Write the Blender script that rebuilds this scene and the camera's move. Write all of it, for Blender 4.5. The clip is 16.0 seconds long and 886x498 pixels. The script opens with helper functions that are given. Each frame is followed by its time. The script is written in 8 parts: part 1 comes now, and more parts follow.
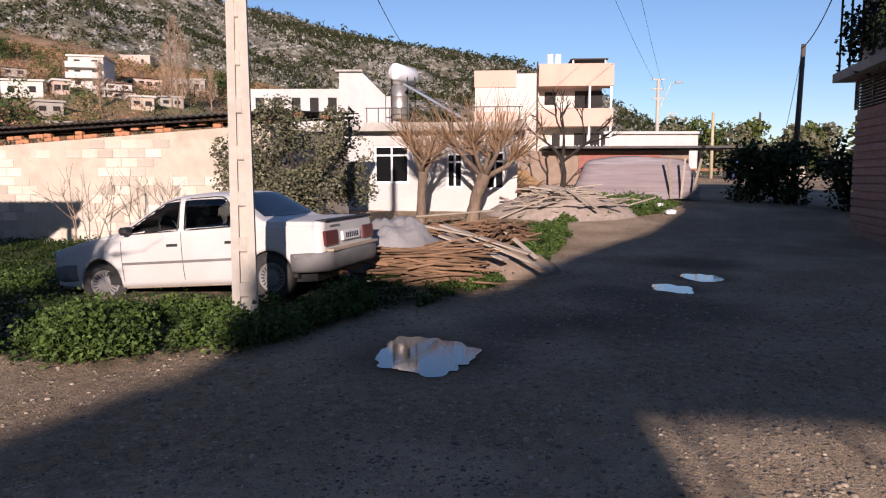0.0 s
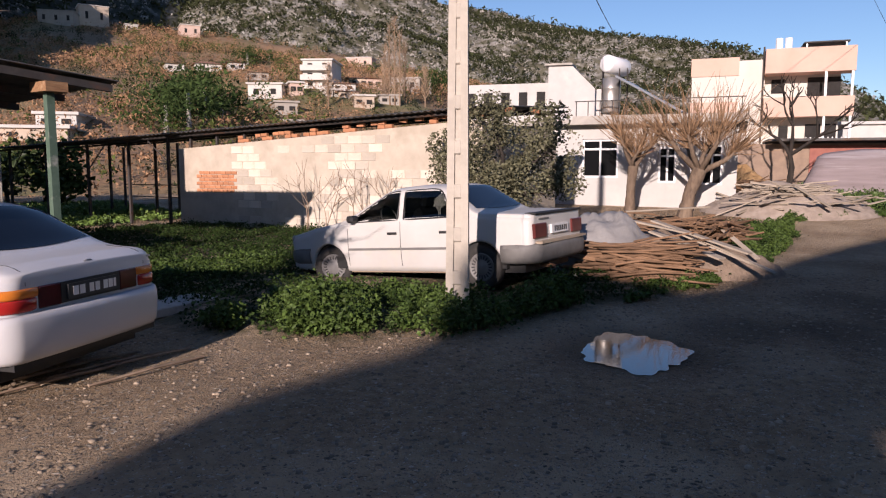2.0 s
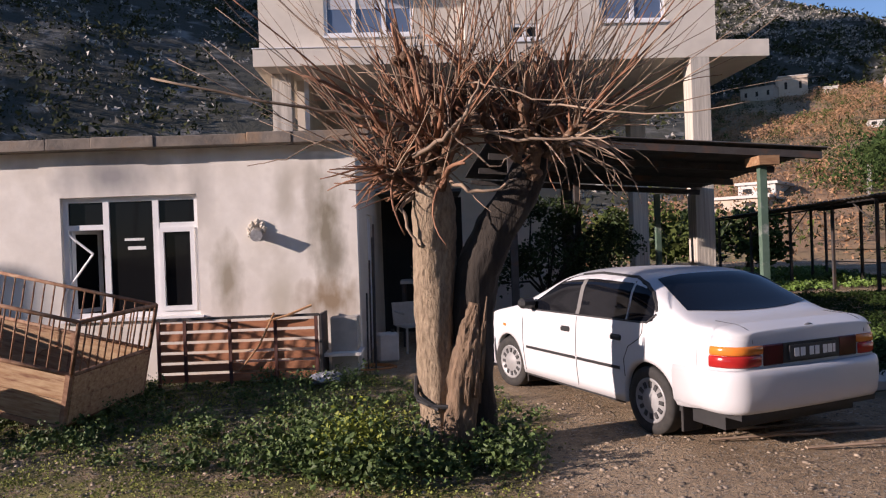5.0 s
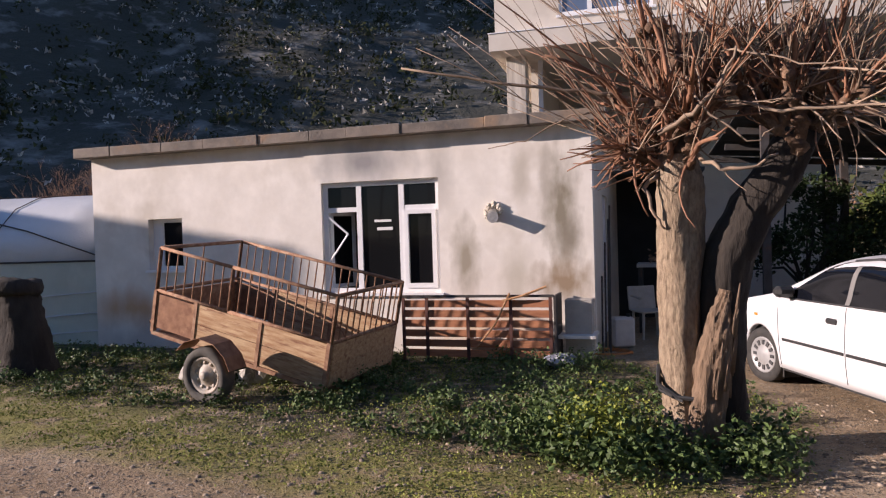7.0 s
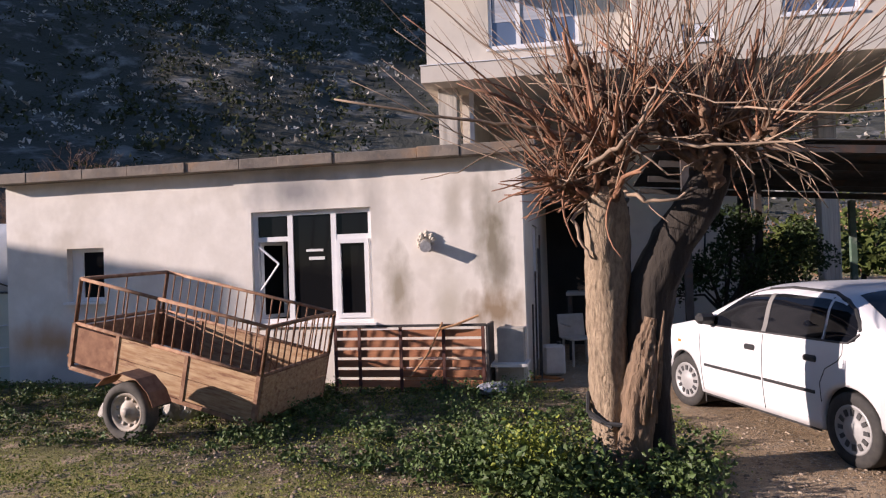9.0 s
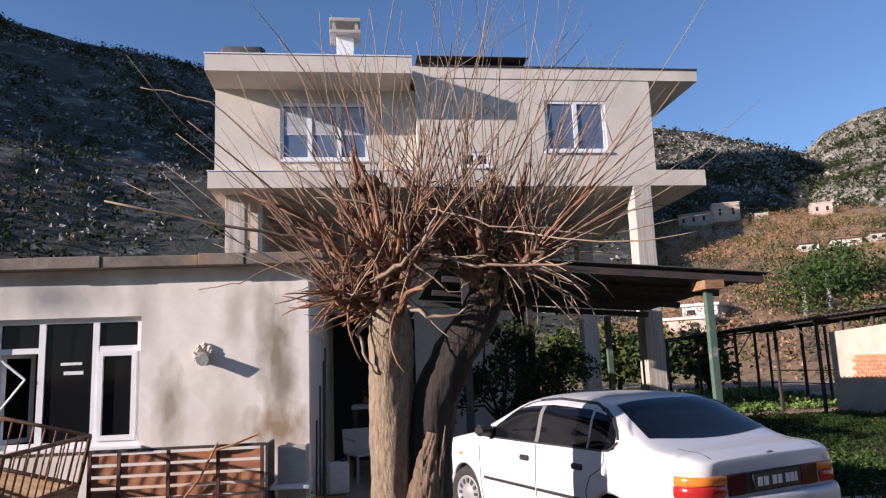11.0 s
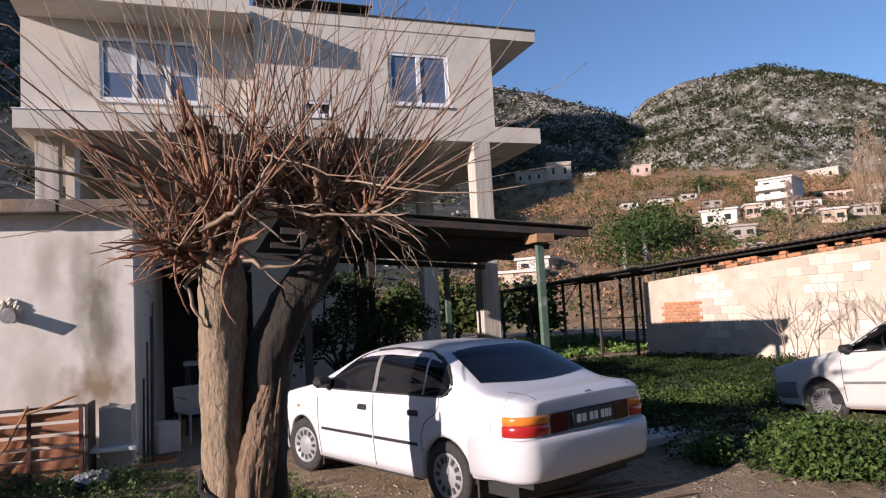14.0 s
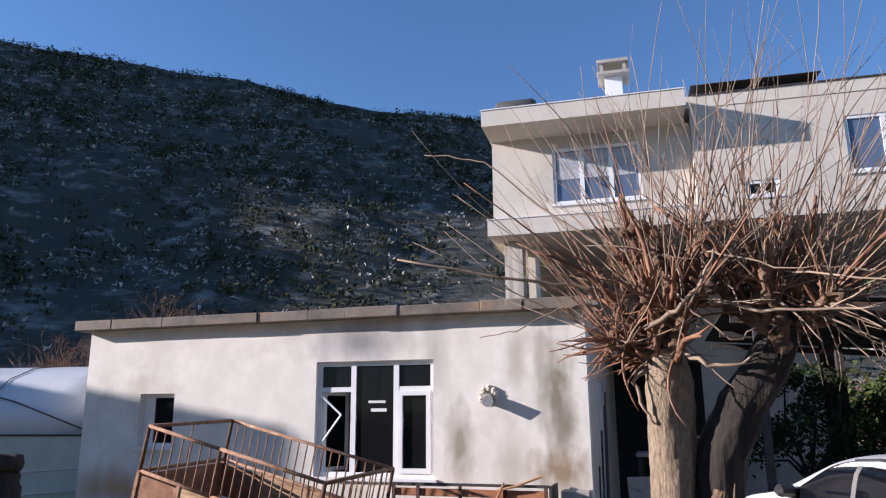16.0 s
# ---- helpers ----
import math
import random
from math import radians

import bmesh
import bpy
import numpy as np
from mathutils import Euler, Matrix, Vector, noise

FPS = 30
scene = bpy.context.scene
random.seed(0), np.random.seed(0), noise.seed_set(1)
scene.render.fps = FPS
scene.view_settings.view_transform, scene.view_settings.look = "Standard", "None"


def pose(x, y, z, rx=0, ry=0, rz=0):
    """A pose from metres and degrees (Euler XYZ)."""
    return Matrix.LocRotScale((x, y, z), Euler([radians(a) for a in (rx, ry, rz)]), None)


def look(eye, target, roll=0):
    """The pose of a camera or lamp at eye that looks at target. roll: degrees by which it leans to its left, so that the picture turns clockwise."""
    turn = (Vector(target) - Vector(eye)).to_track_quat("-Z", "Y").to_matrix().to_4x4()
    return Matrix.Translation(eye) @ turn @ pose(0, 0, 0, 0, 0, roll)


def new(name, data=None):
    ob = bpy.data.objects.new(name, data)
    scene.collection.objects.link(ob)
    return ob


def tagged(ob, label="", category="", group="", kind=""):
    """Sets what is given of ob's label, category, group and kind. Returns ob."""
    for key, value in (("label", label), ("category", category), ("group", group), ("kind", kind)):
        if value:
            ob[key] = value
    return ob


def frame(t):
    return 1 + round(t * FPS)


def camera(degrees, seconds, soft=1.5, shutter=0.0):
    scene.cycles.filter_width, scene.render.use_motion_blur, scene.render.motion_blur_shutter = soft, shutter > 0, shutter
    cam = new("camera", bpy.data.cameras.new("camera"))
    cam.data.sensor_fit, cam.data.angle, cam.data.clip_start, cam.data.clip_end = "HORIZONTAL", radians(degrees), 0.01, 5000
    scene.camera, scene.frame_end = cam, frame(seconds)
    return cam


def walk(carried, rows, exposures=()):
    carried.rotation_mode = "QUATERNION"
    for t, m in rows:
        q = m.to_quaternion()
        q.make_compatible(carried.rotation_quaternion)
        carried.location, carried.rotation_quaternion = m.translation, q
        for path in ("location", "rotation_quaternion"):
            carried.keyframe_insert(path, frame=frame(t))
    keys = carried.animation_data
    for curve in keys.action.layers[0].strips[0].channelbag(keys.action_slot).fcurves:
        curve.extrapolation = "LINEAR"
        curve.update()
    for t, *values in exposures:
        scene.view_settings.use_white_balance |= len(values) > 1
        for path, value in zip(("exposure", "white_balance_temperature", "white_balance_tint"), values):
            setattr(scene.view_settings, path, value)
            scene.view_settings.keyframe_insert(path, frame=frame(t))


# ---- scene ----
cam = camera(63.76, 16.0, soft=1.2)
PATH = [
    (0, look((0.029, -0.001, 1.653), (8.361, 5.428, 0.602), -0.09)),
    (0.5, look((0.025, 0.003, 1.648), (8.244, 5.607, 0.632), 0.03)),
    (1, look((-0.007, 0.005, 1.652), (7.874, 6.074, 0.623), 0.42)),
    (1.5, look((-0.044, 0.007, 1.650), (7.336, 6.658, 0.515), 0.58)),
    (2, look((-0.091, -0.009, 1.647), (6.383, 7.528, 0.515), 0.11)),
    (2.5, look((-0.143, -0.029, 1.647), (5.172, 8.369, 0.544), -0.11)),
    (3, look((-0.207, -0.059, 1.656), (3.828, 9.036, 0.657), -0.49)),
    (3.5, look((-0.259, -0.111, 1.660), (2.051, 9.595, 0.978), -1.36)),
    (4, look((-0.305, -0.160, 1.671), (0.517, 9.792, 1.144), -1.71)),
    (4.5, look((-0.330, -0.176, 1.662), (-1.004, 9.799, 1.463), -2.04)),
    (5, look((-0.331, -0.199, 1.662), (-2.284, 9.608, 1.615), -2.10)),
    (5.2, look((-0.344, -0.213, 1.664), (-2.700, 9.505, 1.629), -1.91)),
    (7.3, look((-0.440, -0.170, 1.665), (-5.445, 8.484, 1.462), -1.79)),
    (7.5, look((-0.449, -0.183, 1.668), (-5.431, 8.486, 1.482), -1.86)),
    (8, look((-0.435, -0.195, 1.675), (-5.357, 8.509, 1.577), -1.94)),
    (8.5, look((-0.430, -0.196, 1.679), (-5.213, 8.586, 1.659), -1.91)),
    (9, look((-0.419, -0.193, 1.678), (-4.494, 8.937, 1.850), -1.90)),
    (9.2, look((-0.400, -0.180, 1.691), (-4.003, 9.145, 1.928), -1.83)),
    (11.3, look((-0.398, -0.138, 1.715), (-1.080, 9.698, 3.384), -2.40)),
    (11.5, look((-0.381, -0.118, 1.718), (-0.650, 9.739, 3.381), -2.51)),
    (12, look((-0.368, -0.096, 1.705), (0.312, 9.760, 3.252), -3.15)),
    (12.5, look((-0.327, -0.049, 1.684), (0.975, 9.795, 2.869), -3.64)),
    (13, look((-0.290, -0.003, 1.664), (1.317, 9.825, 2.569), -3.72)),
    (13.5, look((-0.304, -0.013, 1.667), (1.303, 9.826, 2.447), -3.39)),
    (14, look((-0.362, -0.100, 1.685), (0.602, 9.817, 2.539), -3.22)),
    (14.5, look((-0.424, -0.179, 1.699), (-1.214, 9.744, 2.660), -2.77)),
    (15, look((-0.394, -0.194, 1.725), (-3.078, 9.371, 2.870), -2.37)),
    (15.5, look((-0.343, -0.208, 1.754), (-4.360, 8.742, 3.692), -1.50)),
    (16, look((-0.297, -0.238, 1.764), (-5.086, 8.256, 3.980), -0.37)),
]
walk(cam, PATH, exposures=((0.0, 0.45, 6350, 24), (2.5, 0.3, 6350, 24), (3.0, 0.28, 6400, 24), (3.5, 0.4, 6400, 24), (5.0, 0.56, 6400, 24), (8.5, 0.78, 6350, 24), (11.5, 0.66, 6050, 20), (12.5, 0.45, 6100, 21), (13.0, 0.42, 6100, 21), (14.5, 0.58, 6150, 21), (15.0, 0.6, 6100, 20), (15.5, 0.74, 5800, 18), (16.0, 0.86, 5700, 16)))

# ---------- world and light ----------
SUN = Vector((0.852, 0.523, -0.30)).normalized()      # the way the sunlight goes
world = bpy.data.worlds.new("world")
scene.world = world
world.use_nodes = True
wn = world.node_tree.nodes
sky = wn.new("ShaderNodeTexSky")
sky.sky_type = 'NISHITA'
sky.sun_disc = False
sky.sun_elevation = math.asin(-SUN.z)
sky.sun_rotation = math.atan2(-SUN.x, -SUN.y)
sky.air_density, sky.dust_density, sky.ozone_density = 1.0, 0.0, 4.0
wn["Background"].inputs["Strength"].default_value = 0.09
world.node_tree.links.new(sky.outputs[0], wn["Background"].inputs[0])
sun = new("sun", bpy.data.lights.new("sun", 'SUN'))
sun.data.energy, sun.data.angle, sun.data.color = 5.0, radians(0.55), (1.0, 0.87, 0.74)
sun.matrix_world = look((0, 0, 60), Vector((0, 0, 60)) + SUN)

# ---------- materials ----------
def mat(name, c1, c2=None, scale=4.0, rough=0.8, metal=0.0, bump=0.0, bscale=None, c3=None, s3=0.6, t3=0.6, spec=0.5,
        stretch=(1, 1, 1), vary=0.0, island=0.0):
    """A surface of two grain colours and, in broad patches, a third; vary and island change its value piece by piece."""
    m = bpy.data.materials.new(name)
    m.use_nodes = True
    nt = m.node_tree
    n, l = nt.nodes, nt.links
    b = n["Principled BSDF"]
    b.inputs["Roughness"].default_value = rough
    b.inputs["Metallic"].default_value = metal
    b.inputs["Specular IOR Level"].default_value = spec
    co = n.new("ShaderNodeTexCoord")
    mp = n.new("ShaderNodeMapping")
    mp.inputs["Scale"].default_value = stretch
    l.new(co.outputs["Object"], mp.inputs["Vector"])

    def noise_tex(s, detail=5.0, r=0.6):
        t = n.new("ShaderNodeTexNoise")
        t.inputs["Scale"].default_value = s
        t.inputs["Detail"].default_value = detail
        t.inputs["Roughness"].default_value = r
        l.new(mp.outputs[0], t.inputs["Vector"])
        return t

    def ramp(src, a, z):
        r = n.new("ShaderNodeMapRange")
        r.inputs["From Min"].default_value, r.inputs["From Max"].default_value = a, z
        l.new(src, r.inputs["Value"])
        return r.outputs[0]

    def mix(f, a, z, mode='MIX'):
        x = n.new("ShaderNodeMix")
        x.data_type, x.blend_type = 'RGBA', mode
        if isinstance(f, float):
            x.inputs[0].default_value = f
        else:
            l.new(f, x.inputs[0])
        for k, v in ((6, a), (7, z)):
            if isinstance(v, tuple):
                x.inputs[k].default_value = (*v, 1)
            else:
                l.new(v, x.inputs[k])
        return x.outputs[2]

    c2 = c2 or tuple(v * 0.8 for v in c1)
    t1 = noise_tex(scale)
    col = mix(ramp(t1.outputs[0], 0.35, 0.65), c1, c2)
    if c3:
        t2 = noise_tex(s3, 4.0, 0.65)
        col = mix(ramp(t2.outputs[0], t3 - 0.07, t3 + 0.1), col, c3)
    if vary or island:
        if vary:
            src = n.new("ShaderNodeObjectInfo").outputs["Random"]
        else:
            src = n.new("ShaderNodeNewGeometry").outputs["Random Per Island"]
        hs = n.new("ShaderNodeHueSaturation")
        r = n.new("ShaderNodeMapRange")
        a = vary or island
        r.inputs["To Min"].default_value, r.inputs["To Max"].default_value = 1 - a, 1 + a
        l.new(src, r.inputs["Value"])
        l.new(r.outputs[0], hs.inputs["Value"])
        l.new(col, hs.inputs["Color"])
        col = hs.outputs[0]
    l.new(col, b.inputs["Base Color"])
    if bump:
        t4 = noise_tex(bscale or scale * 3, 6.0, 0.65)
        bp = n.new("ShaderNodeBump")
        bp.inputs["Strength"].default_value = 1.0
        bp.inputs["Distance"].default_value = bump
        l.new(t4.outputs[0], bp.inputs["Height"])
        l.new(bp.outputs[0], b.inputs["Normal"])
    return m


def glass_mat(name, tint=(0.02, 0.025, 0.03), rough=0.04, spec=0.6):
    m = mat(name, tint, tint, rough=rough, spec=spec)
    return m


M_PLASTER = mat("white_plaster", (0.80, 0.77, 0.72), (0.72, 0.69, 0.64), 1.3, 0.9, bump=0.004, bscale=30, c3=(0.62, 0.58, 0.52), s3=0.9, t3=0.62)
M_RENDER = mat("grey_render", (0.67, 0.61, 0.52), (0.61, 0.55, 0.465), 2.0, 0.92, bump=0.003, bscale=40, c3=(0.48, 0.435, 0.375), s3=0.4, t3=0.58)
M_CONC = mat("concrete", (0.46, 0.43, 0.38), (0.37, 0.345, 0.305), 5.0, 0.92, bump=0.006, bscale=26, c3=(0.28, 0.26, 0.23), s3=1.2)
M_COLUMN = mat("board_marked_concrete", (0.60, 0.55, 0.47), (0.38, 0.34, 0.285), 15.0, 0.92, bump=0.012, bscale=18, stretch=(1, 1, 0.05), c3=(0.46, 0.42, 0.36), s3=3.0)
M_SLABEDGE = mat("weathered_roof_edge", (0.25, 0.21, 0.17), (0.13, 0.115, 0.10), 3.0, 0.95, bump=0.01, bscale=18, c3=(0.32, 0.22, 0.14), s3=1.5)
M_POLE = mat("pole_concrete", (0.50, 0.455, 0.385), (0.42, 0.38, 0.32), 7.0, 0.9, bump=0.003, bscale=50)
M_BLOCK = mat("concrete_block", (0.60, 0.535, 0.44), (0.50, 0.435, 0.35), 6.0, 0.95, bump=0.006, bscale=40, vary=0.24, c3=(.66, .60, .52), s3=.7, t3=.55)
M_BRICK = mat("hollow_brick", (0.52, 0.24, 0.12), (0.40, 0.18, 0.095), 7.0, 0.95, bump=0.004, bscale=40, vary=0.14)
M_MORTAR = mat("mortar", (0.56, 0.49, 0.395), (0.45, 0.39, 0.31), 2.0, 0.95, bump=0.006, bscale=25, c3=(.42, .36, .28), s3=1.1)
M_FRAME = mat("white_window_plastic", (0.82, 0.82, 0.82), (0.76, 0.76, 0.76), 3.0, 0.4)
M_GLASS = glass_mat("dark_pane", (0.009, 0.0095, 0.0105), 0.04, 0.12)
# blue base colour painted in for the sky's reflection
M_SKYGLASS = glass_mat("sky_tinted_pane", (0.11, 0.15, 0.23), 0.05, 0.8)
# near-black colour that holds the shade inside rooms and openings
M_DARK = mat("interior_shade", (0.03, 0.028, 0.026), (0.02, 0.018, 0.017), 2.0, 0.95)
M_TIN = mat("corrugated_tin", (0.10, 0.098, 0.095), (0.065, 0.06, 0.055), 4.0, 0.75, metal=0.2, bump=0.002, c3=(0.13, 0.075, 0.045), s3=1.2)
M_STEEL = mat("dark_steel", (0.055, 0.05, 0.048), (0.035, 0.03, 0.028), 8.0, 0.75, c3=(0.12, 0.06, 0.035), s3=2.0)
M_GREEN = mat("green_paint", (0.10, 0.155, 0.115), (0.07, 0.12, 0.085), 6.0, 0.6, c3=(0.30, 0.31, 0.28), s3=4.0, t3=0.63)
M_RUST = mat("rusty_steel", (0.30, 0.155, 0.085), (0.19, 0.085, 0.045), 9.0, 0.85, metal=0.1, bump=0.002, bscale=60, c3=(0.42, 0.24, 0.13), s3=3.0)
M_PLANK = mat("weathered_plank", (0.44, 0.25, 0.12), (0.28, 0.145, 0.07), 5.0, 0.85, bump=0.004, bscale=30, stretch=(1, 8, 8), vary=0.2, c3=(0.50, 0.33, 0.19), s3=1.5)
M_REDPLANK = mat("red_brown_plank", (0.48, 0.21, 0.10), (0.36, 0.14, 0.065), 4.0, 0.8, bump=0.003, bscale=30, stretch=(1, 6, 6), vary=0.2)
M_CARWHITE = mat("white_car_paint", (0.61, 0.61, 0.62), (0.58, 0.58, 0.59), 0.7, 0.28, spec=0.5)
M_OLDWHITE = mat("aged_white_paint", (0.58, 0.57, 0.545), (0.52, 0.505, 0.475), 1.2, 0.38, c3=(0.58, 0.53, 0.45), s3=1.6, t3=0.66)
M_CARGLASS = glass_mat("car_glass", (0.005, 0.006, 0.009), 0.03, 0.28)
M_BLACK = mat("black_plastic", (0.018, 0.018, 0.019), (0.025, 0.025, 0.025), 20, 0.6)
M_GREYPL = mat("grey_bumper_plastic", (0.19, 0.185, 0.175), (0.14, 0.135, 0.13), 5, 0.65)
M_RUBBER = mat("tyre_rubber", (0.022, 0.021, 0.02), (0.04, 0.037, 0.033), 12, 0.85, bump=0.002)
M_RIM = mat("silver_rim", (0.36, 0.36, 0.355), (0.29, 0.285, 0.28), 9, 0.4, metal=0.2)
M_RED = mat("red_lamp", (0.42, 0.025, 0.02), (0.36, 0.02, 0.018), 9, 0.15)
M_AMBER = mat("amber_lamp", (0.70, 0.22, 0.03), (0.62, 0.18, 0.03), 9, 0.15)
M_PLATE = mat("plate_white", (0.78, 0.78, 0.77), (0.72, 0.72, 0.7), 9, 0.5)
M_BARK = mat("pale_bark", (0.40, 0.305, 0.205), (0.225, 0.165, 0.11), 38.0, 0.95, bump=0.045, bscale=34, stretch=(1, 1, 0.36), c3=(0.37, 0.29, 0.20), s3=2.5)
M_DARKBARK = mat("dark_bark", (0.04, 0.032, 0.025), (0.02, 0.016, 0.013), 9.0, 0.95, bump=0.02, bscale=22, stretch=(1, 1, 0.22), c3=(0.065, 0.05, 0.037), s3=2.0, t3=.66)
M_TWIG = mat("reddish_twig", (0.31, 0.155, 0.085), (0.15, 0.072, 0.042), 6.0, 0.8, island=0.3)
M_GREYTWIG = mat("grey_twig", (0.36, 0.265, 0.185), (0.22, 0.155, 0.108), 6.0, 0.85, island=0.3)
M_LEAF = mat("weed_leaf", (0.10, 0.15, 0.045), (0.045, 0.075, 0.02), 3.0, 0.55, spec=0.25, island=0.4)
# low verge weeds, with the shade round the cars put into the green
M_LOWGRASS = mat("low_weed_shade", (0.03, 0.054, 0.011), (0.014, 0.028, 0.006), 3.0, 0.7, spec=0.15, island=0.4)
M_MALLOW = mat("mallow_leaf", (0.074, 0.119, 0.025), (0.037, 0.067, 0.013), 3.0, 0.6, spec=0.25, island=0.4)
M_LIME = mat("lime_leaf", (0.24, 0.27, 0.035), (0.17, 0.20, 0.03), 3.0, 0.6, spec=0.3, island=0.35)
M_OLIVE = mat("olive_leaf", (0.15, 0.145, 0.085), (0.10, 0.10, 0.056), 2.0, 0.6, spec=0.3, island=0.4)
M_CITRUS = mat("citrus_leaf", (0.035, 0.055, 0.016), (0.02, 0.034, 0.011), 2.0, 0.55, spec=0.25, island=0.4)
M_WATER = mat("puddle_water", (0.02, 0.019, 0.016), (0.025, 0.022, 0.018), 2.0, 0.03, spec=0.8, bump=0.0003, bscale=11)


def stain(m, cx, cz, rx, rz, colour, amount, scale=3.0):
    """A soft-edged ragged stain of its own shape on an upright face, at (cx, cz) in the thing's own metres."""
    n, l = m.node_tree.nodes, m.node_tree.links
    co = n.new("ShaderNodeTexCoord")
    sub = n.new("ShaderNodeVectorMath")
    sub.operation = 'SUBTRACT'
    sub.inputs[1].default_value = (cx, 0, cz)
    l.new(co.outputs["Object"], sub.inputs[0])
    mul = n.new("ShaderNodeVectorMath")
    mul.operation = 'MULTIPLY'
    mul.inputs[1].default_value = (1 / rx, 0, 1 / rz)
    l.new(sub.outputs[0], mul.inputs[0])
    ln = n.new("ShaderNodeVectorMath")
    ln.operation = 'LENGTH'
    l.new(mul.outputs[0], ln.inputs[0])
    tx = n.new("ShaderNodeTexNoise")
    tx.inputs["Scale"].default_value, tx.inputs["Detail"].default_value = scale, 6
    mp = n.new("ShaderNodeMapping")
    mp.inputs["Scale"].default_value = (1, 1, .5)
    l.new(co.outputs["Object"], mp.inputs[0])
    l.new(mp.outputs[0], tx.inputs["Vector"])
    ad = n.new("ShaderNodeMath")
    ad.operation = 'MULTIPLY_ADD'
    l.new(tx.outputs[0], ad.inputs[0])
    ad.inputs[1].default_value = 1.6
    l.new(ln.outputs["Value"], ad.inputs[2])
    mr = n.new("ShaderNodeMapRange")
    mr.inputs["From Min"].default_value, mr.inputs["From Max"].default_value = 2.15, 1.0
    mr.inputs["To Max"].default_value = amount
    l.new(ad.outputs[0], mr.inputs["Value"])
    mx = n.new("ShaderNodeMix")
    mx.data_type = 'RGBA'
    b = n["Principled BSDF"]
    l.new(mr.outputs[0], mx.inputs[0])
    l.new(b.inputs["Base Color"].links[0].from_socket, mx.inputs[6])
    mx.inputs[7].default_value = (*colour, 1)
    l.new(mx.outputs[2], b.inputs["Base Color"])


M_ANNEX = mat("stained_white_plaster", (0.82, 0.775, 0.705), (0.70, 0.655, 0.585), 2.2, 0.92, bump=0.0012, bscale=26, c3=(0.60, 0.55, 0.475), s3=0.8, t3=0.60)
stain(M_ANNEX, -.42, 2.0, .22, .75, (.25, .22, .16), 1.0, 7.0)
stain(M_ANNEX, -.30, 1.55, .16, .35, (.24, .21, .16), .9, 6.0)
stain(M_ANNEX, -.38, 1.0, .42, .30, (.31, .23, .15), 1.0, 7.0)
stain(M_ANNEX, -1.75, 1.3, .18, .5, (.32, .28, .21), .95, 6.0)
stain(M_ANNEX, -1.05, 1.0, .2, .6, (.42, .38, .29), .6)
stain(M_ANNEX, -3.2, 2.75, .7, .35, (.20, .20, .21), .85, 2.0)
stain(M_ANNEX, -2.1, 2.6, .18, .5, (.40, .37, .33), .7)
stain(M_ANNEX, -1.55, .35, .9, .28, (.62, .46, .30), .7, 4.0)
stain(M_ANNEX, -.95, 2.45, .12, .4, (.45, .41, .34), .7, 5.0)
stain(M_ANNEX, -.62, 2.4, .10, .5, (.38, .34, .28), .7, 5.0)
stain(M_ANNEX, -7.4, .62, .8, .28, (.52, .28, .12), .8)
stain(M_ANNEX, -7.3, .1, 1.2, .35, (.36, .33, .32), .6)


# ---------- building helpers ----------
def link(name, bm, material, parent=None, smooth=False, m=None):
    me = bpy.data.meshes.new(name)
    bmesh.ops.recalc_face_normals(bm, faces=bm.faces)
    bm.to_mesh(me)
    bm.free()
    for mm in (material if isinstance(material, (list, tuple)) else [material]):
        me.materials.append(mm)
    if smooth:
        me.polygons.foreach_set("use_smooth", [True] * len(me.polygons))
    ob = new(name, me)
    ob.parent = parent
    if m is not None:
        ob.matrix_basis = m
    return ob


def part(name, bm, material, parent, label="", smooth=False, m=None):
    ob = link(name, bm, material, parent, smooth, m)
    return tagged(ob, label) if label else ob


def thing(name, m, label, category, group="", kind=""):
    ob = new(name)
    ob.empty_display_size = 0.2
    ob.matrix_basis = m
    return tagged(ob, label, category, group, kind)


def raw(name, verts, faces, material, parent=None, smooth=False):
    me = bpy.data.meshes.new(name)
    me.from_pydata(verts, [], faces)
    me.materials.append(material)
    if smooth:
        me.polygons.foreach_set("use_smooth", [True] * len(me.polygons))
    ob = new(name, me)
    ob.parent = parent
    return ob


def box(bm, x0, y0, z0, x1, y1, z1, m=None, bev=0.0):
    vs = [bm.verts.new((x, y, z)) for x in (x0, x1) for y in (y0, y1) for z in (z0, z1)]
    fs = [bm.faces.new([vs[i] for i in f]) for f in ((0, 1, 3, 2), (4, 6, 7, 5), (0, 4, 5, 1), (2, 3, 7, 6), (0, 2, 6, 4), (1, 5, 7, 3))]
    if m is not None:
        bmesh.ops.transform(bm, matrix=m, verts=vs)
    if bev:
        es = list({e for f in fs for e in f.edges})
        bmesh.ops.bevel(bm, geom=es, offset=bev, segments=1, affect='EDGES')
    return vs


def B(x0, y0, z0, x1, y1, z1, bev=0.0, m=None):
    bm = bmesh.new()
    box(bm, x0, y0, z0, x1, y1, z1, m, bev)
    return bm


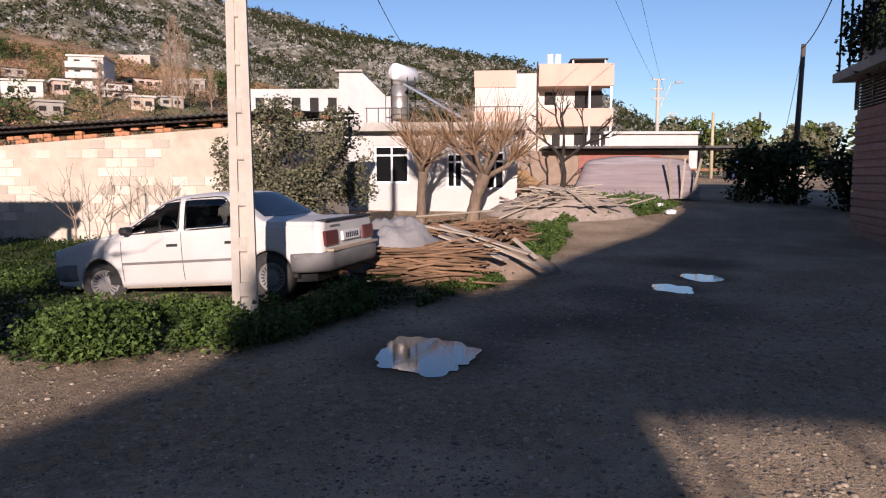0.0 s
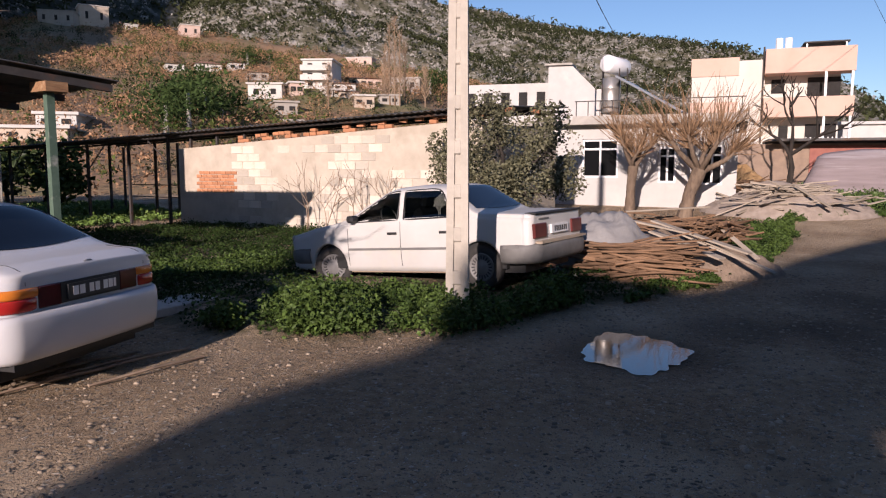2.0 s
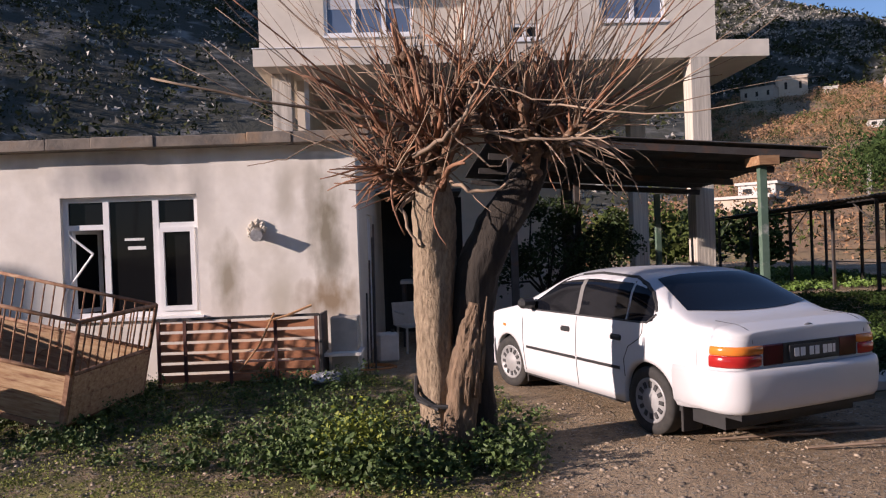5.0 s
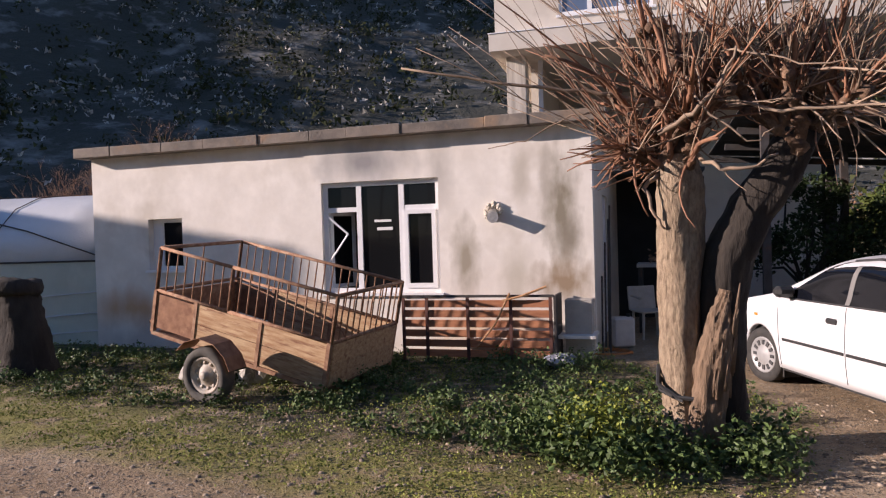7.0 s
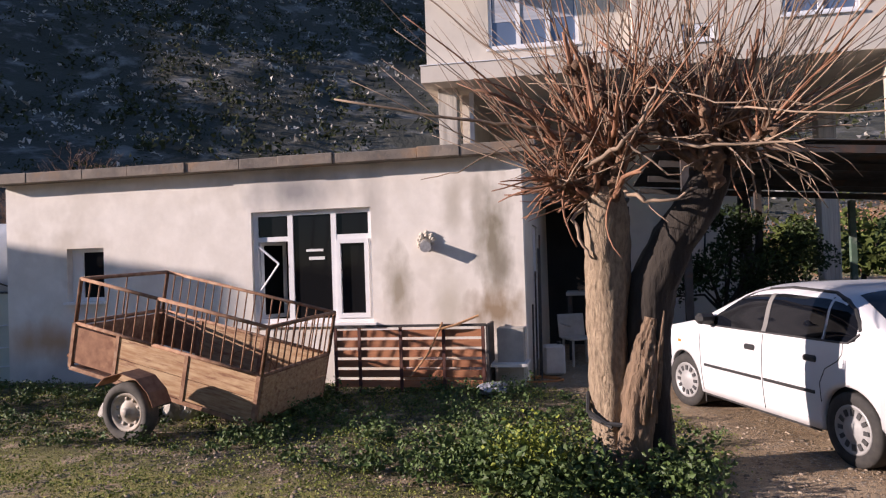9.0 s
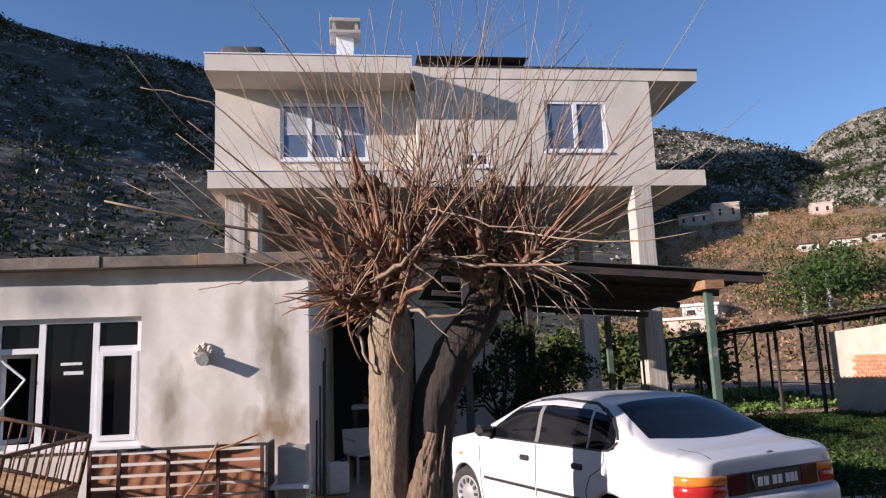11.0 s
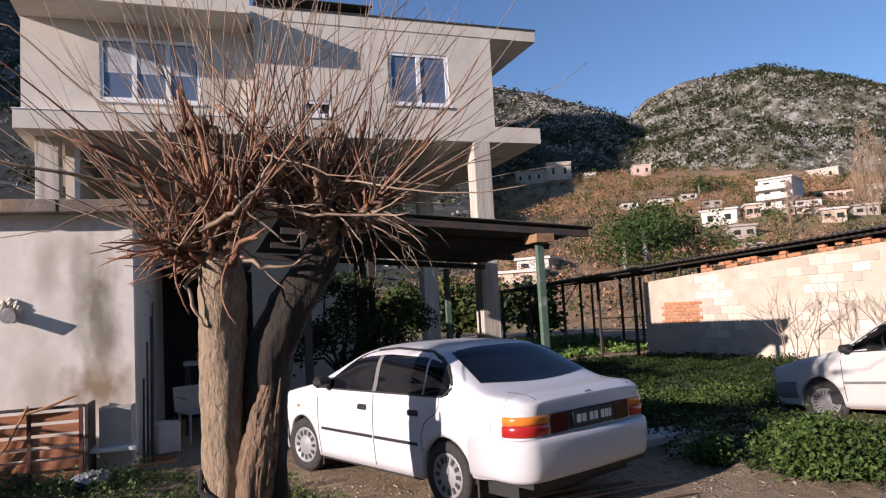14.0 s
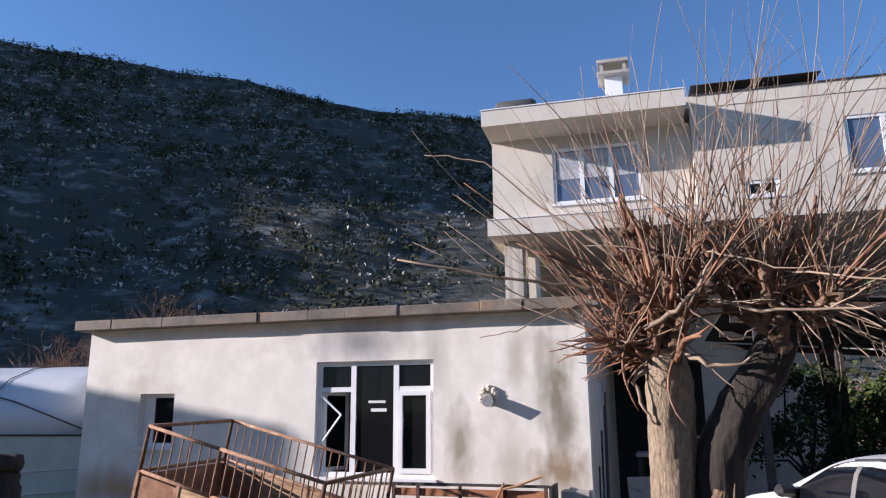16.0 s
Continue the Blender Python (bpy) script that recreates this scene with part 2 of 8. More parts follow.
def tube(bm, pts, radii, seg=6, caps=True):
    pts = [Vector(p) for p in pts]
    rings = []
    for i, p in enumerate(pts):
        d = (pts[min(i + 1, len(pts) - 1)] - pts[max(i - 1, 0)]).normalized()
        a = d.orthogonal().normalized() if i == 0 else (a - d * a.dot(d)).normalized()
        c = d.cross(a)
        r = radii[i] if isinstance(radii, (list, tuple)) else radii
        rings.append([bm.verts.new(p + r * (math.cos(k * math.tau / seg) * a + math.sin(k * math.tau / seg) * c)) for k in range(seg)])
    for r0, r1 in zip(rings, rings[1:]):
        for k in range(seg):
            bm.faces.new((r0[k], r0[(k + 1) % seg], r1[(k + 1) % seg], r1[k]))
    if caps:
        bm.faces.new(rings[0][::-1])
        bm.faces.new(rings[-1])
    return rings


def T(pts, radii, seg=6):
    bm = bmesh.new()
    tube(bm, pts, radii, seg)
    return bm


def lathe(bm, prof, seg=24, m=None, caps=True):
    """prof: (radius, height) along z."""
    rings = [[bm.verts.new((r * math.cos(k * math.tau / seg), r * math.sin(k * math.tau / seg), h)) for k in range(seg)] for r, h in prof]
    for r0, r1 in zip(rings, rings[1:]):
        for k in range(seg):
            bm.faces.new((r0[k], r0[(k + 1) % seg], r1[(k + 1) % seg], r1[k]))
    if caps:
        bm.faces.new(rings[0][::-1])
        bm.faces.new(rings[-1])
    if m is not None:
        bmesh.ops.transform(bm, matrix=m, verts=[v for r in rings for v in r])


def wall_with_holes(bm, x0, x1, z0, z1, y0, y1, holes):
    """A wall of thickness y0..y1 from x0 to x1 with rectangular openings (xa, za, xb, zb) right through it."""
    xs = sorted({x0, x1, *[h[0] for h in holes], *[h[2] for h in holes]})
    zs = sorted({z0, z1, *[h[1] for h in holes], *[h[3] for h in holes]})
    verts = {}

    def vert(i, j, y):
        if (i, j, y) not in verts:
            verts[i, j, y] = bm.verts.new((xs[i], y, zs[j]))
        return verts[i, j, y]

    def full(i, j):
        if not (0 <= i < len(xs) - 1 and 0 <= j < len(zs) - 1):
            return False
        cx, cz = (xs[i] + xs[i + 1]) / 2, (zs[j] + zs[j + 1]) / 2
        return not any(h[0] < cx < h[2] and h[1] < cz < h[3] for h in holes)

    for i in range(len(xs) - 1):
        for j in range(len(zs) - 1):
            if not full(i, j):
                continue
            c = [(i, j), (i + 1, j), (i + 1, j + 1), (i, j + 1)]
            for y in (y0, y1):
                bm.faces.new([vert(a, b_, y) for a, b_ in c])
            for (ni, nj), (p, q) in (((i, j - 1), (0, 1)), ((i + 1, j), (1, 2)), ((i, j + 1), (2, 3)), ((i - 1, j), (3, 0))):
                if not full(ni, nj):
                    bm.faces.new([vert(*c[p], y0), vert(*c[q], y0), vert(*c[q], y1), vert(*c[p], y1)])


def corrugated(bm, p00, p10, p01, pitch=0.14, depth=0.03, along=8):
    """A sheet from p00: waves run across p00->p10, ridges along p00->p01."""
    p00, p10, p01 = Vector(p00), Vector(p10), Vector(p01)
    n = max(4, int((p10 - p00).length / pitch * 4))
    up = (p10 - p00).cross(p01 - p00).normalized()
    grid = []
    for i in range(n + 1):
        w = depth * 0.5 * math.sin(i * math.pi / 2)
        base = p00.lerp(p10, i / n) + up * w
        grid.append([bm.verts.new(base + (p01 - p00) * (j / along)) for j in range(along + 1)])
    for i in range(n):
        for j in range(along):
            bm.faces.new((grid[i][j], grid[i + 1][j], grid[i + 1][j + 1], grid[i][j + 1]))


def solid(ob, thickness):
    s = ob.modifiers.new("thickness", 'SOLIDIFY')
    s.thickness, s.offset = thickness, 0
    return ob


def bevel(ob, width, seg=2):
    b = ob.modifiers.new("bevel", 'BEVEL')
    b.width, b.segments, b.limit_method, b.angle_limit = width, seg, 'ANGLE', radians(40)
    return ob


def leaves(rng, centres, size, spread=None):
    """Folded leaf quads at the given centres, as verts and faces."""
    v, f = [], []
    for c in centres:
        s = size * rng.uniform(0.6, 1.3)
        d = Vector((rng.gauss(0, 1), rng.gauss(0, 1), rng.gauss(0.3, 0.6))).normalized()
        q = d.orthogonal().normalized()
        q = (Matrix.Rotation(rng.uniform(0, 6.28), 3, d) @ q) * 0.5
        e = d.cross(q) * 0.25
        c = Vector(c)
        k = len(v)
        v += [c - d * s * 0.5, c + q * s * 0.7 + e * s, c + d * s * 0.5, c - q * s * 0.7 + e * s]
        f += [(k, k + 1, k + 2), (k, k + 2, k + 3)]
    return v, f


def smooth01(t):
    t = min(1.0, max(0.0, t))
    return t * t * (3 - 2 * t)


def inside(x, y, poly):
    hit = False
    for (xa, ya), (xb, yb) in zip(poly, poly[1:] + poly[:1]):
        if (ya > y) != (yb > y) and x < (xb - xa) * (y - ya) / (yb - ya) + xa:
            hit = not hit
    return hit

# ---------- ground ----------
VERGE = [(2.6, 7.2), (3.0, 6.4), (3.5, 5.7), (4.3, 5.5), (5.4, 5.25), (6.9, 5.15), (8.9, 5.05), (11.6, 5.5), (14.0, 6.3), (16.6, 7.0), (18.0, 8.6), (17.0, 9.9), (13, 9.3), (11.0, 14.0), (7.5, 19.5), (2.5, 19.0), (2.2, 11.5), (2.4, 9.0)]
YARD = [(-9.5, 2.8), (-7.4, 3.0), (-5.9, 3.4), (-4.3, 3.4), (-3.1, 3.3), (-2.1, 3.3), (-1.4, 3.6), (-0.75, 4.4), (-0.7, 6.6), (-1.4, 7.6), (-3.3, 8.9), (-11.3, 7.2), (-16, 8.5), (-18, 5.5), (-14, 2.6)]
FARVERGE = [(19.5, 10.2), (20.7, 11.2), (24, 11.5), (30, 12), (34.5, 10.2), (34.2, 9.1), (28, 7.9), (23.4, 7.1), (20.5, 9.2)]


def edge_distance(x, y, poly):
    best = 1e9
    for (xa, ya), (xb, yb) in zip(poly, poly[1:] + poly[:1]):
        dx, dy = xb - xa, yb - ya
        k = min(1, max(0, ((x - xa) * dx + (y - ya) * dy) / (dx * dx + dy * dy)))
        best = min(best, math.hypot(x - xa - k * dx, y - ya - k * dy))
    return best if inside(x, y, poly) else -best


def ground_z(x, y):
    z = 0.018 * noise.noise((x * 0.5, y * 0.5, 0)) + 0.012 * noise.noise((x * 1.7, y * 1.7, 3))
    d = x * 0.839 + y * 0.545
    z += (0.75 * smooth01((d - 15) / 14) + 0.55 * smooth01((d - 30) / 30)) * smooth01((x * 0.545 - y * 0.839 + 9) / 4)
    if -1 < x < 20 and 2 < y < 22:
        z += 0.10 * smooth01(edge_distance(x, y, VERGE) / 0.9 + 0.2)
    for px, py, r, d in PUDDLES:
        k = math.hypot(x - px, y - py) / (r * 2.3)
        if k < 1:
            z = z * k ** 6 - d * (1 - k * k)
    return z


WET = [(7.6, 2.6, .55, 0), (8.8, 2.3, .6, 0), (6.9, 3.5, .4, 0), (9.6, 3.3, .5, 0), (13.5, 3.2, .6, 0)]
PUDDLES = [(5.40, 3.70, 0.57, 0.05), (10.45, 2.80, 0.34, 0.03), (11.8, 2.70, 0.36, 0.03)]


def spaced(lo, hi, step, far):
    a = list(np.arange(lo, hi + 1e-6, step))
    d = step
    while a[-1] < far:
        d *= 1.28
        a.append(a[-1] + d)
    d = step
    while a[0] > -far:
        d *= 1.28
        a.insert(0, a[0] - d)
    return a


gx, gy = spaced(-12, 24, 0.2, 2600), spaced(-3, 18, 0.2, 2600)
gv = [(x, y, ground_z(x, y) if abs(x) < 160 and abs(y) < 160 else 0.0) for y in gy for x in gx]
nx = len(gx)
gf = [(j * nx + i, j * nx + i + 1, (j + 1) * nx + i + 1, (j + 1) * nx + i) for j in range(len(gy) - 1) for i in range(nx - 1)]
M_GROUND = mat("gravelly_earth", (0.43, 0.308, 0.185), (0.24, 0.168, 0.098), 9.0, 0.95, bump=0.04, bscale=34, c3=(0.51, 0.385, 0.25), s3=0.35, t3=0.52)
gn, gl = M_GROUND.node_tree.nodes, M_GROUND.node_tree.links
# pebbles: a cellular layer of paler and darker stones, and mossy earth where things grow
vor = gn.new("ShaderNodeTexVoronoi")
vor.inputs["Scale"].default_value = 19
vor2 = gn.new("ShaderNodeTexVoronoi")
vor2.inputs["Scale"].default_value = 47
gco = gn.new("ShaderNodeTexCoord")
warp = gn.new("ShaderNodeTexNoise")
warp.inputs["Scale"].default_value = 14
gl.new(gco.outputs["Object"], warp.inputs["Vector"])
wmix = gn.new("ShaderNodeMix")
wmix.data_type, wmix.blend_type = 'RGBA', 'LINEAR_LIGHT'
wmix.inputs[0].default_value = 0.05
gl.new(gco.outputs["Object"], wmix.inputs[6])
gl.new(warp.outputs["Color"], wmix.inputs[7])
for v in (vor, vor2):
    gl.new(wmix.outputs[2], v.inputs["Vector"])
base_link = gn["Principled BSDF"].inputs["Base Color"].links[0].from_socket


def gnode(kind, **kw):
    x = gn.new(kind)
    for k, v in kw.items():
        x.inputs[k].default_value = v
    return x


def stone_layer(base, v, lim):
    g = gnode("ShaderNodeMapRange", **{"From Min": lim, "From Max": lim - 0.12})
    gl.new(v.outputs["Distance"], g.inputs["Value"])
    sep = gn.new("ShaderNodeSeparateColor")
    gl.new(v.outputs["Color"], sep.inputs[0])
    pick = gnode("ShaderNodeMapRange", **{"From Min": 0.35, "From Max": 0.42})
    gl.new(sep.outputs[0], pick.inputs["Value"])
    mul = gn.new("ShaderNodeMath")
    mul.operation = 'MULTIPLY'
    gl.new(g.outputs[0], mul.inputs[0])
    gl.new(pick.outputs[0], mul.inputs[1])
    stone = gn.new("ShaderNodeMix")
    stone.data_type = 'RGBA'
    stone.inputs[6].default_value, stone.inputs[7].default_value = (0.09, 0.07, 0.05, 1), (0.60, 0.52, 0.41, 1)
    gl.new(sep.outputs[1], stone.inputs[0])
    out = gn.new("ShaderNodeMix")
    out.data_type = 'RGBA'
    gl.new(mul.outputs[0], out.inputs[0])
    gl.new(base, out.inputs[6])
    gl.new(stone.outputs[2], out.inputs[7])
    return out.outputs[2], mul.outputs[0]


col1, h1 = stone_layer(base_link, vor2, 0.42)
col2, h2 = stone_layer(col1, vor, 0.36)
att = gn.new("ShaderNodeAttribute")
att.attribute_name = "growth"
moss = gnode("ShaderNodeTexNoise", Scale=3.5, Detail=7.0)
gl.new(gco.outputs["Object"], moss.inputs["Vector"])
add = gn.new("ShaderNodeMath")
add.operation = 'MULTIPLY'
gl.new(att.outputs["Fac"], add.inputs[0])
rr = gnode("ShaderNodeMapRange", **{"From Min": 0.34, "From Max": 0.52})
gl.new(moss.outputs[0], rr.inputs["Value"])
gl.new(rr.outputs[0], add.inputs[1])
gm = gn.new("ShaderNodeMix")
gm.data_type = 'RGBA'
gl.new(add.outputs[0], gm.inputs[0])
# growth colour: verge darkened for shade, mossy front strip brightened for sun
turf = gn.new("ShaderNodeAttribute")
turf.attribute_name = "turf"
tm_ = gn.new("ShaderNodeMix")
tm_.data_type = 'RGBA'
gl.new(turf.outputs["Fac"], tm_.inputs[0])
tm_.inputs[6].default_value, tm_.inputs[7].default_value = (0.055, 0.055, 0.02, 1), (0.27, 0.245, 0.065, 1)
gl.new(tm_.outputs[2], gm.inputs[7])
# broad worn and muddy patches
mud = gnode("ShaderNodeTexNoise", Scale=0.55, Detail=4.0)
gl.new(gco.outputs["Object"], mud.inputs["Vector"])
mud_r = gnode("ShaderNodeMapRange", **{"From Min": 0.40, "From Max": 0.60})
gl.new(mud.outputs[0], mud_r.inputs["Value"])
mud_m = gn.new("ShaderNodeMix")
mud_m.data_type, mud_m.blend_type = 'RGBA', 'MULTIPLY'
gl.new(mud_r.outputs[0], mud_m.inputs[0])
gl.new(col2, mud_m.inputs[6])
mud_m.inputs[7].default_value = (0.88, 0.86, 0.84, 1)
gl.new(mud_m.outputs[2], gm.inputs[6])
# wet earth round the puddles
watt = gn.new("ShaderNodeAttribute")
watt.attribute_name = "damp"
wet = gn.new("ShaderNodeMix")
wet.data_type, wet.blend_type = 'RGBA', 'MULTIPLY'
gl.new(watt.outputs["Fac"], wet.inputs[0])
gl.new(gm.outputs[2], wet.inputs[6])
wet.inputs[7].default_value = (0.45, 0.42, 0.40, 1)
gl.new(wet.outputs[2], gn["Principled BSDF"].inputs["Base Color"])
hs = gn.new("ShaderNodeMath")
hs.operation = 'ADD'
gl.new(h1, hs.inputs[0])
gl.new(h2, hs.inputs[1])
b2 = gnode("ShaderNodeBump", Strength=1.0, Distance=0.03)
gl.new(hs.outputs[0], b2.inputs["Height"])
gl.new(gn["Principled BSDF"].inputs["Normal"].links[0].from_socket, b2.inputs["Normal"])
gl.new(b2.outputs[0], gn["Principled BSDF"].inputs["Normal"])

ground = raw("ground", gv, gf, M_GROUND, smooth=True)
tagged(ground, "stony dirt road and yard with gravel and puddle hollows", "ground", kind="structure")
growth, damp, turfs = [], [], []
for x, y, z in gv:
    g = 0.0
    if -20 < x < 60 and 0 < y < 22:
        g = max(smooth01(edge_distance(x, y, p) / 0.5 + 0.55) for p in (VERGE, YARD, FARVERGE))
    turfs.append(smooth01((4.9 - y) / 1.0) if x < 0 else 0.0)
    growth.append(g if abs(x) + abs(y) < 90 else 0.6)
    damp.append(max(smooth01(1.5 - math.hypot(x - px, y - py) / (r * 1.5)) for px, py, r, d in PUDDLES + WET))
for name, data in (("growth", growth), ("damp", damp), ("turf", turfs)):
    a = ground.data.attributes.new(name, 'FLOAT', 'POINT')
    a.data.foreach_set("value", data)

for px, py, r, d in PUDDLES:
    bm = bmesh.new()
    ring = []
    for k in range(120):
        a = k * math.tau / 120
        rr_ = r * (1 + 0.30 * noise.noise((math.cos(a) * 1.3 + px, math.sin(a) * 1.3, 0)) + 0.17 * noise.noise((math.cos(a) * 4 + py, math.sin(a) * 4 + py, 4)) + 0.025 * noise.noise((math.cos(a) * 11, math.sin(a) * 11 + px, 6)))
        # drawn out along the road
        q = Matrix.Rotation(radians(-57 + 90), 2) @ Vector((1.25 * rr_ * math.cos(a), 0.85 * rr_ * math.sin(a)))
        ring.append(bm.verts.new((px + q.x, py + q.y, -d * 0.55)))
    bm.faces.new(ring)
    tagged(link("puddle", bm, M_WATER), "shallow rain puddle reflecting the sky on the dirt road", "puddle", "puddles")

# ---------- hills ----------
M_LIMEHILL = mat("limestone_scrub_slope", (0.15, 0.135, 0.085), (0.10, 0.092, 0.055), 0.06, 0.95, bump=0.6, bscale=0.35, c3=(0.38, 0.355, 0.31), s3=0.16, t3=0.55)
M_FIELD = mat("dry_hillside_fields", (0.33, 0.205, 0.115), (0.24, 0.155, 0.085), 0.07, 0.95, bump=0.4, bscale=0.5, c3=(0.17, 0.155, 0.065), s3=0.03, t3=0.52)


def curve(pts, a):
    for (a0, e0), (a1, e1) in zip(pts, pts[1:]):
        if a0 <= a <= a1:
            return e0 + (e1 - e0) * smooth01((a - a0) / (a1 - a0)) if False else e0 + (e1 - e0) * (a - a0) / (a1 - a0)
    return pts[0][1] if a < pts[0][0] else pts[-1][1]


def polar(a, r, z):
    return (-math.sin(radians(a)) * r, math.cos(radians(a)) * r, z)


def hill(name, ridge, a0, a1, r0, r1, steep, rough, material, step=0.4, rows=46, label=""):
    """A slope round the valley: from the ground at r0 up to the ridge at r1, whose height follows the ridge's angles."""
    v, f = [], []
    n = int((a1 - a0) / step)
    for i in range(n + 1):
        a = a0 + (a1 - a0) * i / n
        top = r1 * math.tan(radians(curve(ridge, a))) + 1.6
        for j in range(rows + 6):
            k = j / rows
            r = r0 + (r1 - r0) * k if k <= 1 else r1 + (k - 1) * r1 * 0.9
            z = top * (k ** steep) if k <= 1 else top * (1 - (k - 1) * 1.2)
            x, y, _ = polar(a, r, 0)
            w = rough * min(1, k * 3) * (0.35 if 0.93 < k < 1.05 else 1)
            z += w * (noise.noise((x * 0.012, y * 0.012, 1)) * 1.0 + 0.5 * noise.noise((x * 0.035, y * 0.035, 5)) + 0.2 * noise.noise((x * 0.11, y * 0.11, 9)))
            v.append((x, y, z - (0.6 if j == 0 else 0)))
    m_ = rows + 6
    for i in range(n):
        for j in range(m_ - 1):
            k = i * m_ + j
            f.append((k, k + 1, k + m_ + 1, k + m_))
    ob = raw(name, v, f, material, smooth=True)
    tagged(ob, label, "hill", kind="structure")
    return v, m_, n


RIDGE_NEAR = [(-8, 17.5), (0, 20.2), (12, 21.9), (25.5, 22.8), (29, 23.2), (35, 23.6), (40, 24.4), (46, 25.1), (53, 25.1), (58, 25.3), (64, 25.1), (80, 23), (96, 18)]
RIDGE_FLANK = [(-34, 5.0), (-30, 7.4), (-28.2, 8.9), (-26.6, 9.95), (-24.7, 11.3), (-22.6, 12.65), (-20.7, 14.0), (-18.8, 14.6), (-16.6, 15.5), (-14, 16.6), (-10.8, 17.3), (-4, 18.5)]
RIDGE_DOME = [(-60, 8.9), (-54, 9.8), (-50, 10.5), (-45, 11.85), (-42.3, 12.2), (-40.5, 12.6), (-37.5, 14.1), (-35, 15.05), (-32.9, 15.8), (-30.8, 16.5), (-29, 16.6), (-26.4, 16.4), (-24.3, 15.9), (-22.4, 15.25), (-20.5, 13.6), (-17, 12.0), (-10, 11), (0, 10)]
RIDGE_FAR = [(-110, 0.3), (-82, 0.4), (-76, 2.0), (-73, 3.8), (-69.6, 5.9), (-66, 7.4), (-62, 8.75), (-57.7, 9.1), (-53.3, 9.95), (-48.9, 10.85), (-42.5, 12.0), (-38, 12.0), (-30, 10)]
# scrubbier slope; its shade is put into a darker copy of the limestone colours
M_SHADEHILL = mat("shade_toned_scrub_slope", (0.044, 0.045, 0.032), (0.029, 0.031, 0.022), 0.06, 0.95, bump=0.6, bscale=0.35, c3=(0.19, 0.183, 0.165), s3=0.16, t3=0.60)
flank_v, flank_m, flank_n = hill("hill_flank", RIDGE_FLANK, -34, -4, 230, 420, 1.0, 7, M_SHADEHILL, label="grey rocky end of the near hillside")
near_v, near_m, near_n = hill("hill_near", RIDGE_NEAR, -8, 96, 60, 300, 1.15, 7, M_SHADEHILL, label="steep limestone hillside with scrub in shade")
dome_v, dome_m, dome_n = hill("hill_dome", RIDGE_DOME, -60, 0, 95, 520, 1.45, 11, M_LIMEHILL, label="domed limestone hill with grey rock and green scrub")
far_v, far_m, far_n = hill("hill_far", RIDGE_FAR, -110, -30, 150, 700, 1.3, 8, M_LIMEHILL, label="far scrub-covered ridge behind the village")
RIDGE_FIELD = [(-52, 4.6), (-48, 5.4), (-44, 6.4), (-40, 7.4), (-36, 8.3), (-30, 9.2), (-24, 9.7), (-16, 9.9), (-12, 10.1), (-8, 9.0), (0, 6.0), (14, 4)]
field_v, field_m, field_n = hill("hillside_fields", RIDGE_FIELD, -52, 14, 45, 270, 1.12, 4, M_FIELD, rows=40, label="brown terraced lower slope with dry brush below the hill")


# unseen slope added round the valley to keep the evening sun off the near slope
hill("hill_west", [(65, 22), (70, 39), (78, 37.5), (86, 30), (90, 26), (96, 19), (108, 14), (113, 12), (117, 1)], 65, 117, 200, 330, 1.1, 8, M_SHADEHILL, step=.8, rows=20, label="unseen scrub hillside added to shade the near slope")


def clump_mesh(rng, spots, tris=9, facet=1.0):
    """Ragged bushes: each a handful of crooked leaf facets about its place. spots: (x, y, z, width, height)."""
    v, f = [], []
    for x, y, z, w, h in spots:
        for _ in range(tris):
            u, s = rng.uniform(0, math.tau), math.sqrt(rng.random())
            zz = rng.random()
            rr = w * 0.5 * s * math.sqrt(max(0.05, 1 - (zz - 0.25) ** 2))
            c = Vector((x + rr * math.cos(u), y + rr * math.sin(u), z + zz * h))
            k = len(v)
            for _ in range(3):
                d = Vector((rng.gauss(0, 1), rng.gauss(0, 1), rng.gauss(0, 1))).normalized()
                v.append(c + d * w * facet * rng.uniform(0.16, 0.34))
            f.append((k, k + 1, k + 2))
    return v, f


def scrub(name, hv, m_, n, count, wmin, wmax, material, rng, k0=0.0, k1=1.0, rows=46, label="", dens=None, tris=9, tall=0.8, facet=1.0):
    spots = []
    while len(spots) < count:
        i, j = rng.randrange(n), int((k0 + (k1 - k0) * rng.random() ** 0.7) * rows)
        p, q, r = Vector(hv[i * m_ + j]), Vector(hv[(i + 1) * m_ + j]), Vector(hv[i * m_ + j + 1])
        s, t = rng.random(), rng.random()
        c = p + (q - p) * s + (r - p) * t
        if dens and noise.noise((c.x * dens, c.y * dens, 2)) < rng.uniform(-0.5, 0.35):
            continue
        w = rng.uniform(wmin, wmax) * (0.7 + c.xy.length / 700)
        spots.append((c.x, c.y, c.z - 0.15 * w, w, w * tall))
    v, f = clump_mesh(rng, spots, tris, facet)
    tagged(raw(name, v, f, material), label, "scrub", kind="stuff")


M_SCRUB = mat("scrub_leaf", (0.048, 0.054, 0.023), (0.026, 0.031, 0.014), 0.3, 0.9, spec=0.1, island=0.45)
M_DRYBRUSH = mat("dry_brush", (0.35, 0.205, 0.115), (0.25, 0.15, 0.085), 0.3, 0.95, spec=0.1, island=0.4)
M_ORCHARD = mat("orchard_leaf", (0.085, 0.105, 0.03), (0.055, 0.075, 0.02), 0.3, 0.9, spec=0.1, island=0.4)
M_ROCK = mat("grey_limestone", (0.43, 0.405, 0.36), (0.31, 0.29, 0.255), 0.8, 0.95, bump=0.1, bscale=2, island=0.25)
rng = random.Random(5)
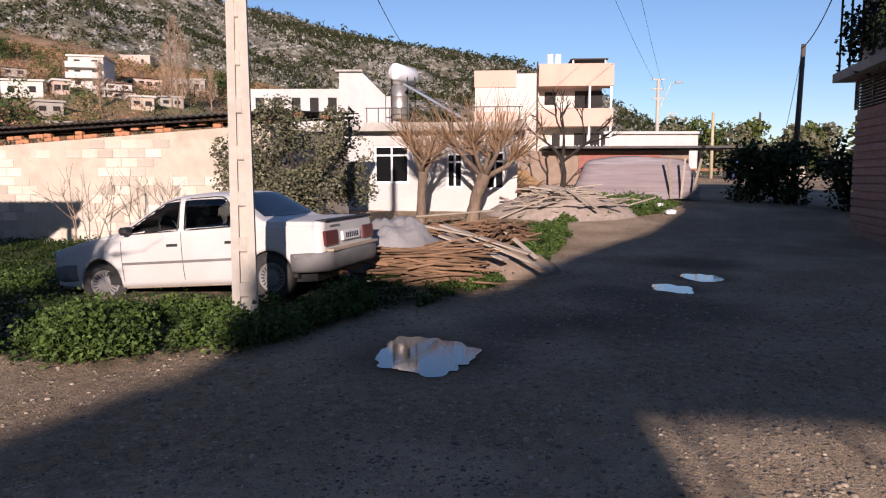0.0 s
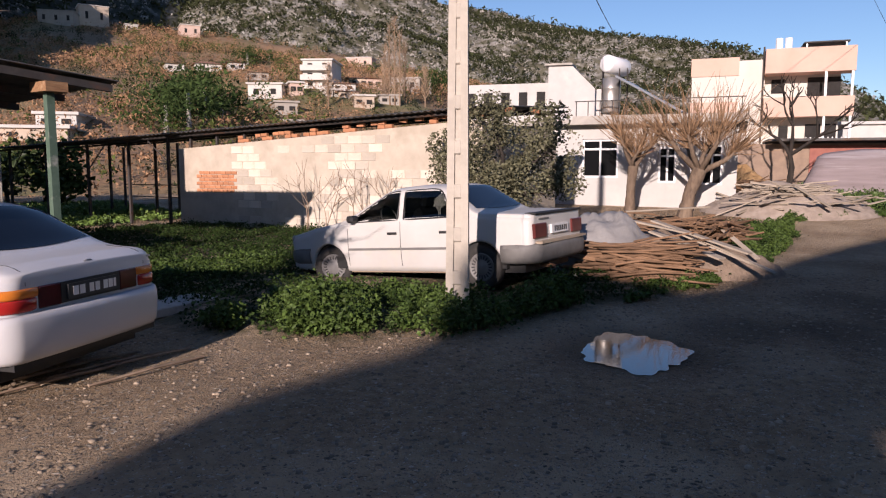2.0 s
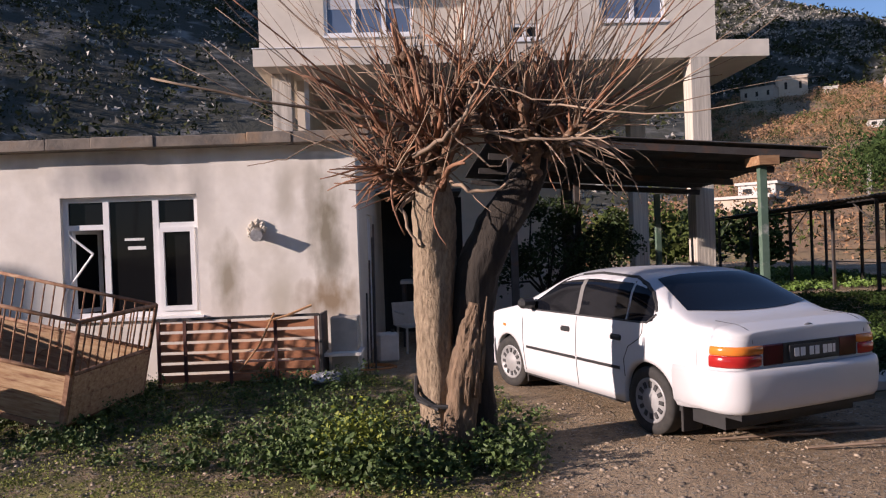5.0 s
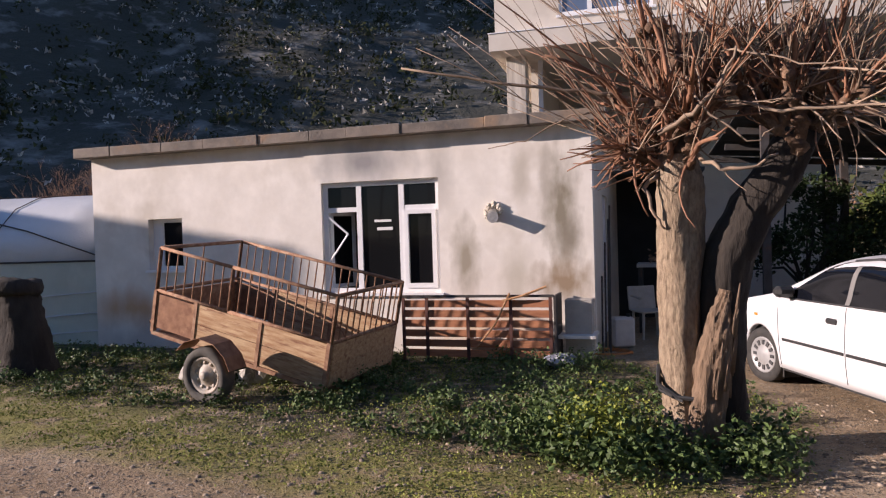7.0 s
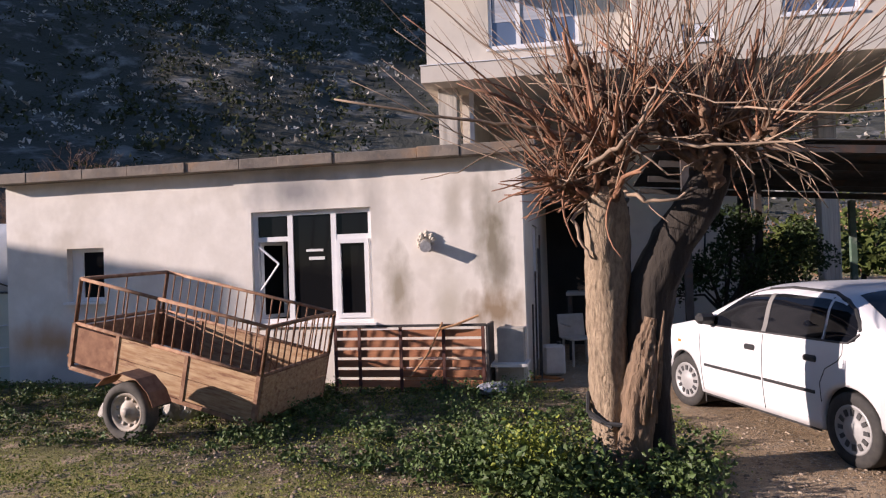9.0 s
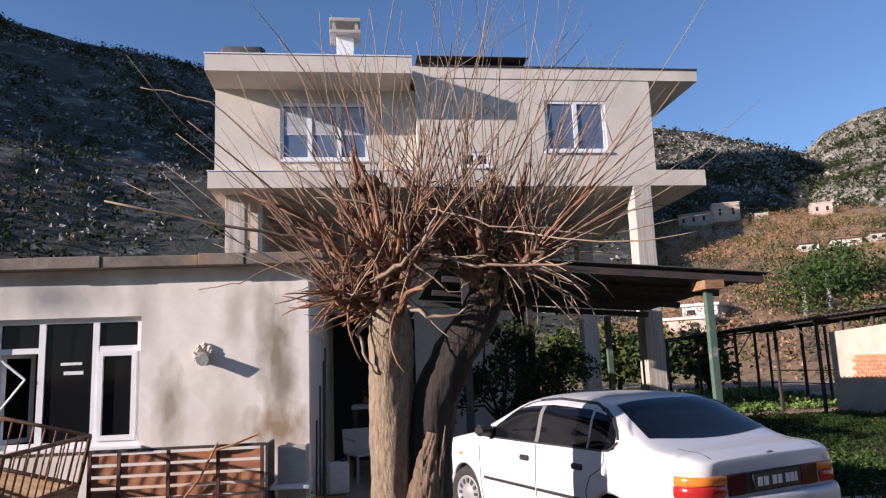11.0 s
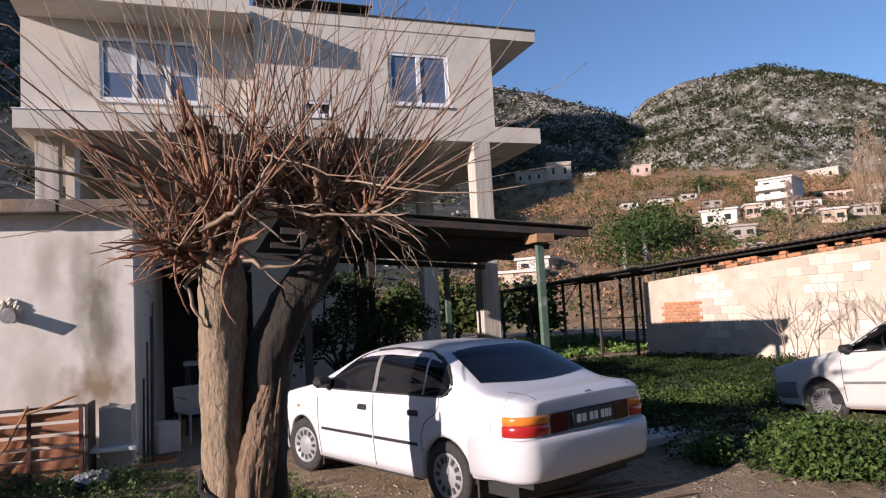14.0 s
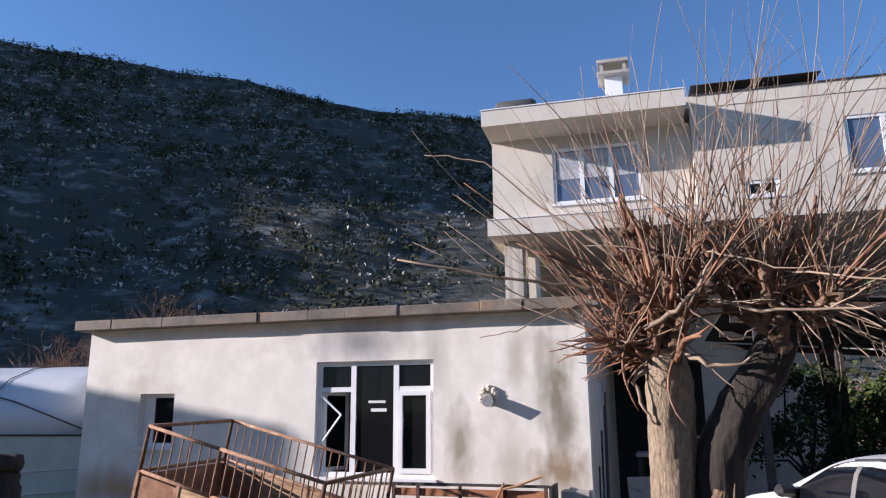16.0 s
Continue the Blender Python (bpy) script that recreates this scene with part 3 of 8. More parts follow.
scrub("scrub_near", near_v, near_m, near_n, 5200, 1.6, 4.4, M_SCRUB, rng, label="dark green scrub bushes on the shaded hillside", dens=0.03, tris=22, facet=.62)
scrub("scrub_flank", flank_v, flank_m, flank_n, 2600, 2.0, 4.5, M_SCRUB, rng, label="dark scrub on the rocky end of the hillside", dens=0.025)
scrub("rocks_flank", flank_v, flank_m, flank_n, 5200, 1.2, 3.2, M_ROCK, rng, label="grey limestone outcrops on the end of the hillside", dens=0.03, tris=6, tall=0.35)
scrub("scrub_dome", dome_v, dome_m, dome_n, 19000, 1.5, 3.6, M_SCRUB, rng, label="green scrub bushes among rock on the hill", dens=0.02)
scrub("scrub_far", far_v, far_m, far_n, 4500, 3.0, 6.5, M_SCRUB, rng, label="scrub bushes on the far ridge", dens=0.015)
scrub("rocks_near", near_v, near_m, near_n, 6500, 0.9, 2.8, M_ROCK, rng, label="grey limestone outcrops on the shaded hillside", dens=0.03, tris=6, tall=0.35)
scrub("rocks_dome", dome_v, dome_m, dome_n, 14000, 1.2, 3.4, M_ROCK, rng, label="grey limestone outcrops on the hill", dens=0.03, tris=6, tall=0.35)
scrub("rocks_far", far_v, far_m, far_n, 2200, 2.0, 5.0, M_ROCK, rng, label="grey limestone outcrops on the far ridge", dens=0.03, tris=6, tall=0.35)
scrub("dry_brush", field_v, field_m, field_n, 9000, 1.2, 3.2, M_DRYBRUSH, rng, rows=40, label="bare brown winter brush on the lower slope", dens=0.03, tris=34, facet=.36)
scrub("olive_brush", field_v, field_m, field_n, 3800, 1.0, 2.8, M_SCRUB, rng, rows=40, label="dark olive bushes scattered over the lower slope", dens=0.04, tris=30, facet=.4)
scrub("orchard_trees", field_v, field_m, field_n, 1000, 1.4, 3.4, M_ORCHARD, rng, rows=40, label="small green orchard trees among the brush", dens=0.03, tris=50, tall=1.0, facet=.42)

# ---------- houses of the village on the slope ----------
M_VWHITE = mat("village_whitewash", (0.60, 0.57, 0.525), (0.50, 0.475, 0.43), 0.5, 0.9)
M_VTAN = mat("village_tan_render", (0.55, 0.45, 0.35), (0.47, 0.38, 0.29), 0.5, 0.9)
M_VPINK = mat("village_pink_render", (0.60, 0.44, 0.36), (0.52, 0.38, 0.31), 0.5, 0.9)
M_VROOF = mat("village_tile_roof", (0.36, 0.19, 0.12), (0.28, 0.15, 0.10), 0.8, 0.9)
M_VGREY = mat("village_grey_block", (0.40, 0.36, 0.31), (0.33, 0.30, 0.26), 0.6, 0.9)


def field_spot(a, e):
    """The place on the lower slope in direction a, e degrees above the yard."""
    best = None
    for i in range(field_n + 1):
        if abs(-52 + 66 * i / field_n - a) > 0.25:
            continue
        for j in range(2, 41):
            x, y, z = field_v[i * field_m + j]
            miss = abs(math.degrees(math.atan2(z - 1.65, math.hypot(x, y))) - e)
            if best is None or miss < best[0]:
                best = (miss, x, y, z)
    return best[1:]


def village_house(a, e, wdeg, hdeg, storeys=1, roof=False, material=None, turn=0.0):
    """A house in direction a, its foot e degrees above the yard, wdeg wide and hdeg high."""
    x, y, z = field_spot(a, e)
    r = math.hypot(x, y)
    w, h, d = r * radians(wdeg), r * radians(hdeg), 7.0
    ob = thing("village_house", pose(x, y, z, 0, 0, a + turn), "pale plastered village house on the slope" if material is None else "unplastered grey block house on the slope", "house", "houses on the slope")
    bm = B(-w / 2, 0, -3, w / 2, d, h)
    for s in range(1, storeys):
        box(bm, -w / 2 - 0.2, -1.0, h * s / storeys - 0.15, w * 0.45, -0.02, h * s / storeys + 0.7)
    part("wall", bm, material or (M_VWHITE, M_VTAN, M_VWHITE, M_VPINK)[int(abs(a) * 7) % 4], ob)
    if roof:
        bm = bmesh.new()
        vs = [bm.verts.new(p) for p in ((-w / 2 - .4, -.4, h), (w / 2 + .4, -.4, h), (w / 2 + .4, d + .4, h), (-w / 2 - .4, d + .4, h), (-w / 4, d / 2, h + w * .16), (w / 4, d / 2, h + w * .16))]
        for q in ((0, 1, 5, 4), (2, 3, 4, 5), (1, 2, 5), (3, 0, 4), (3, 2, 1, 0)):
            bm.faces.new([vs[i] for i in q])
        part("roof", bm, M_VROOF, ob)
    else:
        part("roof", B(-w / 2 - .25, -.25, h, w / 2 + .25, d + .25, h + .25), M_VGREY if material else M_VWHITE, ob)
    n = max(2, int(w / 3.2))
    for s in range(storeys):
        for i in range(n):
            cx = -w / 2 + w * (i + .5) / n
            z0 = h * s / storeys + h / storeys * .35
            part("window", B(cx - .40, -.04, z0, cx + .40, .1, z0 + h / storeys * .36), M_DARK, ob)
    return ob


UPPER_HOUSES = (
    (-12.8, 9.75, 2.3, 0.95, 1, False, M_VGREY),
    (-15.1, 9.7, 1.9, 1.4, 1, False, None),
    (-21.7, 9.5, 1.35, 0.85, 1, False, None),
    (-26.7, 5.3, 2.6, 1.15, 1, False, None),
    (-30.9, 6.1, 2.3, 2.2, 3, False, None),
    (-28.4, 3.8, 1.75, 0.95, 1, False, M_VGREY),
    (-34.5, 4.6, 1.6, 0.95, 1, False, None),
    (-34.2, 7.8, 2.1, 0.8, 1, False, None),
    (-37.5, 5.95, 2.4, 1.0, 1, False, M_VGREY))
MIDDLE_HOUSES = (
    (-22.9, 6.9, 1.9, 0.6, 1, True, None),
    (-29.0, 5.6, 1.0, 0.95, 1, False, None),
    (-32.7, 5.9, 1.9, 0.6, 1, True, None),
    (-33.9, 6.3, 1.5, 0.7, 1, True, None),
    (-36.3, 5.2, 1.6, 0.7, 1, False, M_VGREY),
    (-20.6, 6.8, 1.3, 0.55, 1, True, None),
    (-24.6, 7.3, 1.2, 0.55, 1, True, None),
    (-35.4, 6.2, 1.2, 0.8, 1, True, None))
LOWER_HOUSES = (
    (-26.2, 6.6, 1.5, 0.6, 1, True, M_VGREY),
    (-12.6, 2.9, 2.6, 1.0, 1, False, None),
    (-11.0, 1.7, 4.6, 0.9, 1, False, None),
    (-2.0, 2.0, 4.0, 0.8, 1, False, None),
    (-31.8, 5.3, 1.3, 0.5, 1, False, None),
    (-28.8, 3.1, 1.6, 0.5, 1, False, M_VGREY),
    (-17.5, 9.7, 0.8, 0.4, 1, False, None),
    (-33.3, 5.3, 1.6, 0.5, 1, True, None))
for a, e, wd, hd, st, rf, mm in UPPER_HOUSES + MIDDLE_HOUSES + LOWER_HOUSES:
    village_house(a, e, wd, hd, st, rf, mm, turn=-14 if wd > 2 else 8)


# a clump of tall dark green trees below the village, and bare poplars
for k, (a, e, w) in enumerate(((-19.5, 2.6, 4.5), (-21.0, 3.0, 6.0), (-22.3, 3.2, 6.5), (-23.6, 3.4, 5.5), (-20.4, 3.8, 5.0), (-22.0, 4.4, 6.0), (-39.5, 5.6, 5.0), (-41.0, 5.4, 5.5), (-25.5, 7.6, 4.5), (-27.0, 7.7, 4.0))):
    x, y, z = field_spot(a, e)
    rngt = random.Random(200 + k)
    ob = thing("green_tree", pose(x, y, z), "broad dark green tree below the village", "tree", "green trees below the village")
    bm = bmesh.new()
    tube(bm, [(0, 0, -.5), (0, 0, w * .6)], [.3, .15], 6)
    part("trunk", bm, M_ROCK, ob)
    v, f = clump_mesh(rngt, [(rngt.gauss(0, w * .28), rngt.gauss(0, w * .28), rngt.uniform(.2, w * .55), w * .42, w * .4) for _ in range(22)], 60, .45)
    raw("crown", v, f, mat("pine_green", (.05, .08, .024), (.03, .052, .016), .3, .9, spec=.1, island=.4) if k == 0 else bpy.data.materials["pine_green"], ob)
M_POPLAR = mat("poplar_twig", (0.30, 0.215, 0.145), (0.22, 0.155, 0.105), 0.3, 0.95, spec=0.1, island=0.3)
for k, (a, e, H) in enumerate(((-36.0, 5.2, 9.0), (-36.35, 5.0, 12.5), (-36.75, 4.9, 13.5), (-37.15, 5.0, 11.5), (-37.6, 5.1, 9.5), (-31.6, 4.6, 6.0), (-39.0, 4.8, 6.5))):
    x, y, z = field_spot(a, e)
    ob = thing("poplar", pose(x, y, z), "bare brown poplar above the village", "tree", "bare poplars above the village")
    rngt = random.Random(300 + k)
    bm = bmesh.new()
    tube(bm, [(0, 0, -1), (0, 0, H)], [.14, .03], 5)
    for _ in range(150):
        zz = rngt.uniform(1.0, H * .95)
        a2 = rngt.uniform(0, 6.28)
        L = 1.7 * (1 - .7 * zz / H) * rngt.uniform(.5, 1.2) + .5
        tube(bm, [(0, 0, zz), (math.cos(a2) * L * .55, math.sin(a2) * L * .55, zz + L * .9)], [.026, .012], 3, caps=False)
    part("trunk", bm, M_POPLAR, ob)

# bare brown and green trees between the houses
rngt = random.Random(77)
for k in range(34):
    a, e = rngt.uniform(-44, -18), rngt.uniform(4.2, 8.6)
    x, y, z = field_spot(a, e)
    w = rngt.uniform(2.0, 4.2)
    green_ = k % 4 == 0
    ob = thing("green_tree" if green_ else "bare_tree", pose(x, y, z), "small green tree among the village houses" if green_ else "bare brown winter tree among the village houses", "tree", "trees among the village houses")
    bm = bmesh.new()
    tube(bm, [(0, 0, -.5), (0, 0, w * .5)], [.12, .07], 5)
    part("trunk", bm, M_DARKBARK, ob)
    v, f = clump_mesh(rngt, [(rngt.gauss(0, w * .22), rngt.gauss(0, w * .22), rngt.uniform(.1, w * .5), w * .5, w * .5) for _ in range(9)], 26, .4)
    raw("crown", v, f, M_ORCHARD if green_ else (M_DRYBRUSH, M_POPLAR)[k % 2], ob)

# ---------- the annex: low white house ----------
AX, AY, AA = -3.31, 8.93, 12.2
AT = 3.08
annex = thing("house", pose(AX, AY, 0, 0, 0, AA), "low white plastered house with flat concrete roof and stained wall", "house")
bm = bmesh.new()
WIN, SWIN = (-3.93, 0.86, -2.12, 2.475), (-7.01, 1.24, -6.37, 2.055)
wall_with_holes(bm, -8.09, 0.0, -0.3, AT, 0.0, 0.22, [WIN, SWIN])
part("wall", bm, M_ANNEX, annex, "white plastered front wall with damp stains")
# unseen depth of the house, lengthened to shade the columns behind it
part("wall", B(-8.09, 7.6, -.3, 0.0, 7.8, AT), M_PLASTER, annex)
part("wall", B(-8.09, 0.22, -0.3, -7.87, 7.6, AT), M_PLASTER, annex)
# end wall beside the passage: a pier, then the doorway
for q in ((-0.22, 0.22, -0.3, 0.0, 1.5, AT), (-0.22, 2.5, -0.3, 0.0, 7.6, AT), (-0.22, 1.5, 2.2, 0.0, 2.5, AT)):
    part("end_wall", B(*q), M_RENDER, annex)
part("door", B(-0.10, 1.5, 0.0, -0.04, 2.5, 2.2), M_FRAME, annex, "pale metal door")
rng = random.Random(3)
xs = [-8.24] + [-8.24 + i * 0.84 + rng.uniform(-.22, .22) for i in range(1, 10)] + [0.22]
for a, b_ in zip(xs, xs[1:]):
    part("roof_slab", B(a, -0.22 + rng.uniform(-.015, .015), AT, b_ - 0.006, 8.0, AT + .15 + rng.uniform(-.015, .008), .008), M_SLABEDGE, annex, "weathered grey concrete roof slab")
# near-black sheet painted as the shade of the room
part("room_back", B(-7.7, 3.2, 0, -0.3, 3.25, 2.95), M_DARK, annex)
# added roof and near-black end sheet that make the passage dark
part("passage_roof", B(.03, 3.1, 2.62, 1.55, 5.0, 2.67), M_TIN, annex, "sheet roof added to darken the passage")
part("passage_back", B(.03, 4.4, -.1, 1.6, 4.5, 2.6), M_DARK, annex, "near-black sheet painted as the passage's shade")
part("floor_slab", B(-7.78, 0.22, 0.0, -0.22, 4.6, 0.12), M_CONC, annex)


def annex_window():
    x0, z0, x1, z1 = WIN
    w = tagged(new("window"), "white plastic window with one tilted sash and dark panes", "")
    w.parent = annex
    t = 0.065
    bm = bmesh.new()
    ya, yb = 0.07, 0.13
    for a in ((x0, z0, x1, z0 + t), (x0, z1 - t, x1, z1), (x0, z0 + t, x0 + t, z1 - t), (x1 - t, z0 + t, x1, z1 - t),
              (x0 + .53, z0 + t, x0 + .61, z1 - t), (x0 + 1.19, z0 + t, x0 + 1.27, z1 - t)):
        box(bm, a[0], ya, a[1], a[2], yb, a[3])
    for a, b_ in ((x0 + t, x0 + .53), (x0 + 1.27, x1 - t)):
        box(bm, a, ya + .004, z0 + 1.18, b_, yb - .004, z0 + 1.25)
    part("window_frame", bm, M_FRAME, w)
    for a, b_, za, zb in ((x0 + .06, x0 + .53, z0 + 1.25, z1 - t), (x0 + .61, x0 + 1.19, z0 + t, z1 - t), (x0 + 1.27, x1 - t, z0 + 1.25, z1 - t), (x0 + 1.33, x1 - t - .06, z0 + .12, z0 + 1.14)):
        part("pane", B(a, 0.098, za, b_, 0.104, zb), M_GLASS, w, "dark glass pane")
    # right sash
    bm = bmesh.new()
    for a in ((x0 + 1.27, z0 + t, x1 - t, z0 + .13), (x0 + 1.27, z0 + 1.12, x1 - t, z0 + 1.18), (x0 + 1.27, z0 + .13, x0 + 1.33, z0 + 1.12), (x1 - t - .06, z0 + .13, x1 - t, z0 + 1.12)):
        box(bm, a[0], ya - .02, a[1], a[2], yb - .01, a[3])
    part("sash", bm, M_FRAME, w)
    # left sash, swung in and leaning
    m = Matrix.Translation((x0 + t, 0.12, z0 + t)) @ pose(0, 0, 0, 0, 0, 62)
    bm = bmesh.new()
    for a in ((0, 0, .46, .055), (0, 1.07, .46, 1.125), (0, .055, .055, 1.07), (.405, .055, .46, 1.07)):
        box(bm, a[0], -.025, a[1], a[2], .025, a[3], m)
    part("sash", bm, M_FRAME, w, "open sash swung inwards")
    part("pane", B(.055, -.004, .055, .405, .004, 1.07, m=m), M_GLASS, w, "dark glass pane")
    # stay bars of the tilted sash
    bm = bmesh.new()
    tube(bm, [(x0 + .08, .05, z0 + 1.12), (x0 + .40, .03, z0 + .86)], .016, 5)
    tube(bm, [(x0 + .40, .03, z0 + .86), (x0 + .10, .05, z0 + .48), (x0 - .06, .02, z0 + .22)], .014, 5)
    part("stay", bm, M_FRAME, w)
    part("window_sill", B(x0 - .05, -.05, z0 - .045, x1 + .05, .06, z0 - .004), M_FRAME, w)
    bm = B(x0 + .80, .088, z0 + 1.02, x0 + 1.06, .095, z0 + 1.055)
    box(bm, x0 + .84, .088, z0 + .90, x0 + 1.08, .095, z0 + .945)
    part("sticker", bm, M_PLATE, w, "torn white paper strips on the pane")


annex_window()
x0, z0, x1, z1 = SWIN
sw = tagged(new("window"), "small white plastic window set deep in the wall", "")
sw.parent = annex
bm = bmesh.new()
for a in ((x0 + .13, z0, x1, z0 + .06), (x0 + .13, z1 - .06, x1, z1), (x0 + .13, z0 + .06, x0 + .19, z1 - .06), (x1 - .05, z0 + .06, x1, z1 - .06)):
    box(bm, a[0], .12, a[1], a[2], .18, a[3])
box(bm, x0, .12, z0, x0 + .13, .18, z1)
part("window_frame", bm, M_FRAME, sw)
part("pane", B(x0 + .19, .145, z0 + .06, x1 - .05, .15, z1 - .06), M_GLASS, sw, "dark glass pane")
part("window_sill", B(x0 - .04, -.06, z0 - .04, x1 + .04, .1, z0 - .003), M_FRAME, sw)
# stove-pipe stub wrapped in foil, in a ring of foam
bm = T([(-1.33, .05, 1.93), (-1.32, -.10, 1.915), (-1.30, -.21, 1.88)], [.075, .074, .078], 14)
bm.faces.ensure_lookup_table()
bmesh.ops.inset_individual(bm, faces=[f_ for f_ in bm.faces if len(f_.verts) == 14 and f_.calc_center_median().y < -.15], thickness=.012, depth=-.12)
pipe = part("flue_pipe", bm, mat("foil", (.5, .48, .45), (.35, .33, .30), 20, .5, metal=.6, bump=.01), annex, "foil-wrapped flue stub", True)
bm = bmesh.new()
for i in range(34):
    a = rng.gauss(1.6, 1.1)
    r = .085 + .04 * rng.random()
    bmesh.ops.create_icosphere(bm, subdivisions=1, radius=.012 + .022 * rng.random(), matrix=Matrix.Translation((-1.33 + r * math.cos(a), -.03, 1.94 + r * 1.15 * math.sin(a))))
part("foam_collar", bm, mat("foam", (.68, .62, .52), (.55, .48, .38), 30, .95), pipe, "crumbly expanding-foam collar")
# low render pier at the corner
part("pier", B(-.36, -.30, -.1, -.02, -.002, .78), M_CONC, annex, "stubby concrete pier at the corner")

# ---------- the two-storey house behind ----------
BX, BY, BA = 3.89, 17.0, 14.5
house2 = thing("house", pose(BX, BY, 0, 0, 0, BA), "two-storey grey rendered house on tall concrete columns", "house")
ZS, ZR = 6.05, 8.57
W1, W2, WV = (-9.95, 6.39, -7.97, 7.74), (-3.84, 6.51, -2.36, 7.75), (-5.85, 6.14, -5.2, 6.5)
bm = bmesh.new()
wall_with_holes(bm, -6.86, -1.21, ZS, ZR - .3, 0.02, .24, [W2, WV])
part("wall", bm, M_RENDER, house2)
bm = bmesh.new()
wall_with_holes(bm, -11.38, -6.862, ZS, 8.05, .30, .52, [W1])
part("wall", bm, M_RENDER, house2)
for q in ((-7.08, .52, ZS, -6.862, .9, 8.05), (-11.38, .52, ZS, -11.16, 9.0, 8.05), (-1.43, .24, ZS, -1.212, 9.0, ZR - .3), (-11.02, 8.8, ZS, -1.43, 9.0, ZR - .3)):
    part("wall", B(*q), M_RENDER, house2)
part("floor_slab", B(-11.47, 0, ZS - .38, 0.0, 9.2, ZS), M_RENDER, house2, "projecting grey balcony slab")
part("roof", B(-11.42, -.75, 8.05, -7.0, 9.2, 8.43), M_RENDER, house2)
part("roof", B(-6.998, .0, ZR - .3, 0.03, 9.2, ZR - .02), M_RENDER, house2)
part("roof_cap", B(-11.44, -.77, 8.432, -7.0, 9.2, 8.455), M_FRAME, house2)
part("roof_cap", B(-6.80, -.03, ZR - .018, 0.05, 9.2, ZR + .01), M_STEEL, house2)
part("slab_cap", B(-11.49, -.02, ZS + .002, -6.88, .298, ZS + .02), M_FRAME, house2)
bm = bmesh.new()
corrugated(bm, (-6.8, .0, ZR + .24), (-6.8, 5.0, ZR + .5), (-4.15, .0, ZR + .24), .18, .05)
solid(part("roof_sheet", bm, M_TIN, house2, "dark corrugated sheet roof"), .01)
part("sheet_upstand", B(-6.75, .5, ZR - .02, -4.7, .7, ZR + .20), M_RENDER, house2)
for cx, cy, w_ in ((-1.60, .20, .44), (-10.98, .85, .44), (-1.60, 4.5, .44), (-10.98, 5.0, .44)):
    ob = part("column", B(cx - w_ / 2, cy - .2, -.2, cx + w_ / 2, cy + .25, ZS - .382), M_COLUMN, house2, "board-marked concrete column")
    bevel(ob, .015)
# rear column, painted dark for the shade it stands in
part("prop", B(-3.74, 4.66, -.2, -3.46, 4.94, ZS - .382), M_DARKBARK, house2, "rear column with its shade put into a dark colour")
part("lintel_post", B(-10.55, 1.2, 0, -10.45, 1.3, ZS - .385), M_FRAME, house2)
# hidden wall added to keep the sun off the back wall
part("lower_side_wall", B(-10.75, 1.4, -.2, -10.55, 9.0, ZS - .386), M_RENDER, house2)
part("lower_back_wall", B(-11.0, 6.0, -.2, -3.0, 6.2, ZS - .385), M_RENDER, house2)


def house_window(spec, y, panes, label, glass):
    x0, z0, x1, z1 = spec
    w = tagged(new("window"), label, "")
    w.parent = house2
    bm = bmesh.new()
    t = .07
    for a in ((x0, z0, x1, z0 + t), (x0, z1 - t, x1, z1), (x0, z0 + t, x0 + t, z1 - t), (x1 - t, z0 + t, x1, z1 - t)):
        box(bm, a[0], y + .02, a[1], a[2], y + .1, a[3])
    for i in range(1, panes):
        cx = x0 + (x1 - x0) * i / panes
        box(bm, cx - .05, y + .02, z0 + t, cx + .05, y + .1, z1 - t)
    part("window_frame", bm, M_FRAME, w)
    for i in range(panes):
        a, b_ = x0 + (x1 - x0) * i / panes + .05, x0 + (x1 - x0) * (i + 1) / panes - .05
        part("pane", B(a, y + .055, z0 + t, b_, y + .06, z1 - t), glass, w)
    part("window_sill", B(x0 - .06, y - .05, z0 - .05, x1 + .06, y + .03, z0 - .004), M_FRAME, w)
    return w


w1 = house_window(W1, .30, 3, "white three-light window with striped blinds", M_SKYGLASS)
house_window(W2, .02, 2, "white two-light window with drawn curtains", M_SKYGLASS)
house_window(WV, .02, 2, "small white vent window", M_DARK)
part("blind", B(W1[0] + .1, .345, W1[1] + .6, W1[2] - .1, .352, W1[3] - .1), mat("striped_blind", (.50, .52, .56), (.33, .35, .40), 1.2, .9, stretch=(.01, .01, 9)), w1)
# near-black sheet for the shade behind the upper windows
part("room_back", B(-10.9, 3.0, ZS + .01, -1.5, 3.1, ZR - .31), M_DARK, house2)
ch = thing("chimney", house2.matrix_basis @ pose(-8.45, .5, 8.455), "white chimney with a grey capped top on the flat roof", "chimney")
part("stack", B(-.2, -.2, 0, .2, .2, .95, .01), M_FRAME, ch)
part("cap", B(-.36, -.36, .95, .36, .36, 1.03, .01), M_CONC, ch)
part("cap", B(-.36, -.36, 1.24, .36, .36, 1.33, .01), M_CONC, ch)
for sx in (-.30, .22):
    for sy in (-.30, .22):
        part("cap_pillar", B(sx, sy, 1.03, sx + .08, sy + .08, 1.24), M_CONC, ch)
tk = thing("water_tank", house2.matrix_basis @ pose(-10.75, .2, 8.455), "dark rounded water drum lying on the flat roof", "tank")
bm = bmesh.new()
lathe(bm, [(.02, -.5), (.24, -.48), (.3, -.4), (.3, .4), (.24, .48), (.02, .5)], 20, pose(0, 0, .26, 0, 90, 0))
part("drum", bm, M_TIN, tk, smooth=True)

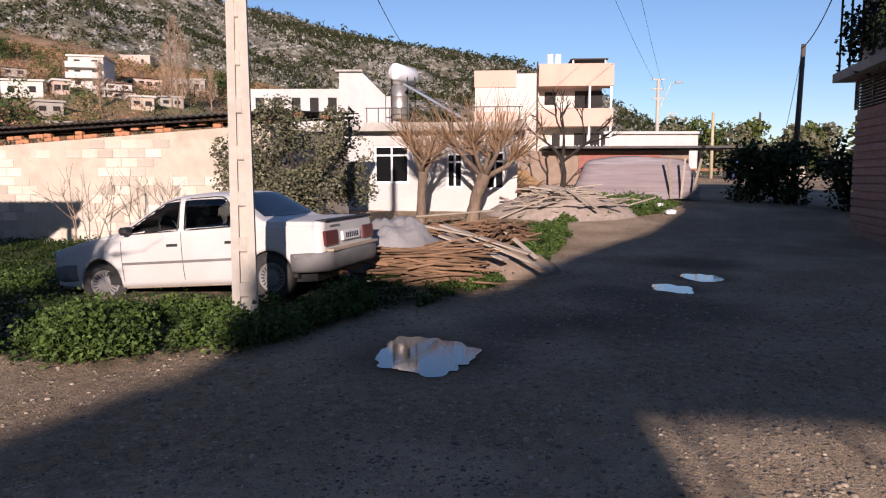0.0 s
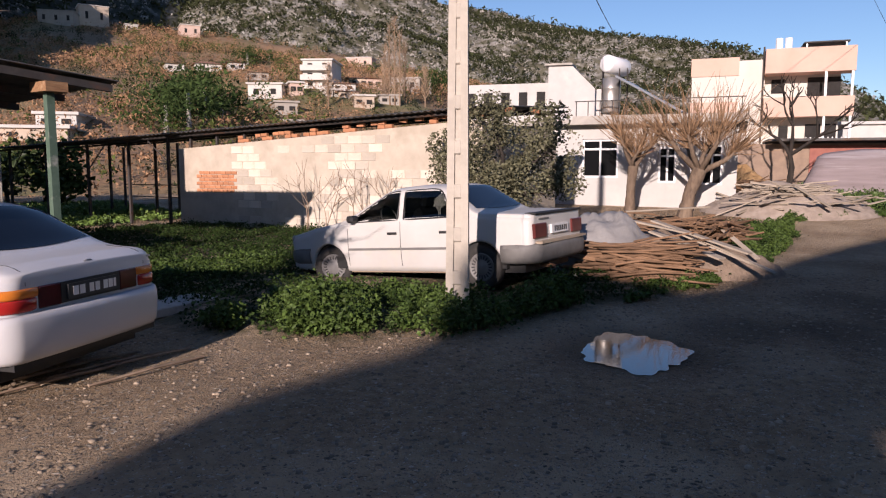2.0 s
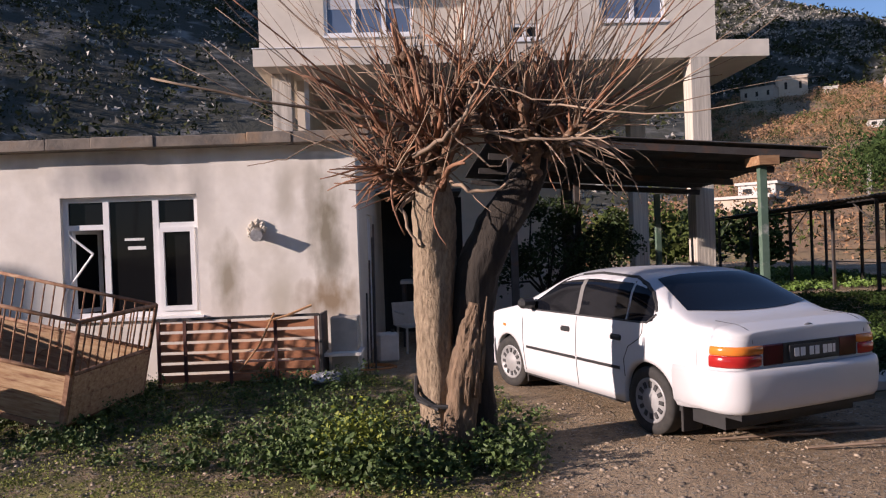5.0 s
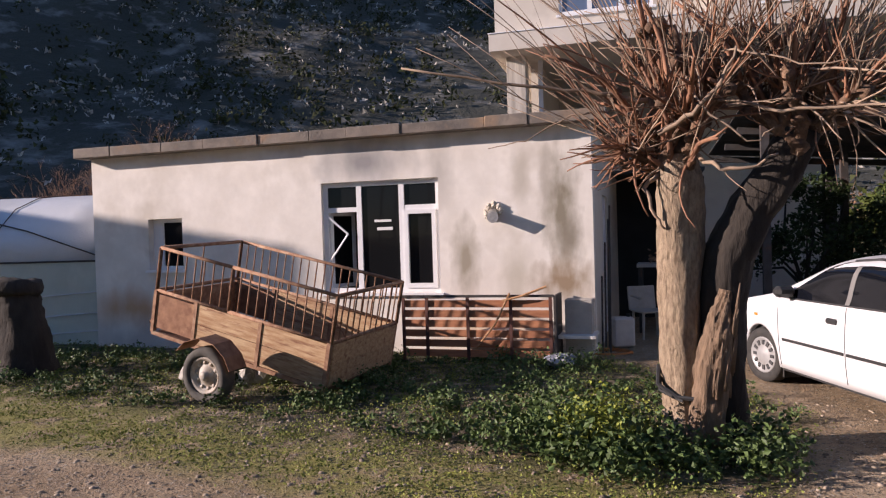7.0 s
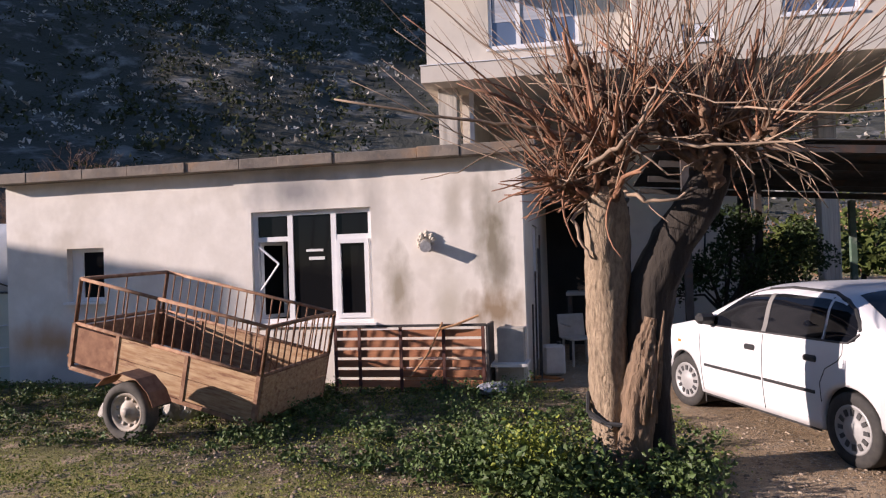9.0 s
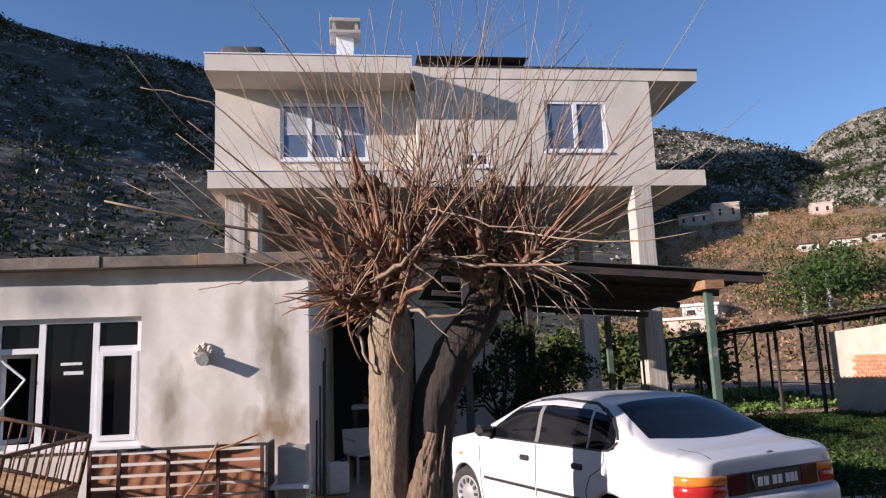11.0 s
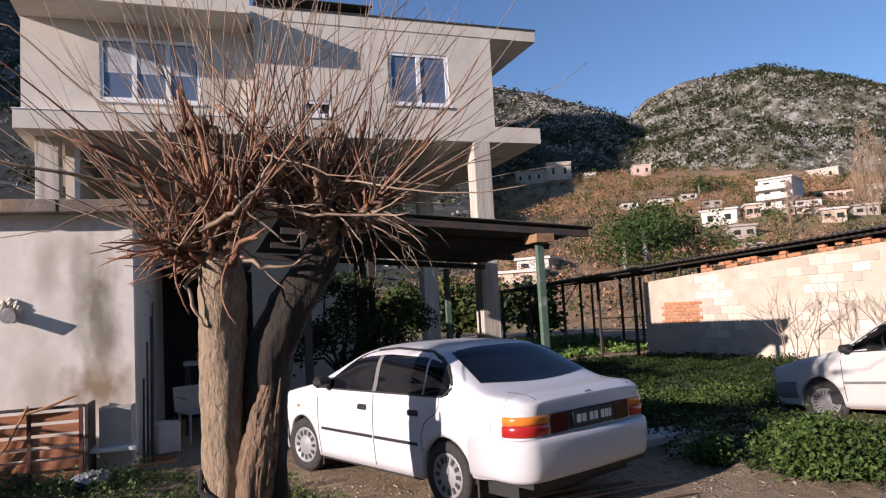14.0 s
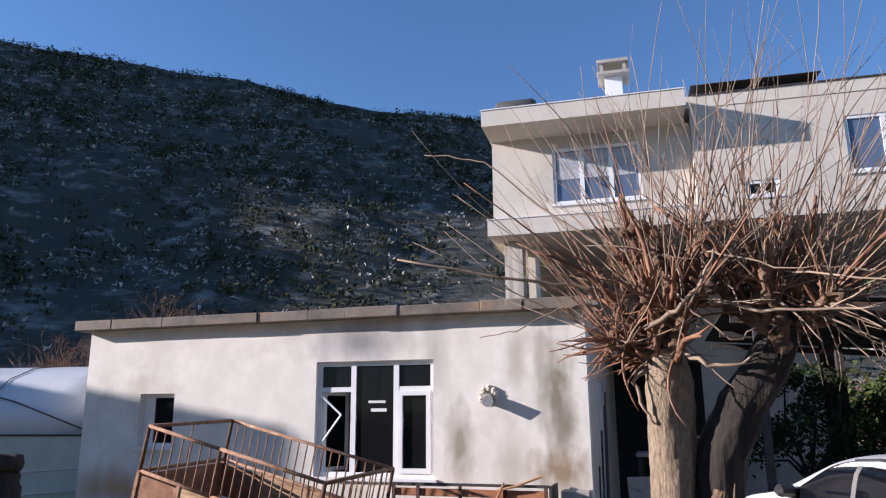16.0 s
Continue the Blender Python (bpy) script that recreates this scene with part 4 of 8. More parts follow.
# ---------- the carport canopy ----------
canopy = thing("canopy", pose(3.4, 11.9, 0, 0, 0, BA), "dark corrugated carport roof on green and rusty posts", "canopy")
bm = bmesh.new()
corrugated(bm, (0.10, .03, 2.98), (0.10, 5.0, 2.76), (-5.2, .03, 3.38), .15, .035, 10)
solid(part("roof_sheet", bm, M_TIN, canopy, "dark corrugated sheets"), .008)
for j, (yy, zz) in enumerate(((.15, 2.93), (1.6, 2.86), (3.2, 2.78), (4.8, 2.70))):
    bm = bmesh.new()
    box(bm, -5.1, -.05, -.11, .02, .05, 0, Matrix.Translation((0, yy, zz + .0)) @ pose(0, 0, 0, 0, 4.3, 0))
    part("purlin", bm, M_STEEL, canopy)
for px, py in ((-.95, .15), (-.95, 4.8), (-3.0, 4.8), (-4.9, .3), (-3.3, 2.6)):
    zt = 2.80 + .076 * -px - .05 * py
    ob = part("post", B(px - .055, py - .055, -.1, px + .055, py + .055, zt), M_GREEN if px > -1.2 else M_STEEL, canopy, "flaking green steel post" if px > -1.2 else "")
part("post_head", B(-1.12, -.12, 2.73, -.80, .35, 2.87), M_PLANK, canopy, "wooden post head block")

# ---------- block shed across the yard ----------
SX, SY, SA = 9.1, 14.8, -70.0
shed = thing("shed", pose(SX, SY, 0, 0, 0, SA), "open shed with a rough concrete-block wall and a corrugated lean-to roof", "shed")
WL, WR = -5.33, 4.0


def shed_top(s):
    return 2.15 + (s - WL) * .056


def shed_roof(s):
    return 2.20 + (s + 13.6) * .0365


bm = bmesh.new()
vs = [bm.verts.new((x, y, z)) for y in (.03, .2) for x, z in ((WL, -.2), (WR, -.2), (WR, shed_top(WR)), (WL, shed_top(WL)))]
for q in ((0, 1, 2, 3), (7, 6, 5, 4), (0, 4, 5, 1), (1, 5, 6, 2), (2, 6, 7, 3), (3, 7, 4, 0)):
    bm.faces.new([vs[i] for i in q])
shed_wall = part("wall", bm, M_MORTAR, shed, "patchy rendered concrete-block wall")
bm = bmesh.new()
corrugated(bm, (-13.9, -.34, shed_roof(-13.9) + .06), (4.3, -.34, shed_roof(4.3) + .06), (-13.9, 4.6, shed_roof(-13.9) + .40), .17, .04, 4)
solid(part("roof_sheet", bm, M_TIN, shed, "dark corrugated roof sheets"), .01)
for yy, up in ((-.10, -.01), (2.2, .13), (4.3, .27)):
    part("purlin", T([(-13.8, yy, shed_roof(-13.8) + up), (4.2, yy, shed_roof(4.2) + up)], .032, 5), M_STEEL, shed)
for s, yy in ((-13.4, 0), (-11.4, 0), (-9.3, 0), (-7.4, 0), (-5.6, -.1), (-13.4, 4.3), (-10.4, 4.3), (-7.4, 4.3), (-9.0, 2.2), (-11.6, 2.4)):
    part("post", B(s - .035, yy - .035, -.1, s + .035, yy + .035, shed_roof(s) + (-.01 if yy < 1 else .2)), M_STEEL, shed, "rusty steel post")
for s0, s1 in ((-13.4, -12.6), (-9.3, -8.4), (-5.6, -6.6), (-11.4, -10.6)):
    part("brace", T([(s0, 0, shed_roof(s0) - .8), (s1, 0, shed_roof(s1) - .03)], .02, 5), M_STEEL, shed)
for z_ in (.55, 1.0):
    part("fence_rail", T([(-13.4, 4.3, z_), (-5.6, 4.3, z_)], .018, 5), M_STEEL, shed)
part("back_wall", B(-5.4, 4.3, -.1, 4.0, 4.5, 2.6), M_MORTAR, shed)
part("end_wall", B(3.82, .21, -.1, 4.0, 4.29, 2.62), M_MORTAR, shed)
for s in (-4.9, -3.9, -2.9):
    part("stub_post", B(s - .03, .06, shed_top(s), s + .03, .12, shed_roof(s)), M_STEEL, shed)

# ---------- cars ----------
M_OLDRIM = mat("dull_hubcap", (.20, .195, .19), (.14, .135, .13), 9, .6)
M_TAILDARK = mat("smoked_red_lamp", (.10, .018, .018), (.07, .014, .014), 9, .12)
M_DARKPLATE = mat("dark_plate", (.03, .032, .036), (.04, .042, .046), 9, .5)
M_DULLRED = mat("dull_red_lamp", (.13, .03, .028), (.10, .025, .022), 9, .3)
M_DUSTSILL = mat("dusty_sill", (.42, .34, .25), (.34, .27, .20), 5, .9)
M_SLOT = mat("dark_rim_slot", (.035, .035, .036), (.05, .05, .05), 20, .7)
def wheel(parent, x, y, r, rim_r, rim_mat, slots, turn=0.0, slot_w=.10):
    side = 1 if y > 0 else -1
    w = tagged(new("wheel"), "")
    w.parent = parent
    w.matrix_basis = pose(x, y, r, 0, 0, turn) @ pose(0, 0, 0, -90 * side, 0, 0)
    bm = bmesh.new()
    lathe(bm, [(rim_r, -.085), (r * .93, -.085), (r, -.06), (r, .055), (r * .97, .075), (rim_r + .03, .085), (rim_r, .07)], 32, caps=False)
    part("tyre", bm, M_RUBBER, w, smooth=True)
    bm = bmesh.new()
    lathe(bm, [(rim_r, -.05), (rim_r, .072), (rim_r * .93, .078), (rim_r * .86, .062), (rim_r * .45, .070), (rim_r * .26, .084), (.01, .086)], 32)
    part("rim", bm, rim_mat, w, smooth=True)
    for k in range(slots):
        a = k * math.tau / slots
        part("slot", B(rim_r * .56, -rim_r * slot_w, .06, rim_r * .82, rim_r * slot_w, .0745, m=pose(0, 0, 0, 0, 0, math.degrees(a))), M_SLOT, w)
    return w


def loft(bm, rings):
    rows = [[bm.verts.new(p) for p in r] for r in rings]
    for r0, r1 in zip(rows, rows[1:]):
        for a, b_, c, d in zip(r0, r0[1:], r1[1:], r1):
            bm.faces.new((a, b_, c, d))
    return rows


def eased(pts, x, r=.07):
    """A profile through (x, value) pairs with its corners eased."""
    return sum(curve(pts, x + d * r) for d in (-1, -.5, 0, .5, 1)) / 5


class Shell:
    """The outer skin of a saloon car: x forward, y to the left, z up. top and belt: (x, height) pairs along the car."""

    def __init__(self, hw, xr, xf, rr, rf, top, belt, lean, flat, hubs, arch, hub_z, sill, ease=.07, rear_lift=.10):
        self.hw, self.xr, self.xf, self.rr, self.rf = hw, xr, xf, rr, rf
        self.tp, self.bp, self.lean, self.flat = top, belt, lean, flat
        self.hubs, self.arch, self.hub_z, self.sill, self.ease, self.rear_lift = hubs, arch, hub_z, sill, ease, rear_lift

    def top(self, x):
        return eased(self.tp, x, self.ease)

    def belt(self, x):
        return min(eased(self.bp, x), self.top(x) - .035)

    def half(self, x):
        w = self.hw - .02 * max(0, abs(x) - .9) ** 1.5
        for end, r, s in ((self.xr, self.rr, 1), (self.xf, self.rf, -1)):
            d = (end + s * r - x) * s
            if d > 0:
                w -= r * .8 * (1 - math.sqrt(max(0, 1 - (d / r) ** 2)))
        return w

    def side(self, x, z):
        """Half width at height z, below or above the belt."""
        b = self.belt(x)
        if z <= b:
            d = z - .58
            return self.half(x) - (.19 * d * d if d > 0 else .22 * d * d)
        t = self.top(x)
        s = min(1, (z - b) / (t - b))
        return (self.side(x, b) - .012 * min(1, s * 8) - self.lean * (z - b)) * (1 - s ** self.flat) ** .36

    def over(self, x, y):
        """Height of the upper skin above a place y from the middle."""
        lo, hi = self.belt(x), self.top(x)
        for _ in range(26):
            m = (lo + hi) / 2
            if self.side(x, m) > abs(y):
                lo = m
            else:
                hi = m
        return lo

    def bottom(self, x):
        z = self.sill + .05 * max(0, 1 - (x - self.xr) / .5) + .04 * max(0, 1 - (self.xf - x) / .4)
        if x < self.hubs[0]:
            z += self.rear_lift
        for h in self.hubs:
            if abs(x - h) < self.arch:
                z = max(z, self.hub_z + math.sqrt(self.arch ** 2 - (x - h) ** 2))
        return z

    def mesh(self, gone=None):
        xs = set(np.round(np.linspace(self.xr + self.rr, self.xf - self.rf, 110), 4))
        for k in range(13):
            a = k * math.pi / 24
            xs |= {self.xr + self.rr * (1 - math.sin(a)), self.xf - self.rf * (1 - math.sin(a))}
        for h in self.hubs:
            xs |= {h + self.arch * math.cos(math.pi * k / 22) for k in range(23)} | {h - self.arch - .002, h + self.arch + .002}
        bm = bmesh.new()
        rings = []
        for x in sorted(xs):
            zb, b, t = self.bottom(x), self.belt(x), self.top(x)
            zb = min(zb, b - .06)
            half = [(self.side(x, zb) - .06, zb - .0)]
            half += [(self.side(x, zb + (b - zb) * k / 9), zb + (b - zb) * k / 9) for k in range(10)]
            for k in range(1, 19):
                s = math.sin(k / 18 * math.pi / 2)
                half.append((self.side(x, b + (t - b) * s), b + (t - b) * s))
            half[-1] = (0, t)
            rings.append([Vector((x, y, z)) for y, z in half] + [Vector((x, -y, z)) for y, z in reversed(half[:-1])])
        rows = loft(bm, rings)
        bm.faces.new(rows[0])
        bm.faces.new(rows[-1][::-1])
        if gone:
            out = [f for f in bm.faces if gone(f.calc_center_median())]
            bmesh.ops.delete(bm, geom=out, context='FACES')
        return bm

    def side_patch(self, x0, x1, low, high, s, off, n=26, m=7, ends=0.0):
        """A curved pane on the flank between the curves low and high; rounded ends where wanted."""
        bm = bmesh.new()
        rows = []
        for i in range(n + 1):
            x = x0 + (x1 - x0) * (.5 - .5 * math.cos(math.pi * i / n))
            za, zb = curve(low, x), curve(high, x)
            rows.append([Vector((x, s * (self.side(x, za + (zb - za) * j / m) + off), za + (zb - za) * j / m)) for j in range(m + 1)])
        loft(bm, rows)
        return bm

    def top_patch(self, x0, x1, w0, w1, off, n=12, m=16, bow=0.0):
        """A pane lying on the upper skin from x0 to x1, of half width w0 there and w1 here; bow curves its ends."""
        bm = bmesh.new()
        rows = []
        for i in range(n + 1):
            k = i / n
            w = w0 + (w1 - w0) * k
            row = []
            for j in range(m + 1):
                u = j / m * 2 - 1
                x = x0 + (x1 - x0) * k + bow * u * u * (1 - k)
                row.append(Vector((x + (-.5 if x1 > x0 else .5) * off, u * w, self.over(x, u * w) + off)))
            rows.append(row)
        loft(bm, rows)
        return bm

    def tail_patch(self, xs, ye, z0, z1, s, off, thick=.03):
        """A lamp wrapped round a rear corner: from xs on the flank round to ye on the tail face."""
        line = [(xs, self.half(xs)), ((xs + self.xr + self.rr) / 2, self.half((xs + self.xr + self.rr) / 2))] if xs > self.xr + self.rr else []
        line += [(self.xr + self.rr * (1 - math.sin(a)), self.half(self.xr + self.rr * (1 - math.sin(a)))) for a in np.linspace(0.15, math.pi / 2, 9) if self.xr + self.rr * (1 - math.sin(a)) < xs]
        line += [(self.xr - .001, ye + (self.half(self.xr) - ye) * k) for k in (.66, .33, 0)]
        bm = bmesh.new()
        rows = []
        for i, (x, y) in enumerate(line):
            p, q = line[max(0, i - 1)], line[min(len(line) - 1, i + 1)]
            n_ = Vector((-(q[1] - p[1]), q[0] - p[0])).normalized()
            n_ = n_ if n_.dot(Vector((x + 1.2, y))) > 0 else -n_
            o = off * (1 if 0 < i < len(line) - 1 else .2)
            prof = ((-thick, z0), (o - .008, z0), (o, z0 + .012), (o, z1 - .012), (o - .008, z1), (-thick, z1))
            rows.append([Vector((x + n_.x * d, s * (y + n_.y * d - (.0 if z < .6 else .19 * (z - .58) ** 2)), z)) for d, z in prof])
        loft(bm, rows)
        return bm

    def seam(self, x, z0, z1, s, dx=0.0):
        return T([(x + dx * k / 6, s * (self.side(x + dx * k / 6, z0 + (z1 - z0) * k / 6) + .0005), z0 + (z1 - z0) * k / 6) for k in range(7)], .0045, 4)


def wrap_bar(hw, x_end, side_back, z0, z1, proud, sgn):
    """A bumper: from one side round the end to the other. sgn: 1 front, -1 rear."""
    bm = bmesh.new()
    path = [(x_end - sgn * side_back, hw - .001), (x_end - sgn * .24, hw)]
    for s in range(1, 10):
        a = radians(s * 9.5)
        path.append((x_end - sgn * .20 + sgn * (.20 + proud) * math.sin(a), hw - .19 + .19 * math.cos(a)))
    path.append((x_end + sgn * (proud + .012), hw * .5))
    path = path + [(x_end + sgn * (proud + .02), 0)] + [(x, -y) for x, y in reversed(path)]
    prof = [(-.07, z0 - .01), (-.03, z0), (-.008, z0 + .03), (.004, z0 + (z1 - z0) * .35), (.008, z0 + (z1 - z0) * .62), (.006, z1 - .05), (-.004, z1 - .015), (-.03, z1)]
    rings = []
    for i, (x, y) in enumerate(path):
        p, q = path[max(0, i - 1)], path[min(len(path) - 1, i + 1)]
        t = Vector((q[0] - p[0], q[1] - p[1])).normalized()
        nrm = Vector((t.y, -t.x)) * sgn
        if nrm.dot(Vector((x - (x_end - sgn), y))) < 0:
            nrm = -nrm
        rings.append([Vector((x + nrm.x * o, y + nrm.y * o, z)) for o, z in prof])
    loft(bm, rings)
    return bm


def clear_glass(name, tint, gloss):
    """A thin tinted pane that can be seen through."""
    m = bpy.data.materials.new(name)
    m.use_nodes = True
    n, l = m.node_tree.nodes, m.node_tree.links
    n.remove(n["Principled BSDF"])
    t, g, x = n.new("ShaderNodeBsdfTransparent"), n.new("ShaderNodeBsdfGlossy"), n.new("ShaderNodeMixShader")
    t.inputs[0].default_value = (*tint, 1)
    g.inputs["Roughness"].default_value = .02
    x.inputs[0].default_value = gloss
    for k, q in ((1, t), (2, g)):
        l.new(q.outputs[0], x.inputs[k])
    l.new(x.outputs[0], n["Material Output"].inputs[0])
    return m


M_CLEARCAR = clear_glass("clear_car_glass", (.72, .76, .76), .06)
M_TINTCAR = clear_glass("tinted_car_glass", (.16, .18, .19), .07)
M_SEAT = mat("grey_seat_cloth", (.10, .095, .09), (.07, .066, .062), 14, .95)
M_FLAP = mat("dusty_rubber_flap", (.045, .042, .038), (.03, .028, .026), 12, .85)


def cabin_fittings(car, zf, seats, dash, wheel_y):
    """Seats, dashboard and steering wheel seen through the panes."""
    part("cabin_floor", B(-1.15, -.62, zf - .05, .95, .62, zf), M_BLACK, car)
    for x in seats:
        for y in ((-.34, .34) if x > 0 - .4 else (0,)):
            w = .24 if x > -.4 else .58
            bm = B(x - .08, y - w, zf, x + .40, y + w, zf + .22, .04)
            box(bm, -.07, -w, .1, .07, w, .60, pose(x - .10, y, zf + .02, 0, -12, 0), .05)
            if x > -.4:
                box(bm, -.05, -.12, .60, .05, .12, .78, pose(x - .10, y, zf + .02, 0, -12, 0), .03)
            part("seat", bm, M_SEAT, car, "grey cloth seat")
    part("dashboard", B(dash, -.62, zf + .2, dash + .35, .62, zf + .52, .05), M_BLACK, car)
    ring = [(dash - .12 + .06 * math.sin(k * .4189), wheel_y + .17 * math.cos(k * .4189), zf + .50 + .15 * math.sin(k * .4189)) for k in range(16)]
    part("steering_wheel", T(ring, .013, 6), M_BLACK, car)


# the saloon in the yard: wheelbase 2.46
CX, CY = (0.157 - 1.187) / 2, (6.09 + 8.047) / 2
head = Vector((-1.187 - 0.157, 8.047 - 6.09)).normalized()
yaw = math.degrees(math.atan2(head.y, head.x))
side = Vector((-head.y, head.x))
cc = Vector((CX, CY)) - side * .80
saloon = thing("car", pose(cc.x, cc.y, 0.0, 0, 0, yaw), "clean white four-door saloon car parked on the dirt yard", "car")
SH = Shell(.842, -2.14, 2.08, .20, .30,
           [(-2.14, .925), (-2.06, .99), (-1.9, .992), (-1.72, 1.003), (-1.62, 1.035), (-1.08, 1.335), (-.88, 1.372), (-.3, 1.385), (.12, 1.365), (.3, 1.325), (.98, 1.0), (1.1, .965), (1.55, .885), (1.9, .79), (2.02, .72), (2.08, .64)],
           [(-2.14, .86), (-1.9, .90), (-1.2, .935), (.6, .915), (1.1, .90), (1.6, .82), (2.08, .60)], .27, 8, (-1.23, 1.23), .325, .29, .215)
DL = [(-1.30, 1.02), (-1.27, .965), (-1.2, .942), (.70, .93), (.86, .935)]
DH = [(-1.30, 1.04), (-1.27, 1.11), (-1.19, 1.19), (-1.06, 1.262), (-.88, 1.312), (-.3, 1.336), (.05, 1.31), (.20, 1.268), (.5, 1.105), (.80, .95), (.86, .942)]
part("body", SH.mesh(), M_CARWHITE, saloon, smooth=True)
part("underbody", B(-1.95, -.70, .18, 1.85, .70, .45), M_BLACK, saloon)
for sx in (-1.23, 1.23):
    part("wheel_well", B(sx - .35, -.76, .25, sx + .35, .76, .645), M_BLACK, saloon)
for s in (1, -1):
    # black frame round the side glass, its strips and the panes
    ring = [(xa + (xb - xa) * k / 6, za + (zb_ - za) * k / 6) for (xa, za), (xb, zb_) in zip(DH, DH[1:]) for k in range(6) if xb < .2]
    part("window_surround", T([(x, s * (SH.side(x, z) - .002), z) for x, z in ring], .016, 6), M_BLACK, saloon, "black window surround")
    part("window_surround", T([(x, s * (SH.side(x, curve(DL, x)) - .004), curve(DL, x)) for x in np.linspace(-1.30, .86, 24)], .012, 6), M_BLACK, saloon)
    for a, b_, lab in ((-.14, .84, "tinted front side window"), (-.92, -.20, "tinted rear side window"), (-1.27, -.95, "tinted quarter window")):
        part("side_window", SH.side_patch(a, b_, DL, DH, s, .004), M_CARGLASS, saloon, lab, True)
    part("door_pillar", SH.side_patch(-.20, -.14, DL, DH, s, .006, 3), M_GREYPL, saloon, "grey door pillar")
    part("door_pillar", T([(-.95, s * (SH.side(-.95, .95) + .003), .95), (-.92, s * (SH.side(-.92, 1.28) + .003), 1.28)], .008, 5), M_GREYPL, saloon)
    for a, b_ in ((-.86, -.19), (-.15, .80)):
        part("rub_strip", B(a, s * .842 - .014, .50, b_, s * .842 + .010, .528, .004), M_BLACK, saloon, "black side moulding")
    for hx in (-.80, .02):
        bm = bmesh.new()
        box(bm, hx - .085, s * .822 - .02, .75, hx + .085, s * .822 + .026, .812, bev=.018)
        part("door_handle", bm, M_BLACK, saloon, "black door handle")
    bm = bmesh.new()
    box(bm, .60, s * .80, .95, .73, s * .99, 1.06, bev=.035)
    part("mirror", bm, M_BLACK, saloon, "black door mirror")
    part("side_repeater", B(1.28, s * .835 - .006, .70, 1.34, s * .835 + .004, .73), M_AMBER, saloon)
    for dx, z0, lean_ in ((-.17, .25, 0), (.86, .25, .03)):
        part("door_gap", SH.seam(dx, z0, .92, s, lean_), M_BLACK, saloon)
    part("door_gap", T([(x, s * (SH.side(x, z) + .0005), z) for x, z in ((-.93, .45), (-.92, .60), (-.98, .72), (-1.12, .80), (-1.16, .86), (-1.16, .94))], .0045, 4), M_BLACK, saloon)
    part("sill_strip", B(-.86, s * .80 - .01, .195, .86, s * .80 + .008, .235), M_BLACK, saloon, "black sill edge")
    part("tail_light", SH.tail_patch(-1.93, .50, .765, .832, s, .012), M_AMBER, saloon, "amber turn light", True)
    part("tail_light", SH.tail_patch(-1.92, .52, .675, .763, s, .012), M_RED, saloon, "red tail light", True)
    part("tail_light", B(-2.153, min(s * .30, s * .50), .675, -2.12, max(s * .30, s * .50), .832, .008), M_TAILDARK, saloon, "smoked inner tail light")
    bm = B(-1.60, min(s * .60, s * .80), .10, -1.575, max(s * .60, s * .80), .34, .006)
    part("mud_flap", bm, M_FLAP, saloon, "black rubber mud flap")
    part("mud_flap", B(.86, min(s * .62, s * .80), .11, .88, max(s * .62, s * .80), .30, .006), M_FLAP, saloon)
    for hx, tn in ((-1.23, 0), (1.23, 9)):
        wheel(saloon, hx, s * .745, .287, .192, M_RIM, 12, tn, .085)
    part("fuel_flap", SH.side_patch(-1.80, -1.62, [(-2, .64), (0, .64)], [(-2, .80), (0, .80)], s, .003, 4, 3), M_CARWHITE, saloon) if s > 0 else None
part("rear_window", SH.top_patch(-1.64, -1.07, .665, .565, .005, bow=.10), M_CARGLASS, saloon, "dark tinted rear window", True)
part("windscreen", SH.top_patch(.96, .31, .66, .54, .005, bow=-.10), M_CARGLASS, saloon, "windscreen", True)
solid(part("rear_bumper", wrap_bar(.838, -2.14, .60, .335, .655, .035, -1), M_CARWHITE, saloon, "white rear bumper", True), .01)
solid(part("front_bumper", wrap_bar(.84, 2.06, .5, .22, .55, .03, 1), M_CARWHITE, saloon, "white front bumper", True), .01)
part("bumper_skirt", B(-2.13, -.72, .285, -1.62, .72, .335), M_BLACK, saloon, "black lower edge of the bumper")
part("tail_panel", B(-2.150, -.30, .68, -2.10, .30, .83), M_BLACK, saloon, "dark panel between the tail lights")
pl = part("number_plate", B(-2.166, -.25, .70, -2.151, .25, .81), M_DARKPLATE, saloon, "dark number plate with pale characters")
for a, b_ in ((-.205, -.155), (-.14, -.09), (-.045, .0), (.015, .06), (.10, .145), (.155, .20), (.21, .235)):
    part("plate_bar", B(-2.169, -b_, .722, -2.1665, -a, .788), M_PLATE, pl)
bm = bmesh.new()
for r_, t_ in ((.042, 0), (.026, 0)):
    tube(bm, [(-2.125, r_ * 1.25 * math.cos(k * .4488), .925 + r_ * .8 * math.sin(k * .4488)) for k in range(15)], .006, 5)
part("emblem", bm, M_RIM, saloon, "round chrome emblem")
part("badge_bar", B(-2.135, -.70, .90, -2.10, -.42, .915), M_RIM, saloon)
for s in (1, -1):
    part("boot_gap", T([(x, s * .60, SH.over(x, .60) + .001) for x in (-1.78, -1.9, -2.0, -2.06, -2.10)] + [(-2.138, s * .60, .88), (-2.142, s * .60, .85)], .0025, 4), M_BLACK, saloon)

